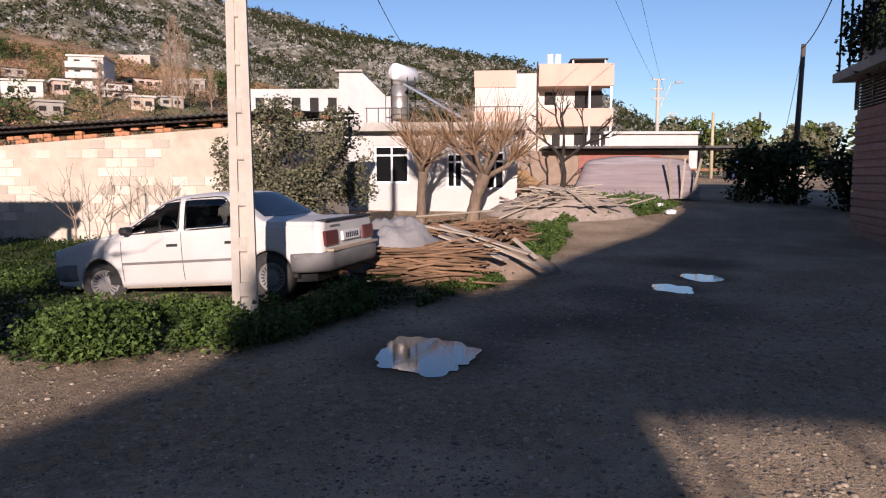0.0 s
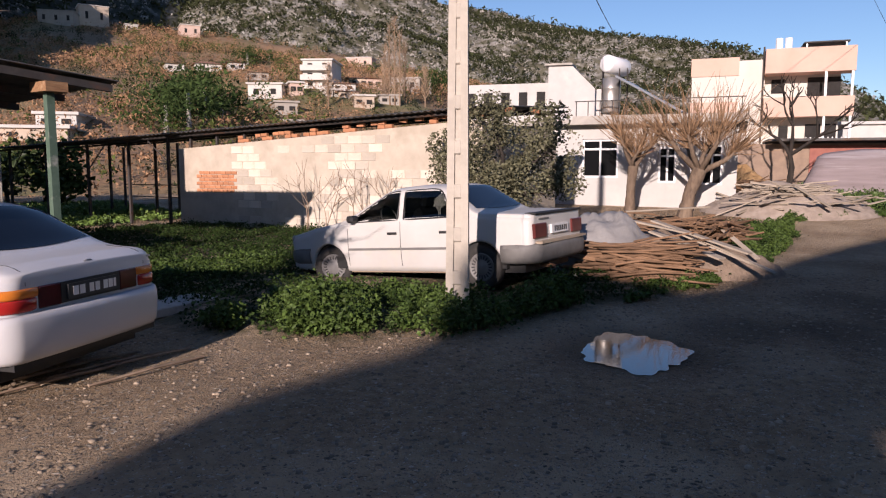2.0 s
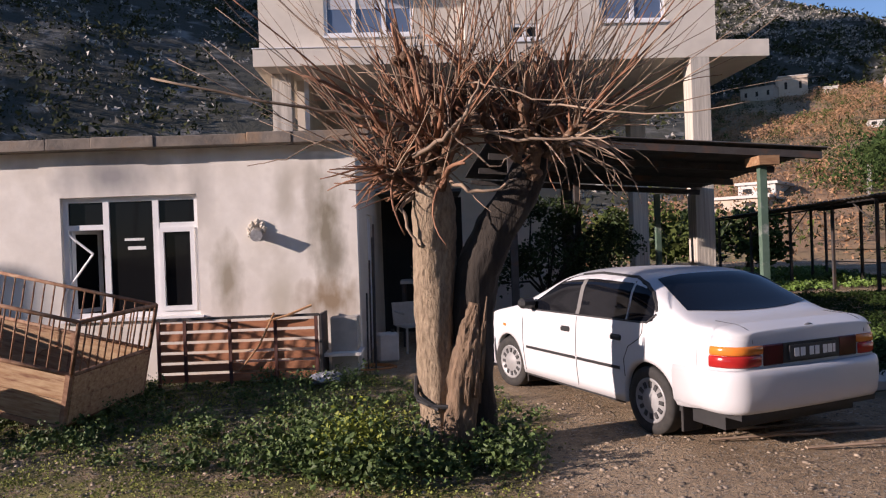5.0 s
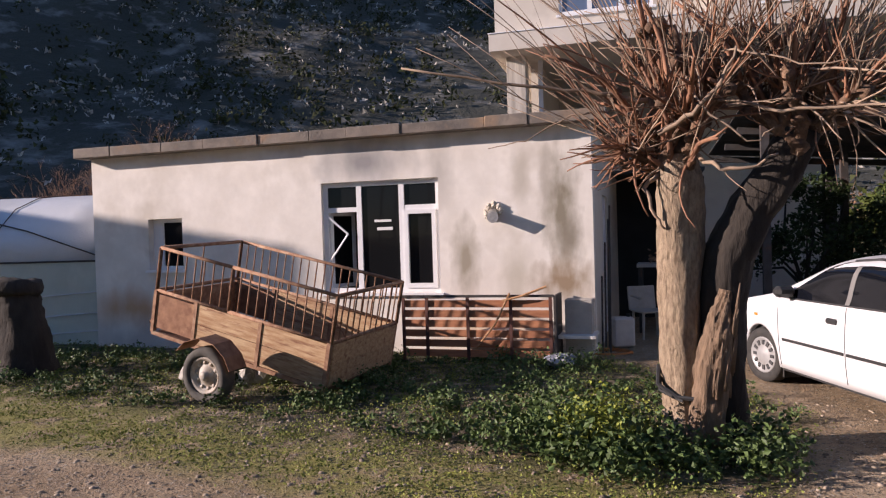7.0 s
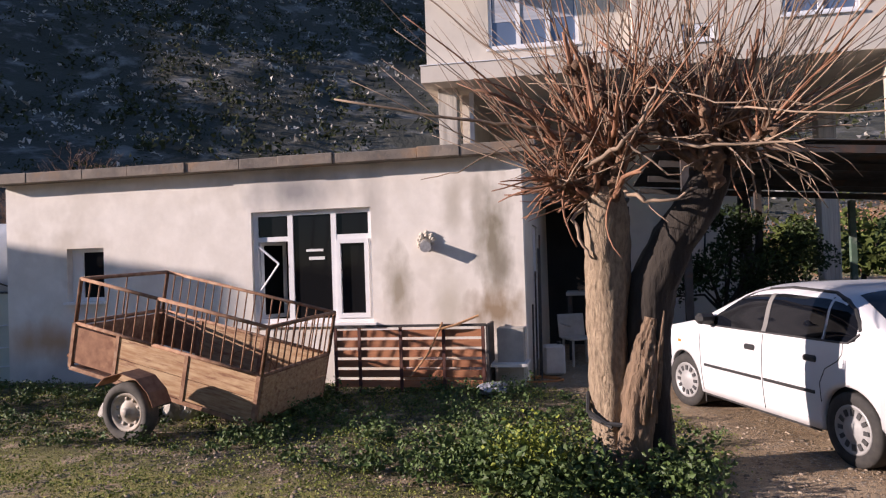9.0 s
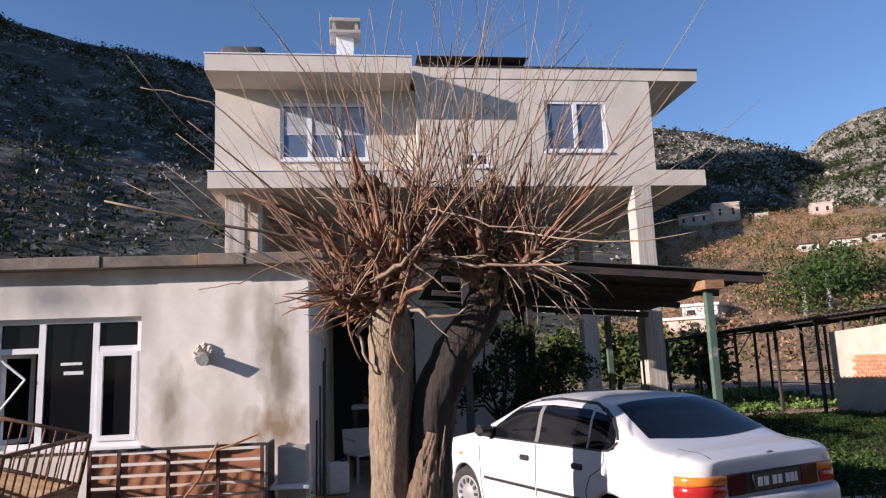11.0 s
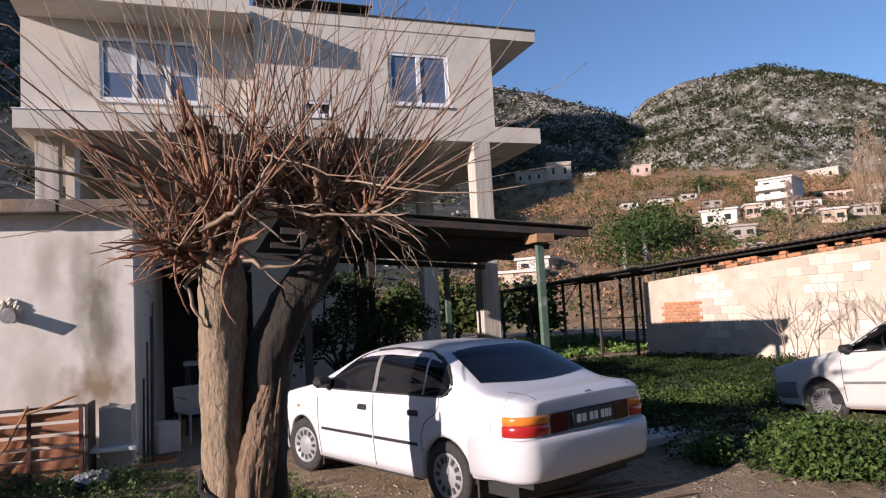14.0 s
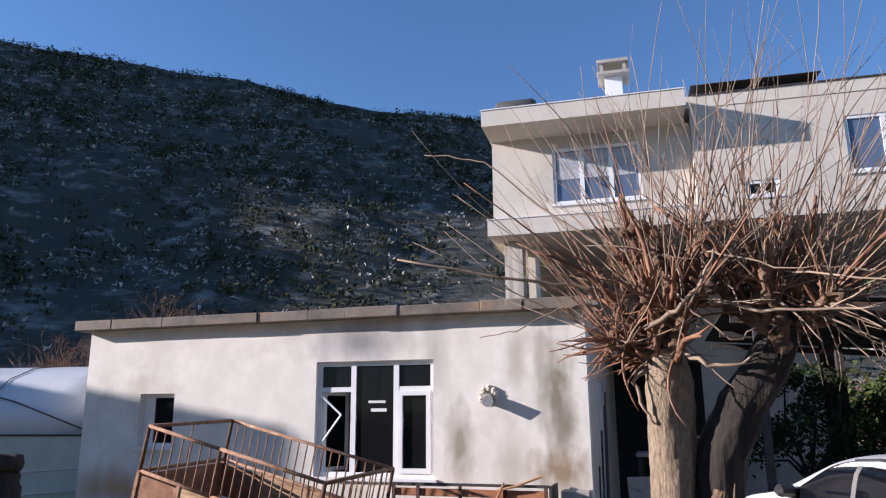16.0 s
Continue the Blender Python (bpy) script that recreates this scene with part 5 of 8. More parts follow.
# the older saloon on the verge, nose down in the weeds
fr, re = Vector((5.32, 8.72, .235)), Vector((6.03, 6.36, .415))
head = (fr - re).normalized()
yaw = math.degrees(math.atan2(head.y, head.x))
mid = (fr + re) / 2
side = Vector((-head.y, head.x, 0)).normalized()
mid -= side * .78
old = thing("car", pose(mid.x, mid.y, mid.z - .285, 0, 0, yaw) @ pose(0, 0, 0, 0, math.degrees(math.asin((re.z - fr.z) / 2.45)), 0), "old boxy white saloon car parked on the weedy verge", "car")
SH = Shell(.815, -1.96, 2.02, .11, .14,
           [(-1.96, .90), (-1.92, .93), (-1.5, .955), (-1.25, .965), (-1.17, .985), (-.72, 1.325), (-.6, 1.355), (-.2, 1.37), (.16, 1.355), (.26, 1.325), (.93, .955), (1.02, .92), (1.5, .845), (1.92, .76), (2.0, .72), (2.02, .68)],
           [(-1.96, .86), (-1.2, .905), (.9, .875), (1.5, .80), (2.02, .65)], .25, 14, (-1.24, 1.24), .325, .285, .225, .045)
OL = [(-.84, .925), (.84, .90)]
OH = [(-.84, .95), (-.70, 1.235), (-.62, 1.285), (-.5, 1.30), (.1, 1.295), (.2, 1.27), (.45, 1.135), (.84, .915)]
part("body", SH.mesh(lambda c: abs(c.y) > .45 and -.78 < c.x < .78 and not -.07 < c.x < .0 and curve(OL, c.x) + .015 < c.z < curve(OH, c.x) - .015), M_OLDWHITE, old, smooth=True)
part("underbody", B(-1.8, -.66, .2, 1.8, .66, .45), M_BLACK, old)
for sx in (-1.24, 1.24):
    part("wheel_well", B(sx - .34, -.74, .26, sx + .34, .74, .635), M_BLACK, old)
cabin_fittings(old, .45, (-.80, .05), .58, .36)
for s in (1, -1):
    for a, b_, m_, lab in ((.02, .83, M_CLEARCAR, "clear front side window"), (-.83, -.09, M_TINTCAR, "tinted rear side window")):
        part("side_window", SH.side_patch(a, b_, OL, OH, s, -.004, 16), m_, old, lab, True)
        rim_ = [(x, curve(OH, x)) for x in np.linspace(a, b_, 14)] + [(x, curve(OL, x)) for x in np.linspace(b_, a, 8)]
        rim_.append(rim_[0])
        part("window_seal", T([(x, s * (SH.side(x, z) - .003), z) for x, z in rim_], .011, 5), M_BLACK, old, "black rubber seal")
    for a, b_ in ((-.86, -.05), (-.03, .86), (-1.80, -1.58), (1.60, 1.80)):
        part("rub_strip", B(a, s * (SH.hw + .0) - .014, .515, b_, s * (SH.hw + .0) + .010, .545), M_GREYPL, old, "grey side moulding")
    for hx in (-.74, .10):
        bm = bmesh.new()
        box(bm, hx - .085, s * .796 - .02, .715, hx + .085, s * .796 + .018, .755, bev=.006)
        part("door_handle", bm, M_BLACK, old, "black door handle")
    bm = bmesh.new()
    box(bm, .68, s * .76, .90, .80, s * .93, 1.00, bev=.03)
    part("mirror", bm, M_BLACK, old, "black door mirror")
    for dx in (-.04, .87):
        part("door_gap", SH.seam(dx, .30, .89, s), M_BLACK, old)
    part("door_gap", T([(x, s * (SH.side(x, z) + .0005), z) for x, z in ((-.90, .32), (-.90, .60), (-.96, .75), (-.98, .90))], .0045, 4), M_BLACK, old)
    part("crease", T([(x, s * (SH.side(x, .70) - .001), .70) for x in np.linspace(-1.8, 1.8, 12)], .004, 4), M_OLDWHITE, old)
    part("tail_light", B(-1.985, min(s * .40, s * .74), .62, -1.93, max(s * .40, s * .74), .80, .01), M_DULLRED, old, "faded dark red tail light")
    part("sill", B(-.88, s * .765 - .02, .205, .88, s * .765 + .012, .31, .01), M_DUSTSILL, old, "mud-stained sill")
    for hx, tn in ((-1.24, 0), (1.24, 24 if s > 0 else 20)):
        wheel(old, hx, s * .70, .28, .18, M_OLDRIM, 20, tn, .045)
part("rear_window", SH.top_patch(-1.155, -.715, .62, .52, .006, bow=.03), M_CARGLASS, old, "dark rear window", True)
part("windscreen", SH.top_patch(.90, .27, .64, .54, .006, bow=-.05), M_CARGLASS, old, "windscreen", True)
solid(part("rear_bumper", wrap_bar(.815, -1.96, .42, .33, .56, .07, -1), M_GREYPL, old, "grey plastic rear bumper", True), .01)
part("bumper_band", B(-2.055, -.70, .555, -1.95, .70, .585), M_DUSTSILL, old, "pale dusty top of the bumper")
solid(part("front_bumper", wrap_bar(.815, 2.0, .40, .33, .54, .06, 1), M_GREYPL, old, "grey plastic front bumper", True), .01)
part("spoiler_lip", B(-1.985, -.70, .905, -1.83, .70, .935, .008), M_BLACK, old, "black boot-lid lip")
part("badge_bar", B(-1.972, .30, .845, -1.955, .58, .862), M_GREYPL, old)
pl = part("number_plate", B(-1.99, -.26, .655, -1.955, .26, .765), M_PLATE, old, "pale number plate")
for k in range(7):
    part("plate_bar", B(-1.993, -.2 + k * .058, .677, -1.9905, -.165 + k * .058, .743), M_BLACK, pl)
part("exhaust", T([(-1.85, .35, .27), (-2.05, .35, .25)], .028, 8), M_RUST, old)
for s in (1, -1):
    part("headlight", B(1.94, min(s * .42, s * .74), .60, 2.03, max(s * .42, s * .74), .74, .02), M_RIM, old)

# ---------- concrete utility pole ----------
upole = thing("utility_pole", pose(4.97, 5.64, 0, 0, 0, -46) @ pose(0, 0, 0, 0, 0, 0), "pale concrete utility pole with recessed panels", "pole")
bm = bmesh.new()
HH = 6.6
def pole_w(z):
    return .124 - .0078 * z
lv = [-.3]
z = .1
while z < HH - .5:
    lv += [z, z + .34]
    z += .46
lv.append(HH)
# two flanges and a web, with cross bars between the recesses
for s in (1, -1):
    rows = loft(bm, [[Vector((s * pole_w(z_), -.1 + .004 * z_, z_)), Vector((s * pole_w(z_), .1 - .004 * z_, z_)), Vector((s * (pole_w(z_) - .078), .1 - .004 * z_, z_)), Vector((s * (pole_w(z_) - .078), -.1 + .004 * z_, z_)), Vector((s * pole_w(z_), -.1 + .004 * z_, z_))] for z_ in (-.3, 3, 6, HH)])
ob = part("flange", bm, M_POLE, upole)
bm = bmesh.new()
loft(bm, [[Vector((-pole_w(z_) + .07, -.065, z_)), Vector((pole_w(z_) - .07, -.065, z_)), Vector((pole_w(z_) - .07, .065, z_)), Vector((-pole_w(z_) + .07, .065, z_)), Vector((-pole_w(z_) + .07, -.065, z_))] for z_ in (-.3, 3, 6, HH)])
z = .1
while z < HH - .5:
    w = pole_w(z) - .072
    box(bm, -w, -.097 + .004 * z, z + .31, w, .097 - .004 * z, z + .46, bev=.012)
    z += .46
part("web", bm, M_POLE, upole)

M_STUB = mat("splintered_wood", (0.25, 0.17, 0.108), (0.12, 0.08, 0.052), 30.0, 0.95, bump=0.05, bscale=30, stretch=(1, 1, 0.2), c3=(0.30, 0.20, 0.125), s3=3.5)
# ---------- pollarded tree ----------
tree = thing("tree", pose(-1.42, 5.37, 0), "pollarded two-stemmed mulberry tree with bare reddish shoots", "tree")
rng = random.Random(11)


def trunk(bm, pts, radii, seg=44, rough=.03, seed=0):
    """A trunk with ribs and knots."""
    P_ = [Vector(p) for p in pts]
    fine, rad = [], []
    for i in range(len(P_) - 1):
        for s in range(13):
            fine.append(P_[i].lerp(P_[i + 1], s / 13))
            rad.append(radii[i] + (radii[i + 1] - radii[i]) * s / 13)
    fine.append(P_[-1])
    rad.append(radii[-1])
    rings = tube(bm, fine, rad, seg)
    for i, r in enumerate(rings):
        c = fine[i]
        for v in r:
            d = (v.co - c)
            n_ = noise.noise((d.x * 9 + seed, d.y * 9, v.co.z * 1.6)) + .8 * (abs(noise.noise((d.x * 26, d.y * 26 + seed, v.co.z * 3.0))) - .2) + .4 * noise.noise((d.x * 60, d.y * 60, v.co.z * 12))
            v.co += d.normalized() * n_ * rough
    return rings


bm = bmesh.new()
trunk(bm, [(-.10, .0, -.15), (-.085, .0, .3), (-.105, 0, .98), (-.10, .02, 1.6), (-.09, .03, 1.95), (-.11, .045, 2.2)], [.22, .165, .150, .158, .182, .150], rough=.026, seed=1)
part("trunk", bm, M_BARK, tree, "pale ribbed main trunk", True)
# dark bark here also carries the shade of the main trunk
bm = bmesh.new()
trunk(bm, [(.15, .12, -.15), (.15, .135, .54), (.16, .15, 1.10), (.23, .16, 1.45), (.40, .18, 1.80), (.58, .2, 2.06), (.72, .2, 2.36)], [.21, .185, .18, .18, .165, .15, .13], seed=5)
part("trunk", bm, M_DARKBARK, tree, "leaning second trunk, dark bark deepened for shade", True)
bm = bmesh.new()
trunk(bm, [(.05, -.12, -.15), (.075, -.12, .3), (.145, -.09, .72), (.20, -.07, 1.0), (.245, -.05, 1.2)], [.155, .135, .118, .085, .03], seed=9, rough=.045)
for i in range(40):
    a, zz = rng.uniform(0, math.tau), rng.uniform(.5, 1.1)
    c_ = Vector((.06 + zz * .15, -.13 + zz * .06, zz))
    q_ = c_ + Vector((math.cos(a), math.sin(a), 0)) * (.145 - zz * .07)
    tube(bm, [q_ - Vector((0, 0, .12)), q_ + Vector((math.cos(a) * .015 + .02, math.sin(a) * .015, rng.uniform(.06, .17)))], [.024, .004], 5)
part("stump_limb", bm, M_STUB, tree, "splintered pale stub", True)
bm = bmesh.new()
tube(bm, [(-.27, -.02, .62), (-.25, -.15, .50), (-.1, -.19, .42), (.05, -.2, .42)], .018, 6)
tube(bm, [(-.27, -.02, .55), (-.23, -.16, .46), (-.06, -.2, .40)], .016, 6)
part("strap", bm, M_BLACK, tree, "black strap round the trunk")
# limbs out of the two trunk heads; stubs and shoots spring from along them
LA, LB = Vector((-.12, .04, 2.10)), Vector((.70, .2, 2.26))
limbs = []
for base, tips in ((LA, ((-.13, -.04, 3.20, .050), (-.52, -.10, 2.72, .040), (-.40, .12, 3.02, .042), (.14, -.12, 2.86, .045), (.06, .28, 3.00, .045), (-.14, -.26, 2.62, .034), (.30, -.16, 2.66, .036), (-.44, -.18, 2.36, .030), (.20, .10, 3.10, .050), (-.30, -.10, 3.22, .030))),
                   (LB, ((.58, .10, 3.00, .045), (.98, .10, 2.80, .048), (1.20, .22, 2.70, .040), (.40, .26, 2.92, .042), (.86, .40, 2.86, .042), (.66, -.14, 2.74, .036), (1.08, -.10, 2.58, .032), (.34, -.04, 2.72, .034), (.80, .1, 3.08, .034)))):
    for x, y, z, r in tips:
        tip = Vector((x, y, z - .04))
        k1 = base.lerp(tip, .35) + Vector((rng.gauss(0, .05), rng.gauss(0, .05), rng.gauss(-.03, .04)))
        k2 = base.lerp(tip, .7) + Vector((rng.gauss(0, .04), rng.gauss(0, .04), rng.gauss(0, .04)))
        limbs.append(([base + Vector((rng.gauss(0, .05), rng.gauss(0, .05), -.08)), k1, k2, tip], r))
bm = bmesh.new()
for pts, r in limbs:
    tube(bm, pts, [r * 1.7, r * 1.25, r, r * .9], 10)
    for p in pts[1:]:
        for _ in range(2):
            bmesh.ops.create_icosphere(bm, subdivisions=2, radius=r * rng.uniform(1.0, 1.5), matrix=Matrix.Translation(p + Vector((rng.gauss(0, r * .6), rng.gauss(0, r * .6), rng.gauss(0, r * .5)))))
for v_ in bm.verts:
    v_.co += Vector((noise.noise(v_.co * 22), noise.noise(v_.co * 22 + Vector((9, 0, 0))), noise.noise(v_.co * 22 + Vector((0, 9, 0))))) * .018
part("limb", bm, mat("knobbly_limb", (.19, .115, .07), (.085, .052, .034), 14, .95, bump=.02, bscale=30, c3=(.27, .165, .10), s3=5), tree, "knobbly brown pollard limbs", True)


def spot_on_limb(k0, only=None):
    pts, r = limbs[rng.choice(only) if only else rng.randrange(len(limbs))]
    s = rng.uniform(k0, 1.0) * 2.999
    return pts[int(s)].lerp(pts[int(s) + 1], s - int(s))


def shoots(n, l0, l1, r0, r1, lift, scatter, bend, k0=.35, wide=1.0, fork=0.0, only=None, aim=None, turn_up=.02):
    """Shoots from the limbs, fanning out from the heart of the crown; thick and short or long and whippy."""
    bm = bmesh.new()
    for i in range(n):
        h = spot_on_limb(k0, only)
        c = Vector((-.1, .06, 1.75)) if h.x < .28 else Vector((.62, .18, 1.75))
        d = (h - c).normalized()
        d = Vector((d.x * wide, d.y, d.z + lift)) + Vector((rng.gauss(0, scatter), rng.gauss(0, scatter), rng.gauss(0, scatter)))
        if aim:
            d = Vector(aim) + Vector((rng.gauss(0, scatter), rng.gauss(0, scatter), rng.gauss(0, scatter)))
        d.normalize()
        k = rng.random()
        L, r = l0 + (l1 - l0) * k, (r0 + (r1 - r0) * rng.random())
        line, p = [h], h.copy()
        curl = Vector((rng.gauss(0, bend), rng.gauss(0, bend), rng.gauss(turn_up, bend)))
        for _ in range(6):
            d = (d + curl * .5 + Vector((rng.gauss(0, bend * .5), rng.gauss(0, bend * .5), rng.gauss(turn_up, bend * .5)))).normalized()
            p = p + d * L / 6
            line.append(p.copy())
        tube(bm, line, [r * 1.15, r, r * .9, r * .8, r * .68, r * .55, r * .38], 5 if r < .012 else 7)
        if rng.random() < fork:
            for _ in range(rng.randrange(1, 4)):
                j = rng.randrange(1, 5)
                e = (line[j + 1] - line[j]).normalized() + Vector((rng.gauss(0, .5), rng.gauss(0, .5), rng.gauss(.1, .4)))
                e.normalize()
                l2 = L * rng.uniform(.2, .5)
                q = line[j]
                tube(bm, [q, q + e * l2 * .5, q + e * l2 + Vector((rng.gauss(0, .02), rng.gauss(0, .02), .03))], [r * .62, r * .45, r * .25], 4)
    return bm


part("crown", shoots(100, .08, .34, .012, .026, .10, .70, .20, .1), M_TWIG, tree, "short cut reddish stubs", True)
part("crown", shoots(110, .22, .70, .006, .013, .02, .70, .28, .12, fork=.6), M_TWIG, tree, "crooked reddish shoots", True)
part("crown", shoots(75, .30, .95, .0045, .009, -.15, .80, .30, .12, fork=.7), M_GREYTWIG, tree, "crooked grey shoots", True)
part("crown", shoots(34, .45, 1.0, .016, .028, .42, .45, .20, .05, fork=.95), M_TWIG, tree, "thick crooked upright limbs", True)
part("crown", shoots(55, .8, 1.5, .006, .0105, .0, .36, .10, .45, 1.5, .5), M_TWIG, tree, "long reddish whips", True)
part("crown", shoots(85, 1.1, 2.3, .0042, .007, .12, .30, .07, .5, 1.9, .4), M_GREYTWIG, tree, "tall thin grey whips", True)
part("crown", shoots(46, 1.1, 2.2, .0042, .0065, -.25, .26, .08, .6, 2.8, .4), M_GREYTWIG, tree, "wide-spread thin whips", True)
# the fan of low shoots on the outer side of the main head, and a few that droop
part("crown", shoots(60, .20, .55, .006, .012, 0, .42, .28, .1, only=(1, 7, 7, 5), aim=(-.9, -.25, -.02), fork=.3), M_TWIG, tree, "low reddish shoots", True)
part("crown", shoots(20, .4, .9, .005, .009, 0, .35, .2, .5, only=(11, 12, 15, 16), aim=(.8, -.3, -.05), fork=.4, turn_up=-.04), M_GREYTWIG, tree, "drooping thin shoots", True)
bm = bmesh.new()
for pts, r in (([(-.3, -.05, 2.62), (-.62, -.22, 2.70), (-1.07, -.45, 2.77), (-2.02, -.8, 2.98)], .020), ([(.62, .1, 2.76), (1.07, -.27, 2.63), (1.7, -.45, 2.51), (2.2, -.5, 2.55)], .009), ([(-.4, 0, 2.94), (-1.07, 0, 3.52), (-1.56, -.1, 3.96), (-1.82, -.1, 4.05), (-2.18, -.1, 4.14)], .010),
               ([(-.20, -.05, 2.12), (-.30, -.16, 1.98), (-.25, -.2, 1.80), (-.17, -.16, 1.66)], .020), ([(-.16, -.26, 2.34), (.10, -.38, 2.46), (.28, -.42, 2.60), (.38, -.42, 2.86)], .022),
               ([(.1, -.1, 2.9), (.4, -.3, 2.85), (.75, -.4, 2.7), (1.1, -.42, 2.66), (1.35, -.4, 2.6)], .008), ([(.0, -.2, 2.75), (.2, -.38, 2.42), (.45, -.42, 2.22), (.6, -.4, 2.3)], .010), ([(-.5, -.1, 2.6), (-.85, -.2, 2.55), (-1.2, -.25, 2.4), (-1.55, -.25, 2.36)], .008),
               ([(.05, -.12, 2.2), (.2, -.2, 2.08), (.42, -.2, 2.06), (.6, -.15, 2.15)], .020), ([(-.25, -.1, 2.25), (-.5, -.2, 2.28), (-.75, -.28, 2.22)], .013), ([(.3, -.2, 2.5), (.75, -.32, 2.42), (1.15, -.35, 2.38), (1.3, -.36, 2.40)], .014)):
    fine = []
    for a, b_ in zip(pts, pts[1:]):
        a, b_ = Vector(a), Vector(b_)
        for s in range(4):
            fine.append(a.lerp(b_, s / 4) + Vector((rng.gauss(0, .010), rng.gauss(0, .010), rng.gauss(0, .010))))
    fine.append(Vector(pts[-1]))
    tube(bm, fine, [r * (1 - .6 * i / (len(fine) - 1)) for i in range(len(fine))], 6)
part("branch", bm, M_GREYTWIG, tree, "long stray branches", True)

# ---------- farm trailer ----------
ta, tc, tr_ = Vector((-7.268, 5.367, 1.613)), Vector((-4.906, 5.557, 1.08)), Vector((-4.949, 6.908, 1.108))
ux = (tc - ta).normalized()
uy = (tr_ - tc)
uy = (uy - ux * uy.dot(ux)).normalized()
uz = ux.cross(uy)
base = tc - uz * 1.0
tm = Matrix((ux, uy, uz)).transposed().to_4x4()
tm.translation = base
trailer = thing("trailer", tm, "rusty two-wheeled farm trailer tipped on its end with plank sides", "trailer")
TL, TW, BH, RH = (tc - ta).length + .02, 1.36, .50, 1.0
M_TRAIL = mat("pale_rusty_rail", (0.36, 0.21, 0.125), (0.20, 0.095, 0.05), 14.0, 0.85, bump=0.002, bscale=60, c3=(0.46, 0.32, 0.21), s3=4.0, t3=.64)
M_TSIDE = mat("peeling_plank", (0.50, 0.35, 0.20), (0.33, 0.185, 0.09), 4.0, 0.85, bump=0.004, bscale=30, stretch=(1, 5, 7), vary=0.12, c3=(0.20, 0.085, 0.045), s3=2.6, t3=0.60)
M_TFLOOR = mat("rust_red_floor", (0.20, 0.085, 0.045), (0.12, 0.055, 0.032), 5.0, 0.9, bump=0.003, c3=(0.30, 0.15, 0.08), s3=2.0)


def rails(x0, y0, x1, y1, z0, z1, n, name):
    for z in (z0, z1):
        part(name, T([(x0, y0, z), (x1, y1, z)], .022, 6), M_TRAIL, trailer, "rusty rail", True)
    for i in range(n + 1):
        k = i / n
        r = .022 if i in (0, n) else .009
        part("bar", T([(x0 + (x1 - x0) * k, y0 + (y1 - y0) * k, z0), (x0 + (x1 - x0) * k, y0 + (y1 - y0) * k, z1)], r, 6), M_TRAIL, trailer, smooth=True)


rails(-TL, 0, -TL * .56, 0, BH, RH, 8, "side_rail")
rails(-TL * .56, 0, 0, 0, BH, RH, 11, "side_rail")
rails(-TL, TW, 0, TW, BH, RH, 20, "side_rail")
rails(0, 0, 0, TW, BH, RH, 11, "end_rail")
rails(-TL, 0, -TL, TW, BH, RH, 2, "end_rail")
for y in (0, TW):
    for k, (z0, z1) in enumerate(((.02, .25), (.255, .48))):
        part("side_board", B(-TL * .74, y - .014, z0, 0, y + .014, z1, .003), M_TSIDE, trailer, "weathered plank side")
    part("side_panel", B(-TL, y - .01, .06, -TL * .75, y + .01, .46, .003), M_RUST, trailer, "rusty steel panel")
    bm = bmesh.new()
    for x in (-TL, -TL * .745, -TL * .37, -.02):
        box(bm, x - .02, y - .026, 0, x + .025, y + .026, BH)
    box(bm, -TL, y - .022, -.03, 0, y + .022, .015)
    part("side_frame", bm, M_TRAIL, trailer)
for z0, z1 in ((.02, .25), (.255, .48)):
    part("end_board", B(-.012, .03, z0, .016, TW - .03, z1, .003), M_TSIDE, trailer, "weathered end board")
part("end_board", B(-TL - .012, .03, .03, -TL + .012, TW - .03, .46), M_TRAIL, trailer)
for k in range(7):
    part("floor_board", B(-TL + .02, .03 + k * .187, -.02, -.02, .03 + k * .187 + .18, .008), M_TFLOOR, trailer)
# axle, wheels and bent mudguards
inv = tm.inverted()
for k, wy in enumerate((5.02, 6.95)):
    hub = inv @ Vector((-6.21, wy, .29))
    w = tagged(new("wheel"), "")
    w.parent = trailer
    up = inv.to_3x3() @ Vector((0, 0, 1))
    w.matrix_basis = Matrix.Translation(hub) @ pose(0, 0, 0, 90 if k == 0 else -90, 0, 0)
    bm = bmesh.new()
    lathe(bm, [(.20, -.08), (.275, -.085), (.30, -.05), (.30, .05), (.275, .085), (.21, .08), (.195, .05)], 32, caps=False)
    part("tyre", bm, mat("dusty_tyre", (.10, .092, .08), (.06, .055, .048), 9, .9) if k == 0 else bpy.data.materials["dusty_tyre"], w, "dusty worn tyre", True)
    bm = bmesh.new()
    lathe(bm, [(.20, -.05), (.20, .055), (.185, .065), (.165, .05), (.14, .02), (.10, .03), (.075, .055), (.05, .06), (.045, .085), (.005, .09)], 32)
    for i in range(10):
        a = i * math.tau / 10
        box(bm, .118, -.018, .02, .155, .018, .036, pose(0, 0, 0, 0, 0, math.degrees(a)))
    part("rim", bm, mat("painted_steel_rim", (.42, .39, .34), (.30, .24, .18), 9, .6) if k == 0 else bpy.data.materials["painted_steel_rim"], w, "pale steel rim", True)
    bm = bmesh.new()
    sgn = -1 if k == 0 else 1
    rows = []
    for a in (-62, -40, -12, 18, 45, 66):
        c, s_ = math.sin(radians(a)) * .40, math.cos(radians(a)) * .40
        rows.append([Vector((hub.x + c, hub.y - .13, hub.z + s_)), Vector((hub.x + c, hub.y + .13, hub.z + s_))])
    loft(bm, rows)
    solid(part("mudguard", bm, M_RUST, trailer, "bent rusty mudguard"), .006)
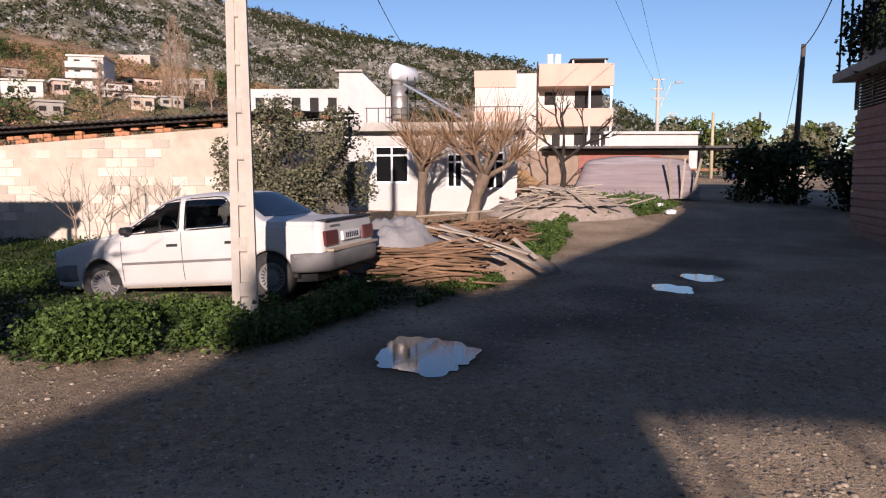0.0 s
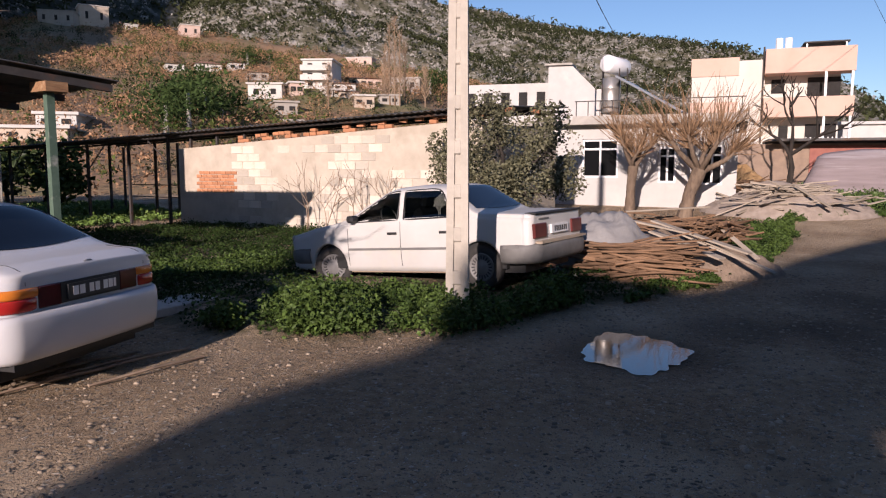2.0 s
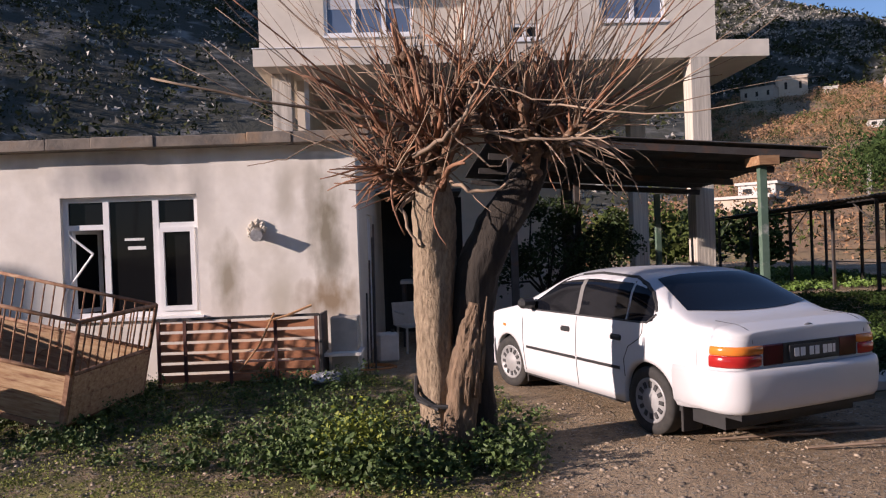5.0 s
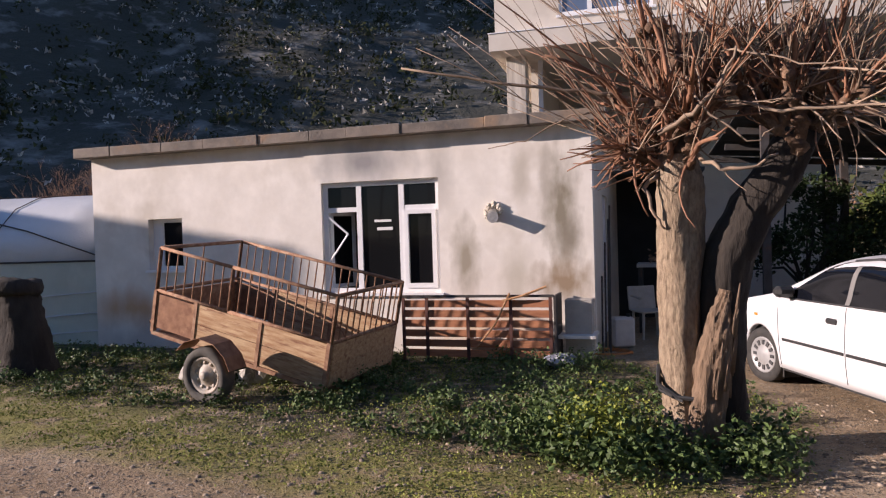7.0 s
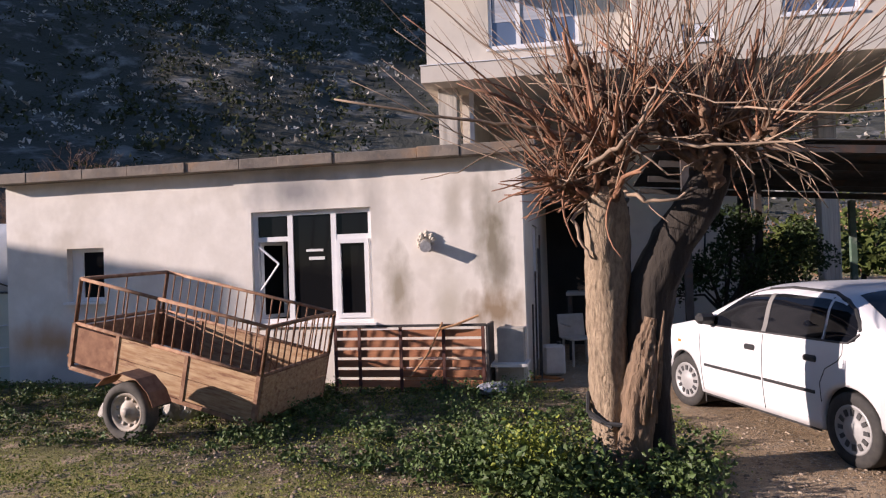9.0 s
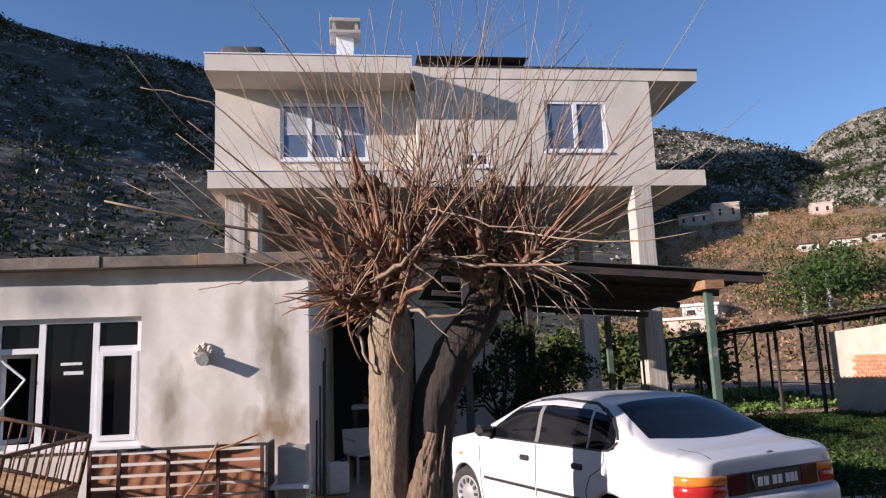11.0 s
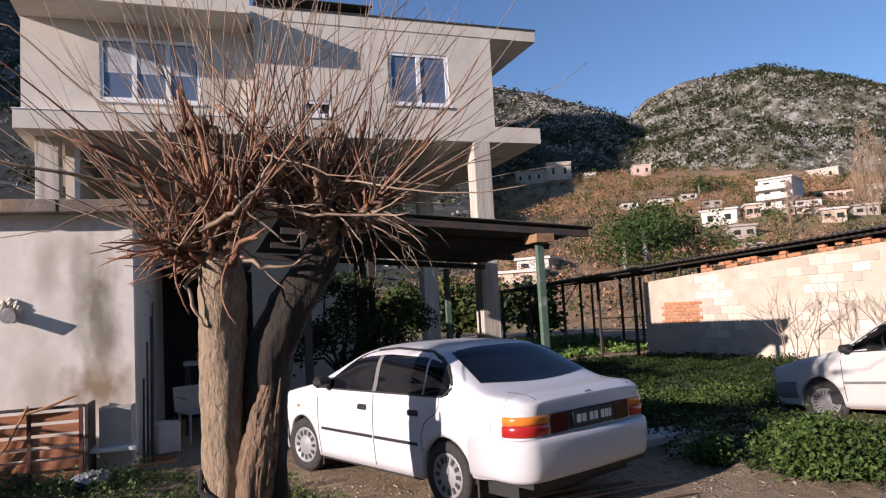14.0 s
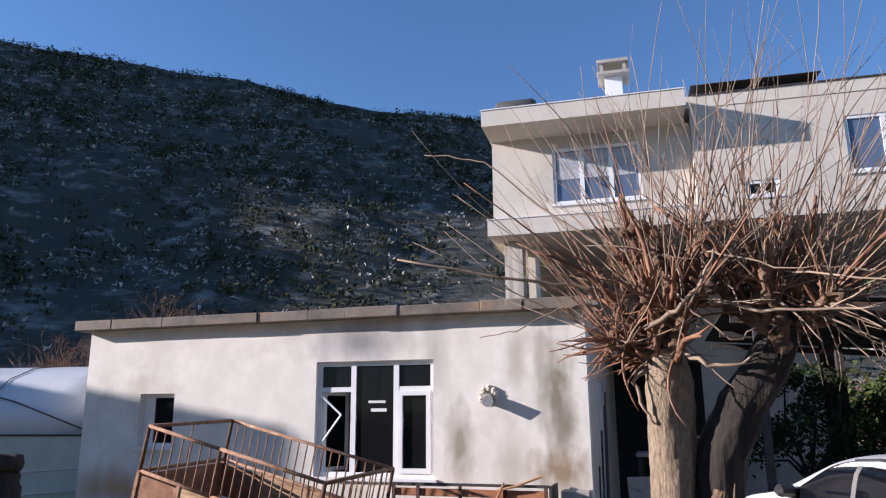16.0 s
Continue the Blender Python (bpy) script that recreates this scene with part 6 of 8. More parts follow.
ha, hb = inv @ Vector((-6.21, 5.05, .29)), inv @ Vector((-6.21, 6.95, .29))
part("axle", T([ha, hb], .03, 8), M_STEEL, trailer)
bm = bmesh.new()
for y in (.35, 1.0):
    box(bm, -TL * .75, y - .04, -.10, -.2, y + .04, -.02)
    tube(bm, [(ha.x, y, ha.z), (ha.x, y, -.05)], .035, 6)
part("chassis", bm, M_STEEL, trailer)
part("drawbar", T([(-TL * .95, .65, -.06), (-TL * 1.25, .66, -.16), (-TL * 1.3, .66, -.16)], .03, 6), M_RUST, trailer)


# ---------- weeds ----------
def weeds(name, poly, count, hmin, hmax, size, material, label, seed, keep=None, zoff=0.0):
    rng = random.Random(seed)
    xs, ys = [p[0] for p in poly], [p[1] for p in poly]
    pts, stems = [], []
    n = 0
    while n < count:
        x, y = rng.uniform(min(xs), max(xs)), rng.uniform(min(ys), max(ys))
        if not inside(x, y, poly) or (keep and not keep(x, y, rng)):
            continue
        c_ = noise.noise((x * 1.5, y * 1.5, seed)) + .5 * noise.noise((x * 4.1, y * 4.1, seed + 9))
        if rng.random() > smooth01((c_ + .45) / .5):
            continue
        n += 1
        h = rng.uniform(hmin, hmax) * (.45 + 1.3 * max(0, .4 + c_))
        z = ground_z(x, y) + zoff
        for _ in range(rng.randrange(6, 12)):
            k = rng.random()
            s = .03 + .10 * k
            pts.append((x + rng.gauss(0, s), y + rng.gauss(0, s), z + .02 + h * (.15 + .85 * rng.random())))
    v, f = leaves(rng, pts, size)
    tagged(raw(name, v, f, material), label, "weeds", kind="stuff")


def plants(name, poly, count, h0, h1, size, material, label, seed, keep=None, clump=1.3):
    """Leafy plants in drifts: each a small dome of leaves on the ground, thickest where the drift is."""
    rng = random.Random(seed)
    xs, ys = [p[0] for p in poly], [p[1] for p in poly]
    pts, n = [], 0
    while n < count:
        x, y = rng.uniform(min(xs), max(xs)), rng.uniform(min(ys), max(ys))
        if not inside(x, y, poly) or (keep and not keep(x, y, rng)):
            continue
        c_ = noise.noise((x * clump, y * clump, seed)) + .5 * noise.noise((x * 3.7, y * 3.7, seed + 9))
        if rng.random() > smooth01((c_ + .30) / .45):
            continue
        n += 1
        h = (h0 + (h1 - h0) * rng.random() ** 2) * (.7 + .9 * max(0, c_))
        z = ground_z(x, y)
        for _ in range(int(10 + 190 * h)):
            u, t = rng.uniform(0, math.tau), math.sqrt(rng.random())
            rr_ = h * .62 * t
            pts.append((x + rr_ * math.cos(u), y + rr_ * math.sin(u), z + .012 + h * rng.random() ** .6 * (1 - .55 * t * t)))
    v, f = leaves(rng, pts, size)
    tagged(raw(name, v, f, material), label, "weeds", kind="stuff")


def off_cars(x, y, rng):
    return not (abs((x - 5.85) * .95 + (y - 7.4) * .31) < .75 and abs((x - 5.85) * -.31 + (y - 7.4) * .95) < 1.9)


BAND = [(2.75, 7.0), (3.1, 6.3), (3.6, 5.75), (4.4, 5.5), (5.4, 5.3), (6.2, 5.25), (6.7, 5.3), (6.5, 5.9), (6.0, 6.15), (5.2, 6.7), (4.4, 7.4), (3.6, 7.6)]
plants("verge_weeds", BAND, 700, .14, .42, .050, M_MALLOW, "dense leafy green mallow weeds along the verge", 21, off_cars, 1.0)
plants("verge_weeds", [(4.2, 5.15), (5.4, 5.0), (5.6, 5.4), (4.7, 5.75)], 46, .30, .48, .052, M_MALLOW, "tall mallow weeds round the foot of the pole", 30)
# paler leaves planted where the strip of sun lies
plants("verge_weeds", [(2.9, 9.5), (5.0, 9.5), (5.5, 10.6), (4.3, 11.4), (3.0, 10.6)], 190, .12, .30, .046, M_MALLOW, "sunlit green weeds between the two cars", 31, off_cars)
plants("verge_grass", [(7.0, 5.0), (9.6, 4.95), (13.2, 5.9), (16.8, 7.1), (18.7, 8.1), (16.2, 7.9), (12.5, 6.8), (9.5, 5.7)], 620, .10, .30, .055, M_MALLOW, "sunlit green grass along the road before the log heap", 33)
plants("verge_grass", [(18.5, 8.3), (22.3, 6.5), (25.0, 6.5), (24.2, 7.2), (21.0, 8.0), (19.2, 8.8)], 300, .10, .28, .065, M_MALLOW, "sunlit green grass at the foot of the earth heap", 34)
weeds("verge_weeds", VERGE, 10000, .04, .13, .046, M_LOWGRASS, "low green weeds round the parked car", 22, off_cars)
FRONTB = [(-7.2, 4.3), (-5.6, 4.7), (-4.2, 4.7), (-3.1, 4.5), (-2.1, 4.35), (-1.4, 4.4), (-.85, 4.8), (-.75, 6.5), (-1.4, 7.4), (-3.3, 8.5), (-10.5, 7.0), (-12, 4.9)]
M_MOSS = mat("sunlit_turf", (0.24, 0.26, 0.06), (0.14, 0.17, 0.038), 2.0, 0.7, spec=0.15, island=0.35)
plants("yard_weeds", FRONTB, 620, .08, .30, .042, M_LEAF, "leafy green weeds round the tree and the trailer", 23)
weeds("yard_turf", YARD, 8000, .008, .028, .022, M_MOSS, "low yellow-green turf and moss in front of the house", 24)
NEARB = [(-3.5, 4.75), (-2.3, 4.45), (-1.4, 4.4), (-.85, 4.7), (-.75, 5.6), (-1.9, 5.4), (-3.1, 5.4)]
plants("yard_weeds", NEARB, 85, .22, .48, .050, M_LEAF, "taller leafy weeds at the foot of the tree", 25)
LIMEB = [(-2.25, 4.75), (-1.8, 4.7), (-1.75, 5.1), (-2.2, 5.15)]
weeds("lime_weed", LIMEB, 190, .3, .5, .038, M_LIME, "yellow-green weed in flower bud beside the trunk", 26)
weeds("verge_weeds", FARVERGE, 2600, .10, .28, .10, M_LEAF, "green weeds along the far verge", 27)

# ---------- loose stones ----------
rng = random.Random(31)
v, f = [], []
for _ in range(30000):
    x, y = rng.uniform(-6, 12), -.4 + 7.6 * rng.random() ** 1.35
    if any(math.hypot(x - px, y - py) < r * 1.25 for px, py, r, d in PUDDLES) or inside(x, y, VERGE):
        continue
    s = .0045 + .026 * rng.random() ** 4.2
    z = ground_z(x, y)
    k = len(v)
    ang, el = rng.uniform(0, 6.28), rng.uniform(.6, 1.0)
    ca, sa = math.cos(ang), math.sin(ang)
    for q_, h_ in ((1.0, -.2), (.72, .42)):
        for i in range(5):
            a = i * 1.2566 + rng.uniform(-.25, .25)
            dx, dy = math.cos(a) * s * q_, math.sin(a) * s * q_ * el
            v.append((x + dx * ca - dy * sa, y + dx * sa + dy * ca, z + s * h_ * rng.uniform(.8, 1.1)))
    f += [(k + i, k + (i + 1) % 5, k + 5 + (i + 1) % 5, k + 5 + i) for i in range(5)] + [(k + 5, k + 6, k + 7, k + 8, k + 9)]
tagged(raw("stones", v, f, mat("road_stone", (.34, .27, .195), (.23, .18, .13), 20, .95, island=.5), smooth=True), "loose small stones on the dirt road", "stones", kind="stuff")

# ---------- along the road ----------
def road(lat, dep, z=0.0, turn=0.0):
    """A place beside the road: lat metres to its right, dep metres along it."""
    return pose(0, 0, 0, 0, 0, -57) @ pose(lat, dep, z, 0, 0, turn)


def gz(lat, dep):
    p = road(lat, dep).translation
    return ground_z(p.x, p.y)


# the long neighbour house on the near side: unseen past its far end, shaped to shade the road
NB = [(-29.0, -13.8), (-24.4, -11.38), (-22.8, -10.5), (-21.35, -10.22), (-15.7, -10.2), (-5.1, -8.43), (11.0, -5.15), (17.54, -0.24), (21.9, 1.24)]


def eaves(x):
    """Height of the stepped, unseen wall top of the neighbour house along x, fitted to its shadow."""
    steps = [(-16, 8.6), (-11.4, 8.62), (-7.9, 8.43), (-3.8, 8.03), (2.5, 7.86), (4.0, 8.4), (11.1, 8.4)]
    for (xa, za), (xb, zb) in zip(steps, steps[1:]):
        if x <= xb:
            return za + (zb - za) * (x - xa) / (xb - xa)
    return 8.4


M_PINK = mat("pink_block", (.42, .26, .20), (.34, .21, .165), 5, .92, bump=.006, vary=.12)
M_SHUT = mat("louvre_metal", (.16, .15, .14), (.11, .10, .095), 4, .6)
neigh = thing("house", pose(0, 0, 0), "long pink block house with louvres and a balcony beside the road", "house")
for k, ((xa, ya), (xb, yb)) in enumerate(zip(NB, NB[1:])):
    d = Vector((xb - xa, yb - ya))
    L = d.length
    m = Matrix.Translation((xa, ya, 0)) @ Matrix.Rotation(math.atan2(d.y, d.x), 4, 'Z')
    if k == 7:
        part("wall", B(0, -.10, -.2, L, 0, 3.3, m=m), M_PINK, neigh)
        # near-black sheet added behind the louvres to stop the sun
        part("louvre_back", B(0, -.10, 3.3, L, -.06, 4.05, m=m), M_DARK, neigh)
        part("wall", B(0, -.10, 4.05, L, 0, 8.7, m=m), M_RENDER, neigh)
        em = m @ Matrix.Translation((L, 0, 0))
    elif k in (4, 5):
        # unseen gap added in the wall: sun passes below its sloping edge
        n = 24
        for i in range(n):
            s0, s1 = L * i / n, L * (i + 1) / n
            x = xa + d.x * (i + .5) / n
            roof = eaves(x)
            if -13.8 < x < -4.0:
                lint = 5.22 + (-9.3 - x) * .29
                part("wall", B(s0, -.10, lint, s1, 0, roof, m=m), M_RENDER, neigh)
                part("wall", B(s0, -.10, -.2, s1, 0, 1.2, m=m), M_RENDER, neigh)
            else:
                part("wall", B(s0, -.10, -.2, s1, 0, roof, m=m), M_RENDER, neigh)
    else:
        part("wall", B(0, -.10, -.2, L, 0, 8.7, m=m), M_RENDER, neigh)
# unseen block added on the roof to lengthen the shadow
part("stair_head", B(-20.9, -11.9, 8.6, -19.1, -10.25, 9.75), M_RENDER, neigh, "unseen roof block added to shade the weeds by the pole")
# far end of that house: ribs of block courses, a louvre band, a jutting slab and a balcony rail
for k in range(16):
    part("block_course", B(-4.4, .0, .0 + k * .2, .03, .035, .165 + k * .2, .008, em), M_PINK, neigh)
for k in range(9):
    part("louvre", B(-4.4, -.04, 3.32 + k * .08, 0, .06, 3.35 + k * .08, m=em), M_SHUT, neigh)
for s in (0, -1.4, -2.8, -4.2):
    part("louvre_post", B(s - .03, -.02, 3.3, s + .03, .075, 4.05, m=em), M_SHUT, neigh)
part("slab", B(-8, -.6, 4.05, .35, .55, 4.28, m=em), M_CONC, neigh, "jutting concrete slab")
part("end_wall", B(-.10, -8, -.2, 0.0, -.1, 8.7, m=em), M_RENDER, neigh)
for k in range(5):
    part("rail_post", T([em @ Vector((.15 - k * .9, .45, 4.28)), em @ Vector((.15 - k * .9, .45, 6.6))], .03, 5), M_STEEL, neigh)
for zz in (4.9, 5.5, 6.6):
    part("rail", T([em @ Vector((.15, .45, zz)), em @ Vector((-4, .45, zz))], .022, 5), M_STEEL, neigh)
rng = random.Random(8)
v, f = leaves(rng, [em @ Vector((rng.uniform(-3.5, .0), rng.gauss(.35, .12), rng.gauss(5.1, .4))) for i in range(700)], .16)
tagged(raw("balcony_plants", v, f, M_CITRUS), "dark trailing plants on the balcony rail", "plants", kind="stuff")
# unseen bars, added only to stripe the patch of sun
sun_bars = thing("railing", pose(0, 0, 0), "unseen bars added to stripe the patch of sun", "railing")
for i in range(7):
    x = (-13.2, -10.6, -9.5, -8.9, -7.6, -6.4, -5.2)[i]
    part("bar", T([(x, -10.2 + (x + 15.7) * .167 + .2, 1.2), (x + .5, -10.2 + (x + 15.7) * .167 + .25, 6.3)], .035, 5), M_STEEL, sun_bars)
# unseen thin wall added farther off; its corner shades the low end of the white wall
tall = thing("house", pose(-25.0, 0, 0), "unseen slant-topped wall added to shade the white house", "house")
bm = bmesh.new()
vs = [bm.verts.new(p) for p in ((0, -2.75, -.2), (0, 7, -.2), (-.3, 7, -.2), (-.3, -2.75, -.2), (0, -2.75, 7.7), (0, 7, 3.3), (-.3, 7, 3.3), (-.3, -2.75, 7.7))]
for q in ((0, 1, 5, 4), (1, 2, 6, 5), (2, 3, 7, 6), (3, 0, 4, 7), (4, 5, 6, 7), (3, 2, 1, 0)):
    bm.faces.new([vs[i] for i in q])
part("wall", bm, M_RENDER, tall)


# ---------- trees and shrubs ----------
def leafy_tree(name, m, label, trunk_h, r, crown, count, size, material, bark, seed, limbs=6, squash=.8):
    """crown: blobs (x, y, z, radius) filled with leaves; limbs run into them."""
    rng = random.Random(seed)
    ob = thing(name, m, label, "tree")
    bm = bmesh.new()
    top = Vector((rng.uniform(-.1, .1), rng.uniform(-.1, .1), trunk_h))
    trunk(bm, [(0, 0, -.15), (rng.uniform(-.05, .05), 0, trunk_h * .5), top], [r * 1.25, r, r * .8], 12, r * .15, seed)
    for cx, cy, cz, cr in crown:
        c = Vector((cx, cy, cz))
        mid_ = top.lerp(c, .5) + Vector((rng.gauss(0, .1), rng.gauss(0, .1), rng.gauss(0, .1)))
        tube(bm, [top - Vector((0, 0, .1)), mid_, c], [r * .5, r * .32, r * .14], 6)
    part("trunk", bm, bark, ob, smooth=True)
    pts = []
    tot = sum(c[3] ** 2 for c in crown)
    for cx, cy, cz, cr in crown:
        for _ in range(int(count * cr * cr / tot)):
            d = Vector((rng.gauss(0, 1), rng.gauss(0, 1), rng.gauss(0, 1))).normalized() * cr * (rng.random() ** .45)
            p = Vector((cx + d.x, cy + d.y, cz + d.z * squash))
            if noise.noise((p.x * 1.9 + seed, p.y * 1.9, p.z * 1.9)) > -.22:
                pts.append(p)
    v, f = leaves(rng, pts, size)
    raw("crown", v, f, material, ob)
    return ob


def blobs(rng, n, sx, sy, z0, z1, r0, r1):
    return [(rng.uniform(-sx, sx), rng.uniform(-sy, sy), rng.uniform(z0, z1), rng.uniform(r0, r1)) for _ in range(n)]


rng = random.Random(41)
# olive between the old car and the white house
leafy_tree("olive_tree", road(-3.0, 14.4, gz(-3, 14.4)), "grey-green olive tree beside the white house", 1.0, .13,
           [(-.9, 0, 1.5, .75), (.5, 0, 1.6, .85), (-.2, .2, 2.2, .85), (1.0, 0, 2.0, .65), (.2, -.3, 1.2, .8), (1.2, .1, 1.3, .55), (-.3, 0, 2.75, .5), (.9, .2, 2.6, .45), (-1.2, .1, 2.0, .5)], 16000, .072, M_OLIVE, M_DARKBARK, 3)
# citrus under the canopy
leafy_tree("citrus_tree", pose(-1.0, 13.2, 0), "dark glossy citrus tree at the edge of the carport", .7, .07,
           [(0, 0, 1.5, .7), (-.6, 0, 1.3, .5), (.6, .1, 1.4, .6), (.1, 0, 2.05, .6), (.55, 0, 2.0, .4), (-.3, .1, 2.3, .35), (.9, .1, 1.1, .45), (1.3, .2, 1.5, .5), (1.1, .1, 1.9, .45), (-.9, 0, .9, .4), (.3, 0, .8, .5)], 9500, .078, M_CITRUS, M_DARKBARK, 4)


M_POLLARD = mat("brown_bark", (.20, .145, .10), (.12, .085, .06), 14, .95, bump=.03, bscale=20, stretch=(1, 1, .3), c3=(.27, .20, .14), s3=2.0)


def pollard(m, seed, h, r, crown_r, n, lean, label):
    """An old pollard: a leaning bole, a few crooked limbs and thin shoots rising from them."""
    rng = random.Random(seed)
    ob = thing("pollard_tree", m, label, "tree", "pollards by the white house")
    bm = bmesh.new()
    top = Vector((lean, 0, h))
    trunk(bm, [(0, 0, -.1), (lean * .4, 0, h * .5), top], [r * 1.25, r, r * 1.15], 14, r * .2, seed)
    arms = []
    for k in range(6):
        a = k * 1.05 + rng.uniform(-.3, .3)
        e = top + Vector((math.cos(a) * crown_r * rng.uniform(.25, .55), math.sin(a) * crown_r * .4, crown_r * rng.uniform(.25, .75)))
        mid_ = top.lerp(e, .5) + Vector((rng.gauss(0, .08), rng.gauss(0, .08), -.05))
        arms.append((mid_, e))
        tube(bm, [top - Vector((0, 0, .1)), mid_, e], [r * .55, r * .4, r * .28], 7)
    part("trunk", bm, M_POLLARD, ob, smooth=True)
    bm = bmesh.new()
    for _ in range(n):
        mid_, e = rng.choice(arms)
        p0 = mid_.lerp(e, rng.uniform(.2, 1.05))
        d = Vector((rng.gauss(0, .5) + (p0.x - top.x) * .7, rng.gauss(0, .45), abs(rng.gauss(.8, .35)))).normalized()
        L = crown_r * rng.uniform(.3, 1.0)
        p1 = p0 + d * L * .5 + Vector((rng.gauss(0, .06), rng.gauss(0, .06), .02))
        tube(bm, [p0, p1, p1 + (d + Vector((rng.gauss(0, .3), rng.gauss(0, .3), .25))).normalized() * L * .5], [.014, .010, .004], 4, caps=False)
    part("crown", bm, mat("ochre_twig", (.27, .165, .09), (.18, .11, .06), 6, .85, island=.35) if "ochre_twig" not in bpy.data.materials else bpy.data.materials["ochre_twig"], ob, "short bare ochre shoots")
    return ob


pollard(road(-.66, 20.6, gz(-.66, 20.6)), 1, 1.45, .12, 1.15, 300, .08, "pollarded tree with ochre shoots in front of the white house")
pollard(road(.80, 20.8, gz(.8, 20.8)), 2, 1.35, .17, 1.9, 420, .38, "leaning pollarded tree with ochre shoots in front of the white house")

# the bare tree in front of the flats
ob = thing("bare_tree", road(5.6, 34, gz(5.6, 34)), "bare winter tree in front of the flats", "tree")
bm = bmesh.new()


def grow(p, d, L, r, depth, rng):
    pts = [p]
    for _ in range(3):
        d = (d + Vector((rng.gauss(0, .16), rng.gauss(0, .16), rng.gauss(.05, .1)))).normalized()
        p = p + d * L / 3
        pts.append(p)
    tube(bm, pts, [r, r * .9, r * .78, r * .62], 5, caps=False)
    if depth:
        for _ in range(3):
            e = (d + Vector((rng.gauss(0, .55), rng.gauss(0, .55), rng.gauss(.1, .35)))).normalized()
            grow(p, e, L * rng.uniform(.6, .85), r * .6, depth - 1, rng)


grow(Vector((0, 0, -.1)), Vector((0, 0, 1)), 1.6, .15, 4, random.Random(6))
part("trunk", bm, M_DARKBARK, ob, smooth=True)

# ---------- the white house with the water tank ----------
M_WH = mat("bright_whitewash", (.54, .525, .495), (.47, .455, .43), 1.0, .9, bump=.003, c3=(.60, .57, .52), s3=.6, t3=.62)
hz = .55
wh = thing("house", road(0, 23.0, 0, -6), "low whitewashed house with a flat roof and roof railing", "house")
WHW = [(-2.25, 1.35, -1.12, 2.55), (.1, 1.2, .62, 2.3), (1.35, 1.15, 1.95, 2.35)]
bm = bmesh.new()
wall_with_holes(bm, -5.2, 2.35, hz - .4, 3.0, 0, .22, WHW)
part("wall", bm, M_WH, wh)
for q in ((2.13, .22, hz - .4, 2.35, 7, 3.0), (-5.2, .22, hz - .4, -4.98, 7, 3.0), (-4.98, 6.8, hz - .4, 2.13, 7, 3.0)):
    part("wall", B(*q), M_WH, wh)
part("roof", B(-5.4, -.45, 3.0, 2.6, 7.2, 3.16), M_CONC, wh, "flat concrete roof")
part("parapet", B(-2.5, -.42, 3.162, 2.58, -.30, 3.26), M_CONC, wh)
# the room's shade, painted as a near-black sheet
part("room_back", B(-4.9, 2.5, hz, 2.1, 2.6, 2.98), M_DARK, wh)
for x0, z0, x1, z1 in WHW:
    w = tagged(new("window"), "white window with dark panes")
    w.parent = wh
    bm = bmesh.new()
    t = .06
    mids = [x0, (x0 + x1) / 2 - t / 2, x1 - t]
    for x in mids:
        box(bm, x, .04, z0, x + t, .12, z1)
    for z in (z0, z0 + (z1 - z0) * .72, z1 - t):
        box(bm, x0 + .002, .045, z, x1 - .002, .115, z + t)
    part("window_frame", bm, M_FRAME, w)
    part("pane", B(x0 + t, .078, z0 + t, x1 - t, .084, z1 - t), M_GLASS, w, "dark glass pane")
for k in range(14):
    x = -2.4 + k * .37
    part("rail_post", B(x - .013, -.373, 3.262, x + .013, -.347, 3.70), M_STEEL, wh)
part("rail", B(-2.45, -.38, 3.702, 2.5, -.34, 3.73), M_STEEL, wh)
tank = thing("water_heater", road(-1.42, 23.6, 3.16), "roof water heater with steel tank, white drum and solar panel", "water heater")
bm = bmesh.new()
lathe(bm, [(.04, .25), (.29, .25), (.30, .28), (.30, .60), (.31, .62), (.30, .64), (.30, .98), (.31, 1.0), (.30, 1.02), (.29, 1.32), (.05, 1.36)], 24)
part("tank", bm, mat("galvanised", (.48, .46, .43), (.40, .38, .35), 4, .4, metal=.7), tank, "galvanised upright tank", True)
bm = bmesh.new()
lathe(bm, [(.02, -.5), (.24, -.5), (.27, -.46), (.27, .46), (.24, .5), (.02, .5)], 24, pose(.12, .1, 1.72, 86, 0, -32))
part("drum", bm, M_FRAME, tank, "white hot-water drum", True)
for sx in (-.26, .26, .5):
    for sy in (-.2, .26):
        part("stand_leg", T([(sx, sy, 0), (sx, sy, 1.6)], .018, 5), M_STEEL, tank)
part("solar_panel", B(-.5, -1.15, -.03, .5, 1.15, .03, m=pose(1.25, -.55, .72, 0, 30, -12) @ pose(0, 0, 0, 0, 0, 90)), mat("panel_glass", (.25, .27, .30), (.2, .22, .25), 6, .15), tank, "tilted solar panel")
part("chimney_stub", B(-1.02, -.2, 0, -.55, .25, 1.0), M_WH, wh, m=pose(-.9, .6, 3.16))

# behind it: a long white house and a gabled one
lw = thing("house", road(-8.6, 42, gz(-4, 30)), "long white house with small windows behind the trees", "house")
part("wall", B(-2.8, 0, -.5, 2.9, 6, 5.8), M_WH, lw)
for k in range(5):
    part("window", B(-2.3 + k * 1.05, -.04, 4.5, -1.8 + k * 1.05, .1, 5.3), M_DARK, lw)
gh2 = thing("house", road(-4.7, 41, gz(-4, 30)), "white gabled house behind the olive tree", "house")
bm = bmesh.new()
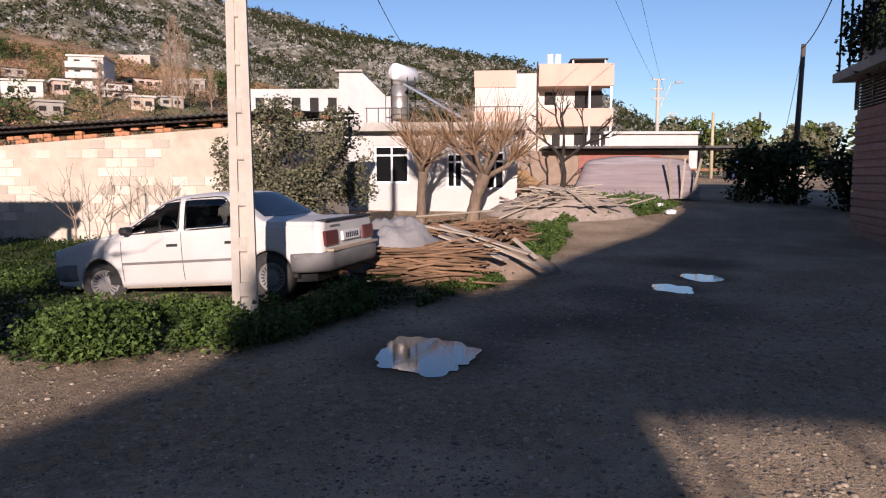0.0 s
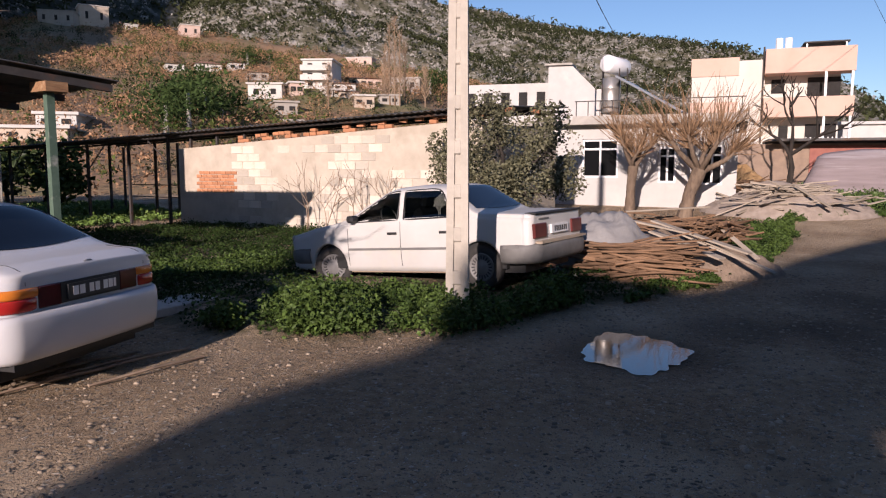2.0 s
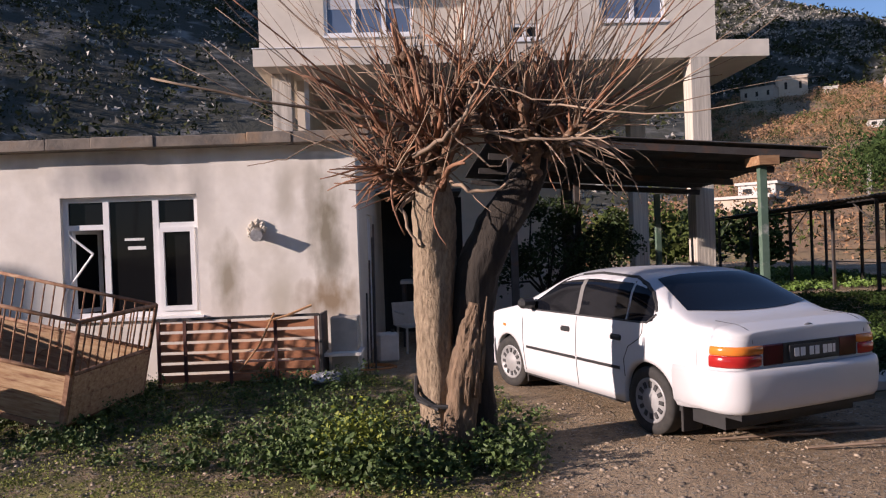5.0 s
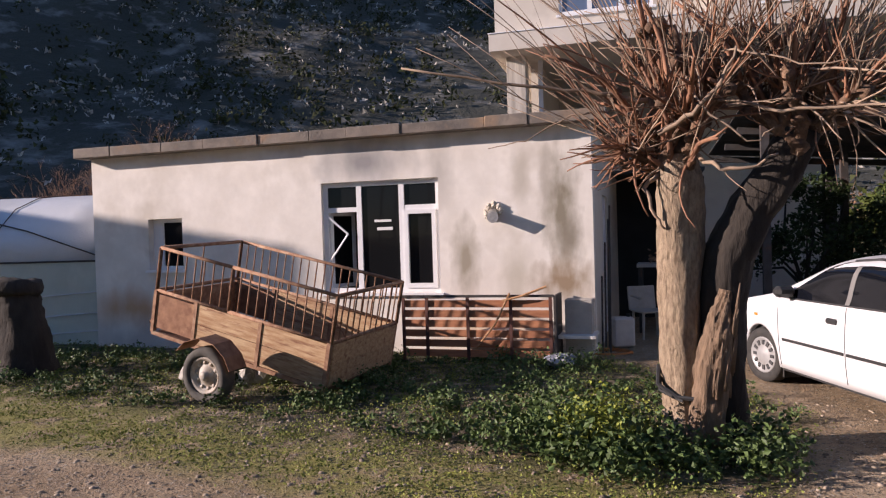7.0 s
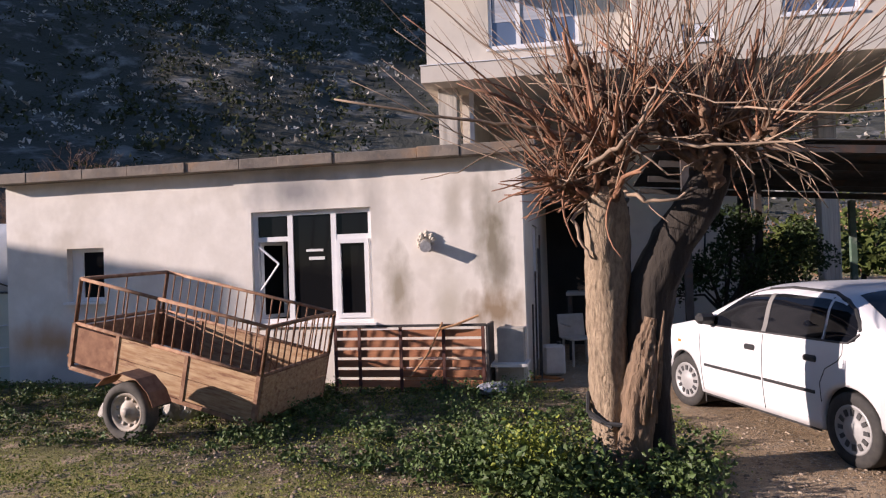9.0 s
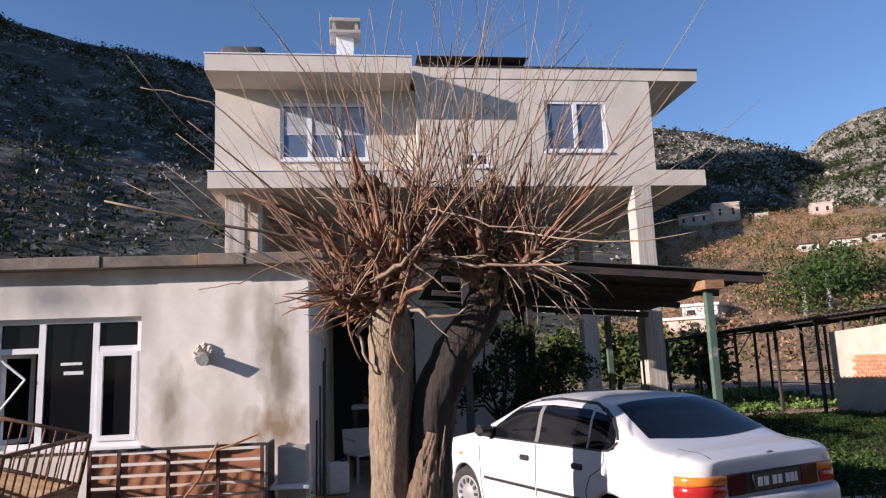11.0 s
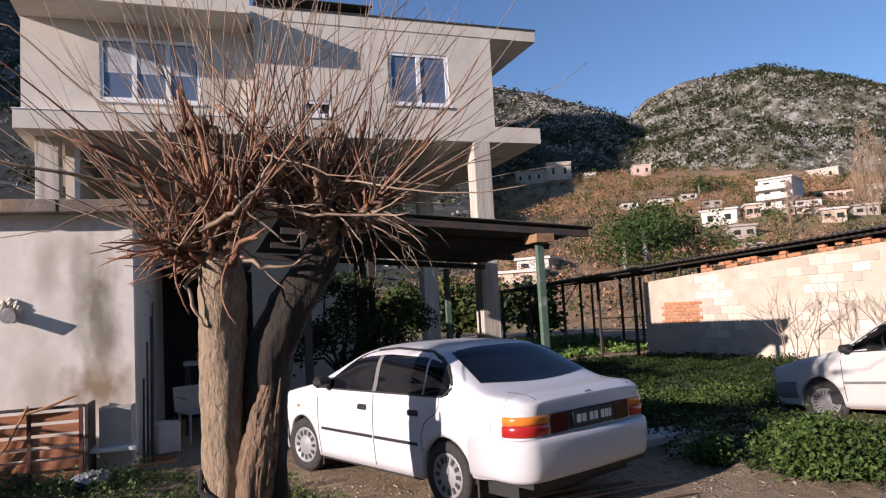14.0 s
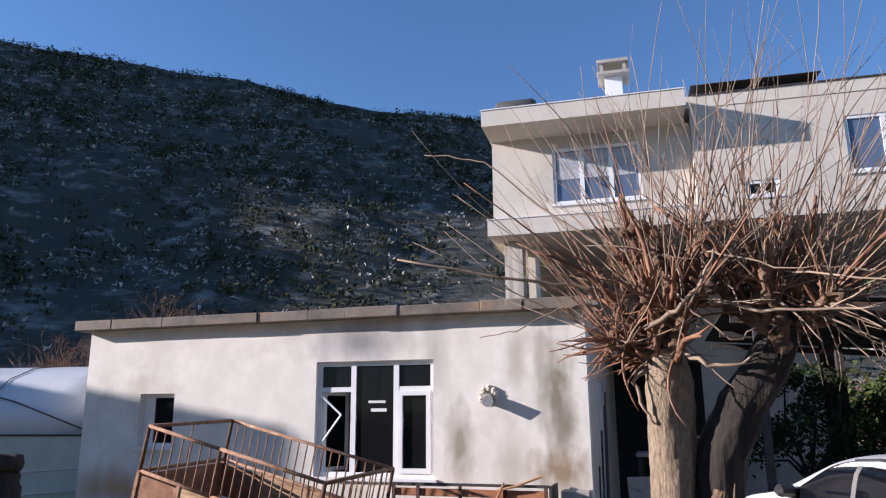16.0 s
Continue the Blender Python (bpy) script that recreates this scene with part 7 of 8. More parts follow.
vs = [bm.verts.new((x, y, z)) for y in (0, 7) for x, z in ((-1.2, -.5), (1.4, -.5), (1.4, 5.3), (0.1, 6.6), (-1.2, 6.6))]
for q in ((0, 1, 2, 3, 4), (9, 8, 7, 6, 5), (0, 5, 6, 1), (1, 6, 7, 2), (2, 7, 8, 3), (3, 8, 9, 4), (4, 9, 5, 0)):
    bm.faces.new([vs[i] for i in q])
part("wall", bm, M_WH, gh2)
part("roof", B(-1.4, -.2, 6.62, .15, 7.2, 6.72), M_CONC, gh2)

# ---------- flats ----------
M_CREAM = mat("cream_render", (.64, .60, .53), (.58, .54, .475), .8, .9)
M_PEACH = mat("peach_render", (.62, .43, .34), (.56, .385, .30), .8, .9)
fz = gz(6, 46)
flats = thing("apartment_building", road(0, 46, 0, -4), "three-storey cream and peach block of flats with balconies", "apartment building")
part("wall", B(2.0, 0, fz - .3, 6.0, 9, 7.9), M_CREAM, flats)
part("wall", B(6.0, .6, fz - .3, 10.0, 9, 8.2), M_CREAM, flats)
for z0, z1 in ((7.05, 8.1), (4.95, 5.55)):
    part("band", B(1.95, -.06, z0, 4.6, -.002, z1), M_PEACH, flats, "peach band")
for z0, z1 in ((7.0, 8.35), (4.55, 5.65), (2.4, 2.6)):
    part("balcony", B(5.95, -.9, z0, 10.5, .598, z1), M_PEACH if z0 > 3 else M_CREAM, flats, "peach balcony front")
for x0, z0, w, h in ((8.3, 5.65, .9, 1.2), (9.3, 5.65, .7, 1.2), (8.3, 2.7, .8, 1.5), (9.2, 2.7, .7, 1.5), (6.9, 3.2, .5, .9), (6.4, 6.0, .7, .8)):
    part("window", B(x0, .55, z0, x0 + w, .598, z0 + h), M_DARK, flats)
for x in (9.0, 10.3):
    for z0, z1 in ((5.65, 7.0), (2.6, 4.55)):
        part("balcony_post", B(x, -.85, z0, x + .12, -.72, z1), M_FRAME, flats)
for k in range(10):
    part("baluster", B(8.2 + k * .22, -.86, 2.62, 8.25 + k * .22, -.82, 3.4), M_FRAME, flats)
for x in (6.75, 7.25):
    part("heater_drum", T([(x, 1, 8.2), (x, 1, 9.2)], .2, 10), M_FRAME, flats)
part("roof_sheet", B(8.0, .2, 8.75, 10.3, 3, 8.82), M_STEEL, flats)
for x in (8.1, 10.1):
    part("roof_post", B(x, .3, 8.352, x + .08, .4, 8.75), M_FRAME, flats)
part("down_pipe", T([(5.9, -.1, 1), (5.9, -.1, 8.6)], .05, 6), M_STEEL, flats)
sh2 = thing("shed", road(6.5, 40, 0, -4), "low open shed with a sheet roof in front of the flats", "shed")
part("wall", B(-2.5, 0, gz(6, 40) - .3, 7.0, 3, 2.9), mat("old_board", (.30, .22, .16), (.22, .16, .12), 2, .95), sh2)
part("roof", B(-1.0, -1.2, 3.0, 9.5, 3.5, 3.12), M_TIN, sh2)
part("red_panel", B(1.0, -.06, 1.0, 5.5, -.002, 2.8), mat("dull_red_board", (.33, .13, .10), (.26, .10, .08), 3, .9), sh2)
far_w = thing("house", road(16.5, 58, 1.2), "long low white house beyond the road", "house")
part("wall", B(-3.5, 0, -.5, 4, 6, 3.6), M_WH, far_w)
part("roof", B(-3.7, -.3, 3.6, 4.2, 6, 3.8), M_WH, far_w)
for k in range(3):
    part("window", B(-2.0 + k * 1.8, -.04, 1.6, -1.2 + k * 1.8, .1, 2.6), M_DARK, far_w)

# ---------- heaps on the verge ----------
rng = random.Random(77)
M_STICK = mat("old_firewood", (.24, .14, .078), (.14, .083, .047), 5, .9, stretch=(1, 6, 6), vary=.35)
M_BOARD = mat("grey_board", (.40, .34, .27), (.30, .25, .19), 4, .9, stretch=(1, 6, 6), vary=.25)
M_SHEET = mat("plastic_sheet", (.28, .272, .262), (.21, .202, .195), 2, .45, bump=.02, bscale=5)


def mound(name, m, sx, sy, h, material, label, seed, power=1.0):
    v, f, n = [], [], 34
    for j in range(n + 1):
        for i in range(n + 1):
            u, w = i / n * 2 - 1, j / n * 2 - 1
            r = math.hypot(u, w)
            z = h * max(0, 1 - r ** 2) ** power * (1 + .35 * noise.noise((u * 2.2 + seed, w * 2.2, 1))) + .07 * noise.noise((u * 7 + seed, w * 7, 2)) * (r < 1.0) + .03 * noise.noise((u * 19, w * 19, seed))
            v.append((u * sx, w * sy, z - (.12 if r >= 1 else .02)))
    for j in range(n):
        for i in range(n):
            k = j * (n + 1) + i
            f.append((k, k + 1, k + n + 2, k + n + 1))
    ob = raw(name, v, f, material, smooth=True)
    ob.matrix_basis = m
    tagged(ob, label, "heap")
    return ob


M_DUST = mat("rubble_earth", (.30, .225, .165), (.22, .165, .12), 6, .95, bump=.03, bscale=14)
mound("earth_mound", road(.0, 11.6, .05, 20), 2.1, 1.1, .62, M_DUST, "heap of earth and rubble under the firewood on the verge", 3)


def stick_pile(name, cx, cd, z0, wx, n, layers, length, r, turn, label, seed, material):
    """Logs laid roughly side by side in layers, each a thing's part."""
    rng = random.Random(seed)
    ob = thing(name, road(cx, cd, z0, turn), label, "woodpile")
    meshes = []
    for k in range(6):
        bm = bmesh.new()
        L = length * (.6 + .12 * k)
        pts = [(-L / 2, 0, 0), (-L / 6, rng.gauss(0, .03), rng.gauss(0, .03)), (L / 6, rng.gauss(0, .03), rng.gauss(0, .03)), (L / 2, rng.gauss(0, .04), 0)]
        tube(bm, pts, [r, r * 1.05, r * .9, r * .75], 6)
        me = bpy.data.meshes.new("log")
        bm.to_mesh(me)
        bm.free()
        me.materials.append(material)
        meshes.append(me)
    for i in range(n):
        lay = i * layers // n
        o = new("log", meshes[i % 6])
        o.parent = ob
        w = wx * (1 - .5 * lay / layers)
        o.matrix_basis = pose(rng.gauss(0, .14), rng.uniform(-w, w), .05 + lay * r * 1.25 + rng.uniform(0, r), rng.uniform(0, 360), rng.gauss(0, 5), rng.gauss(0, 13))
    return ob


stick_pile("woodpile", -.25, 10.4, .02, .42, 210, 22, 1.4, .018, 8, "pile of thin reddish-brown firewood sticks on the verge", 1, M_STICK)
stick_pile("woodpile", 1.0, 12.2, .45, .5, 110, 13, 1.0, .018, 60, "loose heap of brown branches and roots", 2, M_STICK)
stick_pile("woodpile", .25, 12.4, .55, .5, 80, 9, 1.2, .017, -30, "loose heap of brown branches and roots", 5, M_STICK)
for k, (cx, cd, z, L, w, tn, tl) in enumerate(((1.0, 11.0, .42, 1.5, .12, -36, 16), (1.15, 10.9, .38, 1.3, .1, -40, 17), (.65, 11.2, .62, 1.6, .16, -30, 14), (-.1, 11.0, .80, 1.4, .1, -24, 9), (.45, 10.9, .52, 1.2, .2, -34, 15), (.2, 11.9, .98, 1.3, .07, 6, -4), (1.25, 11.6, .5, .9, .09, -55, 26))):
    ob = link("board", B(-L / 2, -w / 2, 0, L / 2, w / 2, .028, .004), M_BOARD, m=road(cx, cd, z, tn) @ pose(0, 0, 0, 0, tl, 0))
    tagged(ob, "weathered grey board thrown on the heap", "board", "boards on the heap")
mound("plastic_sheet", road(-.75, 11.0, .10, 14), .95, .75, .85, M_SHEET, "grey plastic sheet draped over the end of the woodpile", 8, .6)
stick_pile("woodpile", 3.6, 22.2, gz(3.7, 22.5) + .45, 1.1, 110, 9, 1.7, .022, 25, "tangle of boards and branches on the far heap", 11, M_BOARD)
stick_pile("woodpile", 2.9, 23.6, gz(3.7, 22.5) + .55, .9, 90, 9, 1.4, .02, -50, "tangle of brown branches on the far heap", 12, M_STICK)
# second heap and the sheeted stack
mound("earth_mound", road(3.7, 22.5, gz(3.7, 22.5) - .05, 0), 2.5, 1.8, .85, mat("ashy_rubble", (.36, .30, .25), (.27, .22, .18), 5, .95, bump=.03, bscale=10), "grey heap of rubble and boards on the far verge", 12)
mound("leaf_litter", road(2.6, 25.5, gz(2.6, 25), 0), 1.4, 1.0, 1.1, mat("straw", (.46, .29, .13), (.34, .20, .09), 9, .95, bump=.03, bscale=20), "orange-brown heap of dry leaves", 15)
for k in range(30):
    cx, cd = rng.uniform(2.2, 6.0), rng.uniform(20.9, 22.6)
    L = rng.uniform(.9, 1.9)
    ob = link("board", B(-L / 2, -.05, 0, L / 2, .05, .03, .004), M_BOARD, m=road(cx, cd, gz(cx, cd) + .25 + .35 * rng.random() * (1 - abs(cx - 4) / 3), rng.uniform(-60, 60)) @ pose(0, 0, 0, 0, rng.gauss(0, 12), 0))
    tagged(ob, "pale board lying on the rubble heap", "board", "boards on the rubble")
stack = thing("sheeted_stack", road(7.3, 27.5, gz(7.3, 27.5), -10), "stack of reddish timber under grey translucent plastic sheeting", "stack")
bm = bmesh.new()
n = 22
grid = []
for j in range(9):
    row = []
    for i in range(n + 1):
        u = i / n * 2 - 1
        hgt = (1.50 - .25 * abs(u) ** 2) * (1 - max(0, abs(u) - .80) * 3.6)
        prof = ((-1.35, 0), (-1.22, .35), (-1.1, .7), (-.95, 1.0), (0, 1.06), (.95, 1.0), (1.1, .7), (1.22, .35), (1.35, 0))[j]
        row.append(bm.verts.new((u * 2.25 + .05 * noise.noise((i * .5, j * .7, 1)), prof[0] + .10 * noise.noise((i * .45, j * .6, 4)), prof[1] * max(.06, hgt) + .05 * noise.noise((i * .6, j * .9, 6)))))
    grid.append(row)
for r0, r1 in zip(grid, grid[1:]):
    for i in range(n):
        bm.faces.new((r0[i], r0[i + 1], r1[i + 1], r1[i]))
part("plastic_sheet", bm, mat("sheeting", (.26, .215, .22), (.19, .155, .155), .9, .8, bump=.02, bscale=3, stretch=(.4, 1, 6), c3=(.34, .31, .32), s3=.6), stack, "creased plastic sheet", True)
for k in range(3):
    part("lath", B(-.04, -.02, 0, .04, .02, 1.5, m=pose(1.2 + k * .35, -1.42, 0, 14, 8 * k - 6, 0)), M_BOARD, stack)
rng2 = random.Random(90)
for k in range(9):
    ob = link("plastic_bag", bmesh.new(), M_PLATE)
    bm = bmesh.new()
    bmesh.ops.create_icosphere(bm, subdivisions=2, radius=.14 + .08 * rng2.random())
    for v_ in bm.verts:
        v_.co *= 1 + .4 * noise.noise(v_.co * 9 + Vector((k, 0, 0)))
        v_.co.z *= .5
    bm.to_mesh(ob.data)
    bm.free()
    cx, cd = rng2.uniform(4.6, 7.2), rng2.uniform(21.5, 24.0)
    ob.matrix_basis = road(cx, cd, gz(cx, cd) + .08, rng2.uniform(0, 360))
    tagged(ob, "crumpled pale plastic bag among the rubble", "bag", "bags in the rubble")

# ---------- the road's end ----------
fb = thing("flatbed_trailer", road(20.5, 56, gz(20.5, 56)), "rusty flatbed farm trailer parked at the road's end", "trailer")
part("bed", B(-2.0, -.9, .55, 2.0, .9, .75), M_RUST, fb)
for x in (-1.4, 1.3):
    w = tagged(new("wheel"), "")
    w.parent = fb
    w.matrix_basis = pose(x, -.85, .32, 90, 0, 0)
    bm = bmesh.new()
    lathe(bm, [(.18, -.1), (.32, -.1), (.34, 0), (.32, .1), (.18, .1)], 20)
    part("tyre", bm, M_RUBBER, w, smooth=True)
    bm = bmesh.new()
    lathe(bm, [(.18, -.08), (.18, .09), (.02, .07)], 20)
    part("rim", bm, M_RIM, w, smooth=True)
part("drawbar", T([(2.0, 0, .5), (3.6, 0, .25)], .06, 6), M_RUST, fb)
M_BLUE = mat("blue_crate", (.06, .12, .30), (.05, .09, .22), 3, .7)
for k in range(3):
    for j in range(6):
        ob = link("crate", B(-.55, -.4, 0, .55, .4, .26, .02), M_BLUE if (k != 1) else M_PLATE, m=road(22.2 + k * .95, 54, gz(23, 54) + j * .28))
        tagged(ob, "stacked plastic field crate", "crate", "crates at the road's end")
for j in range(8):
    ob = link("pallet", B(-.7, -.5, 0, .7, .5, .16, .01), M_BOARD, m=road(25.3, 52, gz(25, 52) + j * .19))
    tagged(ob, "pale wooden pallet in a stack", "pallet", "pallets at the road's end")
rng = random.Random(51)
for k in range(13):
    lat = 18.5 + k * 1.75 + rng.uniform(-.5, .5)
    dep = 60 + rng.uniform(-3, 6)
    leafy_tree("orchard_tree", road(lat, dep, gz(lat, dep)), "leafy green orchard tree at the road's end", 1.2, .14,
               blobs(rng, 8, 1.4, 1.2, 1.4, 4.4, .8, 1.3), 1100, .42, M_ORCHARD if k % 3 else M_OLIVE, M_DARKBARK, 60 + k)
for k in range(8):
    lat, dep = 11.3 + k * .55 + rng.uniform(-.2, .2), 22.5 + rng.uniform(-1, 2) + max(0, 3 - k) * .6
    leafy_tree("shrub", road(lat, dep, gz(lat, dep)), "dark overgrown shrub along the road", .3, .08, blobs(rng, 9, .8, .7, .15, 1.9, .5, .8), 2000, .17, M_CITRUS, M_DARKBARK, 80 + k)


def post_pole(name, lat, dep, h, r, material, label, lean=0.0):
    ob = thing(name, road(lat, dep, gz(lat, dep)) @ pose(0, 0, 0, 0, lean, 0), label, "pole")
    part("pole", T([(0, 0, -.2), (0, 0, h)], [r, r * .7], 9), material, ob, smooth=True)
    return ob


M_WOODPOLE = mat("tarred_pole", (.10, .08, .065), (.07, .055, .045), 6, .85)
wp = post_pole("wooden_pole", 13.4, 27.5, 5.75, .12, M_WOODPOLE, "dark wooden power pole behind the shrubs", 1.6)
lp = post_pole("lattice_pole", 20.7, 70, 9.4, .22, M_POLE, "pale power pole with cross-arms and a street lamp")
for z in (9.3, 8.4, 7.5):
    part("cross_arm", B(-.6, -.06, z, .6, .06, z + .12), M_POLE, lp)
part("lamp_arm", T([(.2, 0, 6.6), (1.2, 0, 8.9), (1.9, 0, 9.1)], .05, 6), M_RIM, lp)
part("lamp_head", B(1.6, -.12, 9.0, 2.3, .12, 9.18, .04), M_RIM, lp)
lp2 = post_pole("lattice_pole", 26.5, 84, 7.3, .2, M_POLE, "pale power pole farther along the road")
for z in (7.2, 6.6):
    part("cross_arm", B(-.55, -.06, z, .55, .06, z + .12), M_POLE, lp2)
post_pole("concrete_pole", 20.5, 55, 5.0, .14, mat("yellow_pole", (.46, .40, .26), (.40, .34, .21), 4, .9), "pale yellow pole beside the flatbed trailer")
post_pole("wooden_pole", 31.5, 72, 6.4, .15, M_WOODPOLE, "thin dark pole among the far trees")


def cable(name, a, b_, sag, label, r=.012):
    pts = [Vector(a).lerp(Vector(b_), i / 12) - Vector((0, 0, sag * 4 * (i / 12) * (1 - i / 12))) for i in range(13)]
    tagged(link(name, T(pts, r, 4), M_BLACK), label, "cable", "overhead cables")


wtop = wp.matrix_basis @ Vector((0, 0, 5.65))
cable("cable", wtop, em @ Vector((-.6, .3, 7.9)), .45, "black overhead cable from the wooden pole to the house", .018)
cable("cable", wtop, wp.matrix_basis @ Vector((-.9, -.6, 1.2)), .0, "thin stay wire of the wooden pole", .012)
cable("cable", lp.matrix_basis @ Vector((-.5, 0, 9.4)), (14.5, 8.0, 11.5), .5, "thin overhead cable above the road", .012)
cable("cable", lp.matrix_basis @ Vector((.5, 0, 8.5)), (15.5, 6.5, 11.5), .5, "thin overhead cable above the road", .012)
cable("cable", (4.97, 5.64, 6.4), (25.8, 18.6, 6.9), .3, "thin overhead cable from the concrete pole", .012)

# ---------- in front of the annex ----------
def annex_at(x, y, z=0.0, turn=0.0):
    return pose(AX, AY, 0, 0, 0, AA) @ pose(x, y, z, 0, 0, turn)


M_REDIRON = mat("red_oxide_iron", (.13, .05, .035), (.08, .032, .024), 9, .7)
gate = thing("slatted_panel", annex_at(-2.46, -.56, .0), "red-brown slatted wooden panel in an iron frame against the wall", "panel")
for k in range(6):
    part("slat", B(0.0, -.012, .06 + k * .130, 1.98, .012, .06 + k * .130 + .094, .003), M_REDPLANK, gate, "red-brown slat")
for x in (-.01, .32, .88, 1.45, 1.96):
    part("upright", B(x - .02, -.04, 0, x + .02, -.014, .84), M_REDIRON, gate, "dark iron upright")
part("top_rail", B(-.03, -.045, .842, 2.0, .02, .872), M_STEEL, gate)
part("side_return", B(2.0, -.04, 0, 2.03, .5, .86), M_STEEL, gate)
part("stick", T([(1.35, -.06, .80), (1.6, -.08, .86), (1.92, -.06, .98)], .016, 6), M_PLANK, gate)
part("stick", T([(1.45, -.07, .9), (1.25, -.07, .5), (1.0, -.07, .2)], .014, 6), M_PLANK, gate)
part("ledge", B(1.9, .1, .30, 2.5, .6, .34), M_PLASTER, gate)

sack = link("sack", bmesh.new(), mat("pale_sack", (.62, .58, .52), (.52, .47, .41), 7, .9, bump=.01, bscale=12))
bm = bmesh.new()
bmesh.ops.create_icosphere(bm, subdivisions=4, radius=.3)
for v_ in bm.verts:
    v_.co *= 1 + .28 * noise.noise(v_.co * 4) + .10 * noise.noise(v_.co * 13)
    v_.co.x *= 1.7
    v_.co.y *= .5
    v_.co.z *= .72
bm.to_mesh(sack.data)
bm.free()
sack.matrix_basis = annex_at(-1.15, -.3, .2)
tagged(sack, "slumped pale plastic sack between the panel and the wall", "sack")
# plastic chair, canister, work table and firewood in the passage
ch_m = annex_at(.65, 1.75, .0, 25)
chair = thing("plastic_chair", ch_m, "grubby white plastic garden chair in the passage", "chair")
M_CHAIR = mat("grubby_plastic", (.46, .42, .36), (.38, .34, .29), 6, .6)
part("seat", B(-.22, -.22, .40, .22, .22, .43, .01), M_CHAIR, chair)
part("backrest", B(-.22, .19, .45, .22, .22, .82, .01, pose(0, 0, 0, -10, 0, 0)), M_CHAIR, chair)
for sx in (-.2, .2):
    for sy in (-.2, .2):
        part("leg", T([(sx, sy, 0), (sx * .92, sy * .92, .40)], .02, 6), M_CHAIR, chair)
    part("armrest", T([(sx * 1.1, -.2, .62), (sx * 1.1, .2, .64)], .018, 6), M_CHAIR, chair)
can = thing("canister", annex_at(.30, .75, .02, 15), "dirty white plastic canister by the corner", "canister")
ob = part("body", B(-.15, -.11, 0, .15, .11, .42, .03), mat("dirty_white_plastic", (.60, .58, .54), (.50, .47, .43), 5, .5), can)
part("cap", T([(.08, 0, .42), (.08, 0, .46)], .03, 8), M_BLACK, can)
table = thing("work_table", annex_at(.95, 2.6, 0), "dark work table loaded with firewood in the passage", "table")
part("tabletop", B(-.5, -.35, 1.05, .9, .35, 1.10), M_CONC, table)
for sx in (-.45, .85):
    for sy in (-.3, .3):
        part("leg", B(sx - .03, sy - .03, 0, sx + .03, sy + .03, 1.05), M_STEEL, table)
rng = random.Random(19)
fire = thing("firewood", annex_at(1.1, 2.6, 1.10), "heap of split firewood on the work table", "firewood")
for k in range(60):
    a = rng.uniform(0, 6.28)
    c = Vector((rng.gauss(0, .28), rng.gauss(0, .13), .03 + abs(rng.gauss(0, .1))))
    L = rng.uniform(.1, .22)
    part("stick", T([c - Vector((math.cos(a), math.sin(a), .2)) * L, c + Vector((math.cos(a), math.sin(a), rng.uniform(-.1, .3))) * L], rng.uniform(.012, .026), 5), M_STICK, fire)
hose = link("hose", T([annex_at(.1 + .35 * math.cos(a * .7), .15 + .2 * math.sin(a * .7), .03 + .002 * a).translation for a in range(14)], .014, 6), mat("orange_hose", (.50, .20, .06), (.42, .16, .05), 5, .5))
tagged(hose, "orange garden hose coiled on the ground", "hose")
rag = link("rag", bmesh.new(), mat("grey_rag", (.36, .37, .40), (.26, .27, .30), 9, .95))
bm = bmesh.new()
bmesh.ops.create_icosphere(bm, subdivisions=3, radius=.2)
for v_ in bm.verts:
    v_.co *= 1 + .45 * noise.noise(v_.co * 8) + .2 * noise.noise(v_.co * 22)
    v_.co.z *= .42
bm.to_mesh(rag.data)
bm.free()
rag.matrix_basis = annex_at(-.35, -.75, .08)
tagged(rag, "crumpled grey plastic and rags on the ground", "rubbish")
for k in range(4):
    ob = link("pipe", T([annex_at(.06 + k * .035, .25 + .12 * (k % 3), .0).translation, annex_at(.07 + k * .04, .28 + .12 * (k % 3), rng.uniform(1.0, 2.4)).translation], .014, 6), M_STEEL)
    tagged(ob, "old pipe leaning against the end wall", "pipe", "pipes by the end wall")
# junk under the trailer's high end
for k in range(6):
    ob = link("stone", bmesh.new(), M_ROCK)
    bm = bmesh.new()
    bmesh.ops.create_icosphere(bm, subdivisions=2, radius=.10 + .09 * rng.random())
    for v_ in bm.verts:
        v_.co *= 1 + .5 * noise.noise(v_.co * 6 + Vector((k, 3, 0)))
    bm.to_mesh(ob.data)
    bm.free()
    ob.matrix_basis = pose(-7.35 + .2 * k, 5.75 + .15 * (k % 3), .06, 0, 0, k * 40)
    tagged(ob, "grey broken stone beside the trailer", "stone", "stones by the trailer")
# ---------- stump and greenhouse ----------
stump = thing("tree_stump", pose(-9.9, 5.25, 0), "dark weathered tree stump sawn off at chest height", "stump")
bm = bmesh.new()
trunk(bm, [(.05, 0, -.1), (.02, 0, .4), (-.05, 0, .8), (-.12, .0, 1.12)], [.40, .31, .27, .24], 20, .05, 3)
part("trunk", bm, M_DARKBARK, stump, smooth=True)
bm = bmesh.new()
lathe(bm, [(.31, 1.06), (.33, 1.12), (.30, 1.22), (.2, 1.26), (.02, 1.24)], 16)
for v_ in bm.verts:
    v_.co.x += -.12 + .05 * noise.noise(v_.co * 7)
    v_.co.z += .06 * noise.noise(v_.co * 5)
part("crown_burl", bm, M_DARKBARK, stump, smooth=True)
green = thing("greenhouse", annex_at(-8.1, .2, 0, 8), "white plastic greenhouse tunnel beside the house", "greenhouse")
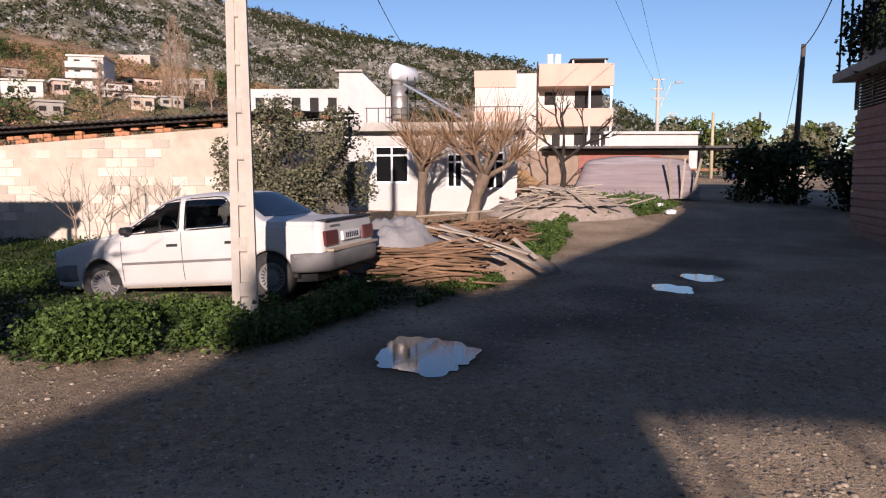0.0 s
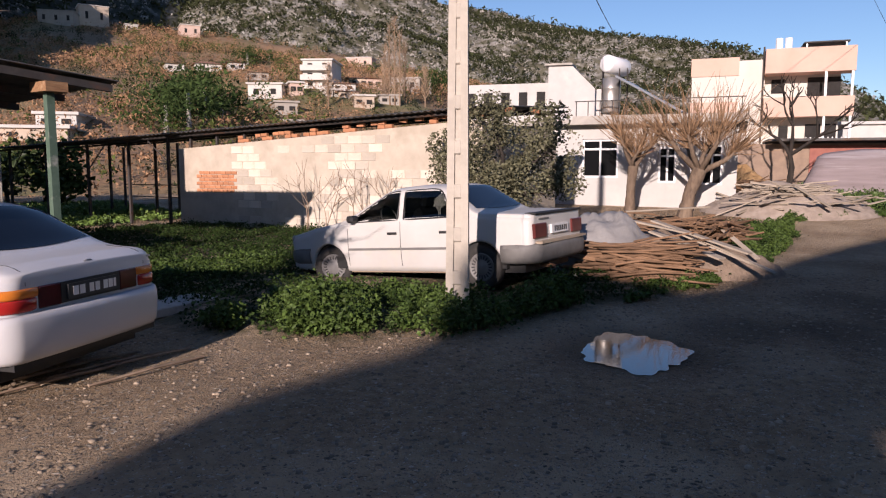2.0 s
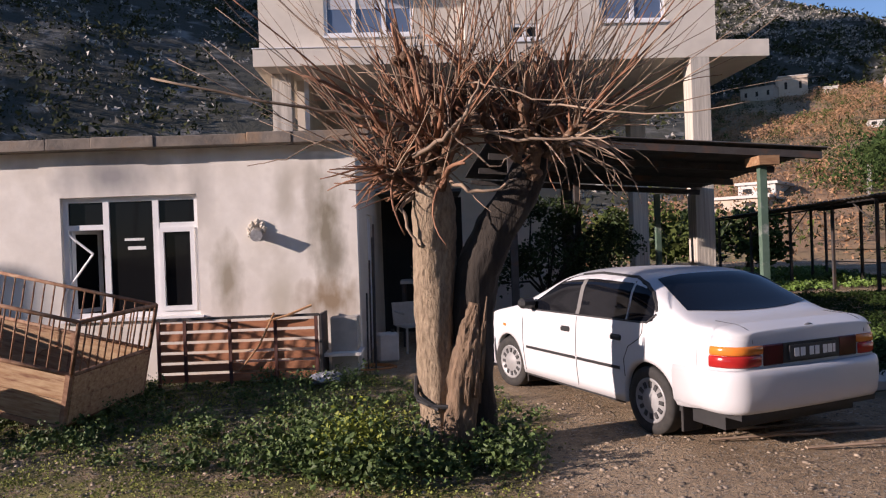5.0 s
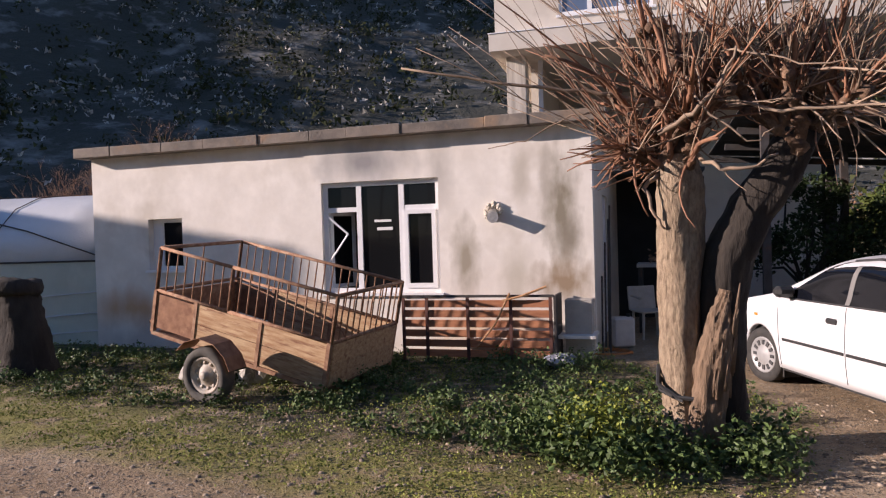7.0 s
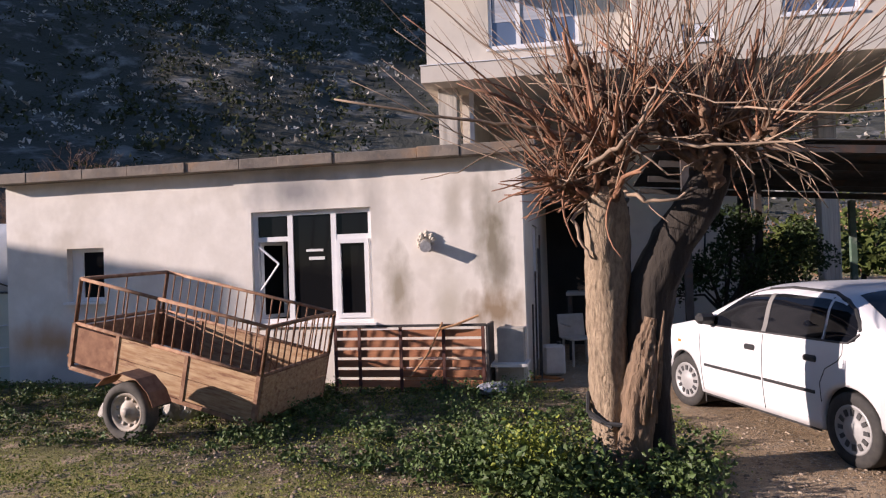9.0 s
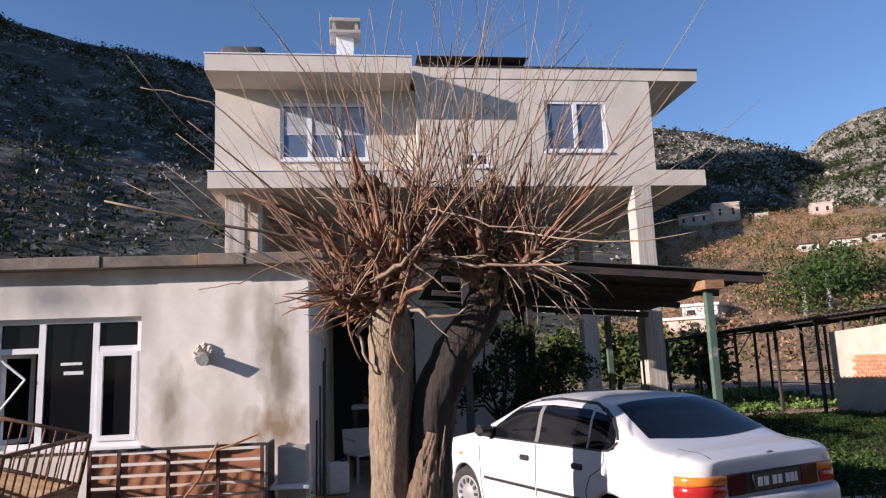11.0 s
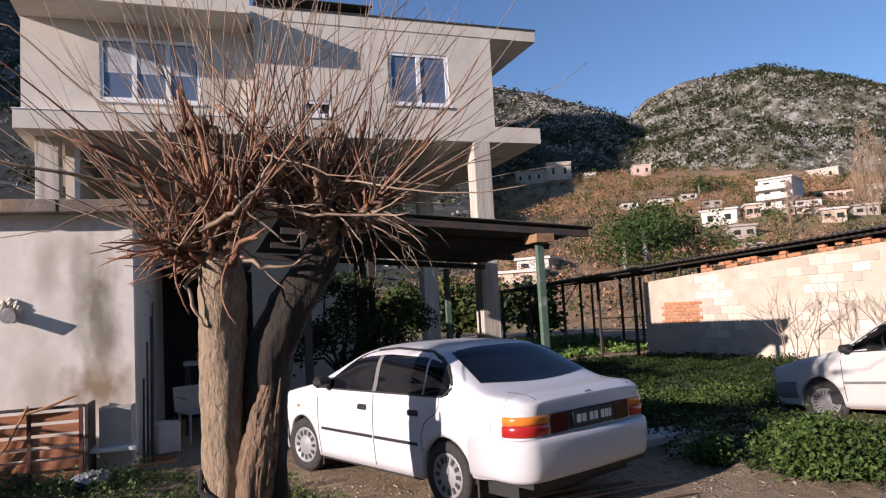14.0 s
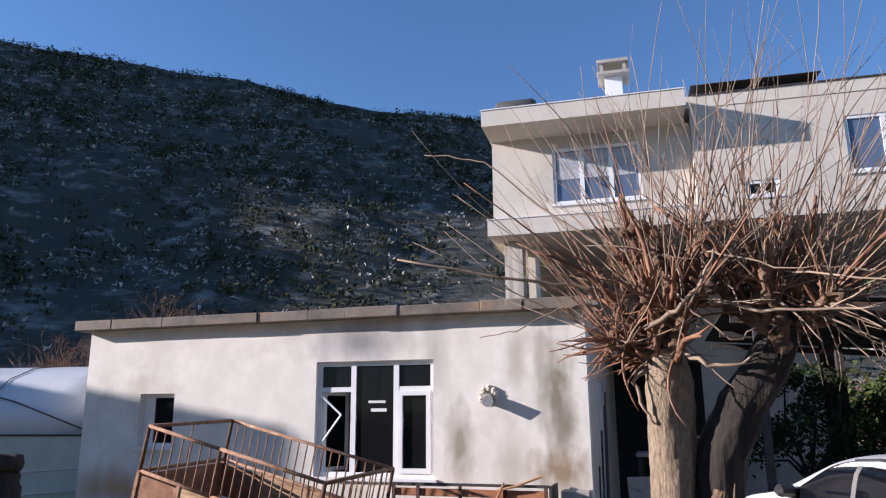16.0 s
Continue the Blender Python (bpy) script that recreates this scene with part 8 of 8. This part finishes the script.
M_FILM = mat("greenhouse_film", (.60, .62, .64), (.52, .54, .55), .8, .4, bump=.01, bscale=6)
M_FILM2 = mat("greenhouse_skirt", (.50, .53, .46), (.42, .45, .39), 1.2, .5, bump=.01, bscale=5, c3=(.60, .61, .55), s3=.7)
bm = bmesh.new()
sec = [(0, 1.42), (.25, 1.95), (.7, 2.35), (1.3, 2.58), (2.0, 2.66), (2.7, 2.58), (3.4, 2.3), (4.0, 1.42)]
rows = loft(bm, [[Vector((x, y, z)) for y, z in sec] for x in np.linspace(0, -11, 12)])
bm.faces.new(rows[0])
solid(part("roof_film", bm, M_FILM, green, "taut white plastic film", True), .006)
part("skirt", B(-11, -.02, 0, 0, .0, 1.40), M_FILM2, green, "grey-green plastic skirt")
part("skirt", B(-.01, 0, 0, .012, 4.0, 1.40), M_FILM2, green)
for x in (-.05, -2.2, -4.4, -6.6, -8.8):
    part("hoop", T([(x, y - .02, z + .015) for y, z in sec[:5]], .009, 5), M_STEEL, green)
part("rail", T([(0, -.03, 1.41), (-11, -.03, 1.41)], .017, 6), M_STEEL, green)
part("brace", T([(-.1, -.04, 1.5), (-1.6, .22, 1.95), (-3.0, .5, 2.25)], .013, 5), M_STEEL, green)
for z in (.25, .55, .9):
    part("rope", T([(0, -.035, z), (-1.8, -.04, z - .12), (-3.6, -.035, z - .04)], .012, 5), M_FILM, green)
# bare brush behind the greenhouse, sunlit and brown
ob = thing("bare_tree", pose(-20.4, 14.4, 0), "bare brown tree behind the greenhouse", "tree")
M_BROWNBR = mat("brown_branch", (.36, .225, .13), (.26, .155, .09), 5, .9)
for k in range(16):
    bm = bmesh.new()
    grow(Vector((k * .24 - 1.9, k % 4 * .5, -.1)), Vector((.1 * (k - 7) * .12, 0, 1)), 1.2 + .2 * (k % 4), .045, 5, random.Random(k + 30))
    part("stem", bm, M_BROWNBR, ob, "bare branching stem")
# low wall, bench and shade-side yard behind the carport
lowwall = link("yard_wall", B(-3.4, 15.6, -.1, 1.2, 15.8, 1.05), M_PLASTER)
tagged(lowwall, "low pale plastered wall behind the citrus tree", "wall")
# concrete threshold slab and poles lying in the grass
ob = link("concrete_slab", B(-.55, -.25, 0, .55, .25, .1, .01), M_CONC, m=pose(2.75, 8.1, .02, 0, 0, 20))
tagged(ob, "grey concrete slab lying in the grass", "slab")
rngq = random.Random(12)
for k in range(5):
    x0, y0 = 1.1 + rngq.uniform(-.5, .5), 5.9 + rngq.uniform(-.4, .4)
    ob = link("stick", T([(x0, y0, .03), (x0 + .5, y0 + .1, .05), (x0 + 1.0, y0 + .3, .02)], .012, 5), M_GREYTWIG)
    tagged(ob, "thin stick lying on the dirt", "stick", "sticks on the dirt")
# small shrubs and saplings in front of the block wall
for k, s in enumerate((-.4, .2, .9, 1.9)):
    ob = thing("sapling", shed.matrix_basis @ pose(s, -.5, .0), "bare thin sapling against the block wall", "sapling", "saplings by the block wall")
    bm = bmesh.new()
    grow(Vector((0, 0, 0)), Vector((.05, 0, 1)), .8, .016, 2, random.Random(k + 70))
    grow(Vector((0, 0, 0)), Vector((.2, 0, 1)), .7, .014, 2, random.Random(k + 80))
    part("stem", bm, M_GREYTWIG, ob)
rng = random.Random(9)
# green field and bushes seen through the open shed
FIELDP = [(4, 21), (9, 23), (10, 34), (-2, 36), (-6, 24), (-2, 19)]
weeds("field_grass", FIELDP, 5200, .06, .16, .12, mat("field_leaf", (.13, .21, .04), (.09, .155, .03), 2, .6, island=.3), "bright green crop field behind the shed", 29)
for k in range(12):
    x, y = rng.uniform(-6, 12), rng.uniform(30, 44)
    leafy_tree("orchard_tree", pose(x, y, 0), "green orchard tree behind the yard", .9, .1, blobs(rng, 6, 1.0, 1.0, 1.0, 2.6, .7, 1.1), 800, .3, M_ORCHARD if k % 2 else M_CITRUS, M_DARKBARK, 120 + k)

# ---------- blocks and bricks of the shed wall ----------
rng = random.Random(4)
sizes = {}
for key, (w, h, mt) in {"block": (.39, .185, M_BLOCK), "half": (.19, .185, M_BLOCK), "brick": (.19, .085, M_BRICK)}.items():
    bm = bmesh.new()
    box(bm, -w / 2, 0, -h / 2, w / 2, .1, h / 2, bev=.008)
    me = bpy.data.meshes.new(key)
    bmesh.ops.recalc_face_normals(bm, faces=bm.faces)
    bm.to_mesh(me)
    bm.free()
    me.materials.append(mt)
    sizes[key] = me
course = 0
z = .10
while z < 2.6:
    s = WL + .2 + (.2 if course % 2 else 0)
    while s < 3.75:
        if z + .12 < shed_top(s):
            n_ = noise.noise((s * .55, z * .8, 3)) + .35 * noise.noise((s * 2.1, z * 2.1, 8))
            patch = -4.5 < s < -3.2 and 1.0 < z < 1.55
            if n_ > -.12 and not patch and s > -3.3:
                o = new("block", sizes["block"])
                o.parent = shed_wall
                o.matrix_basis = pose(s, .012 + .012 * rng.random(), z, 0, 0, rng.gauss(0, .4))
        s += .40
    z += .20
    course += 1
for j in range(6):
    for i in range(7):
        s = -4.55 + i * .2 + (.1 if j % 2 else 0)
        if s < -3.15:
            o = new("brick", sizes["brick"])
            o.parent = shed_wall
            o.matrix_basis = pose(s, .004 + .01 * rng.random(), 1.03 + j * .095, 0, 0, rng.gauss(0, .6))
# brick filling between the blocks and the roof
for i in range(42):
    s = -3.0 + i * .2
    for j in range(2):
        z = shed_top(s) + .05 + j * .095
        if z + .05 < shed_roof(s) + .05 and rng.random() > .62:
            o = new("brick", sizes["brick"])
            o.parent = shed_wall
            o.matrix_basis = pose(s + rng.uniform(-.02, .02), .02 + .03 * rng.random(), z, 0, rng.gauss(0, 3), rng.gauss(0, 3))
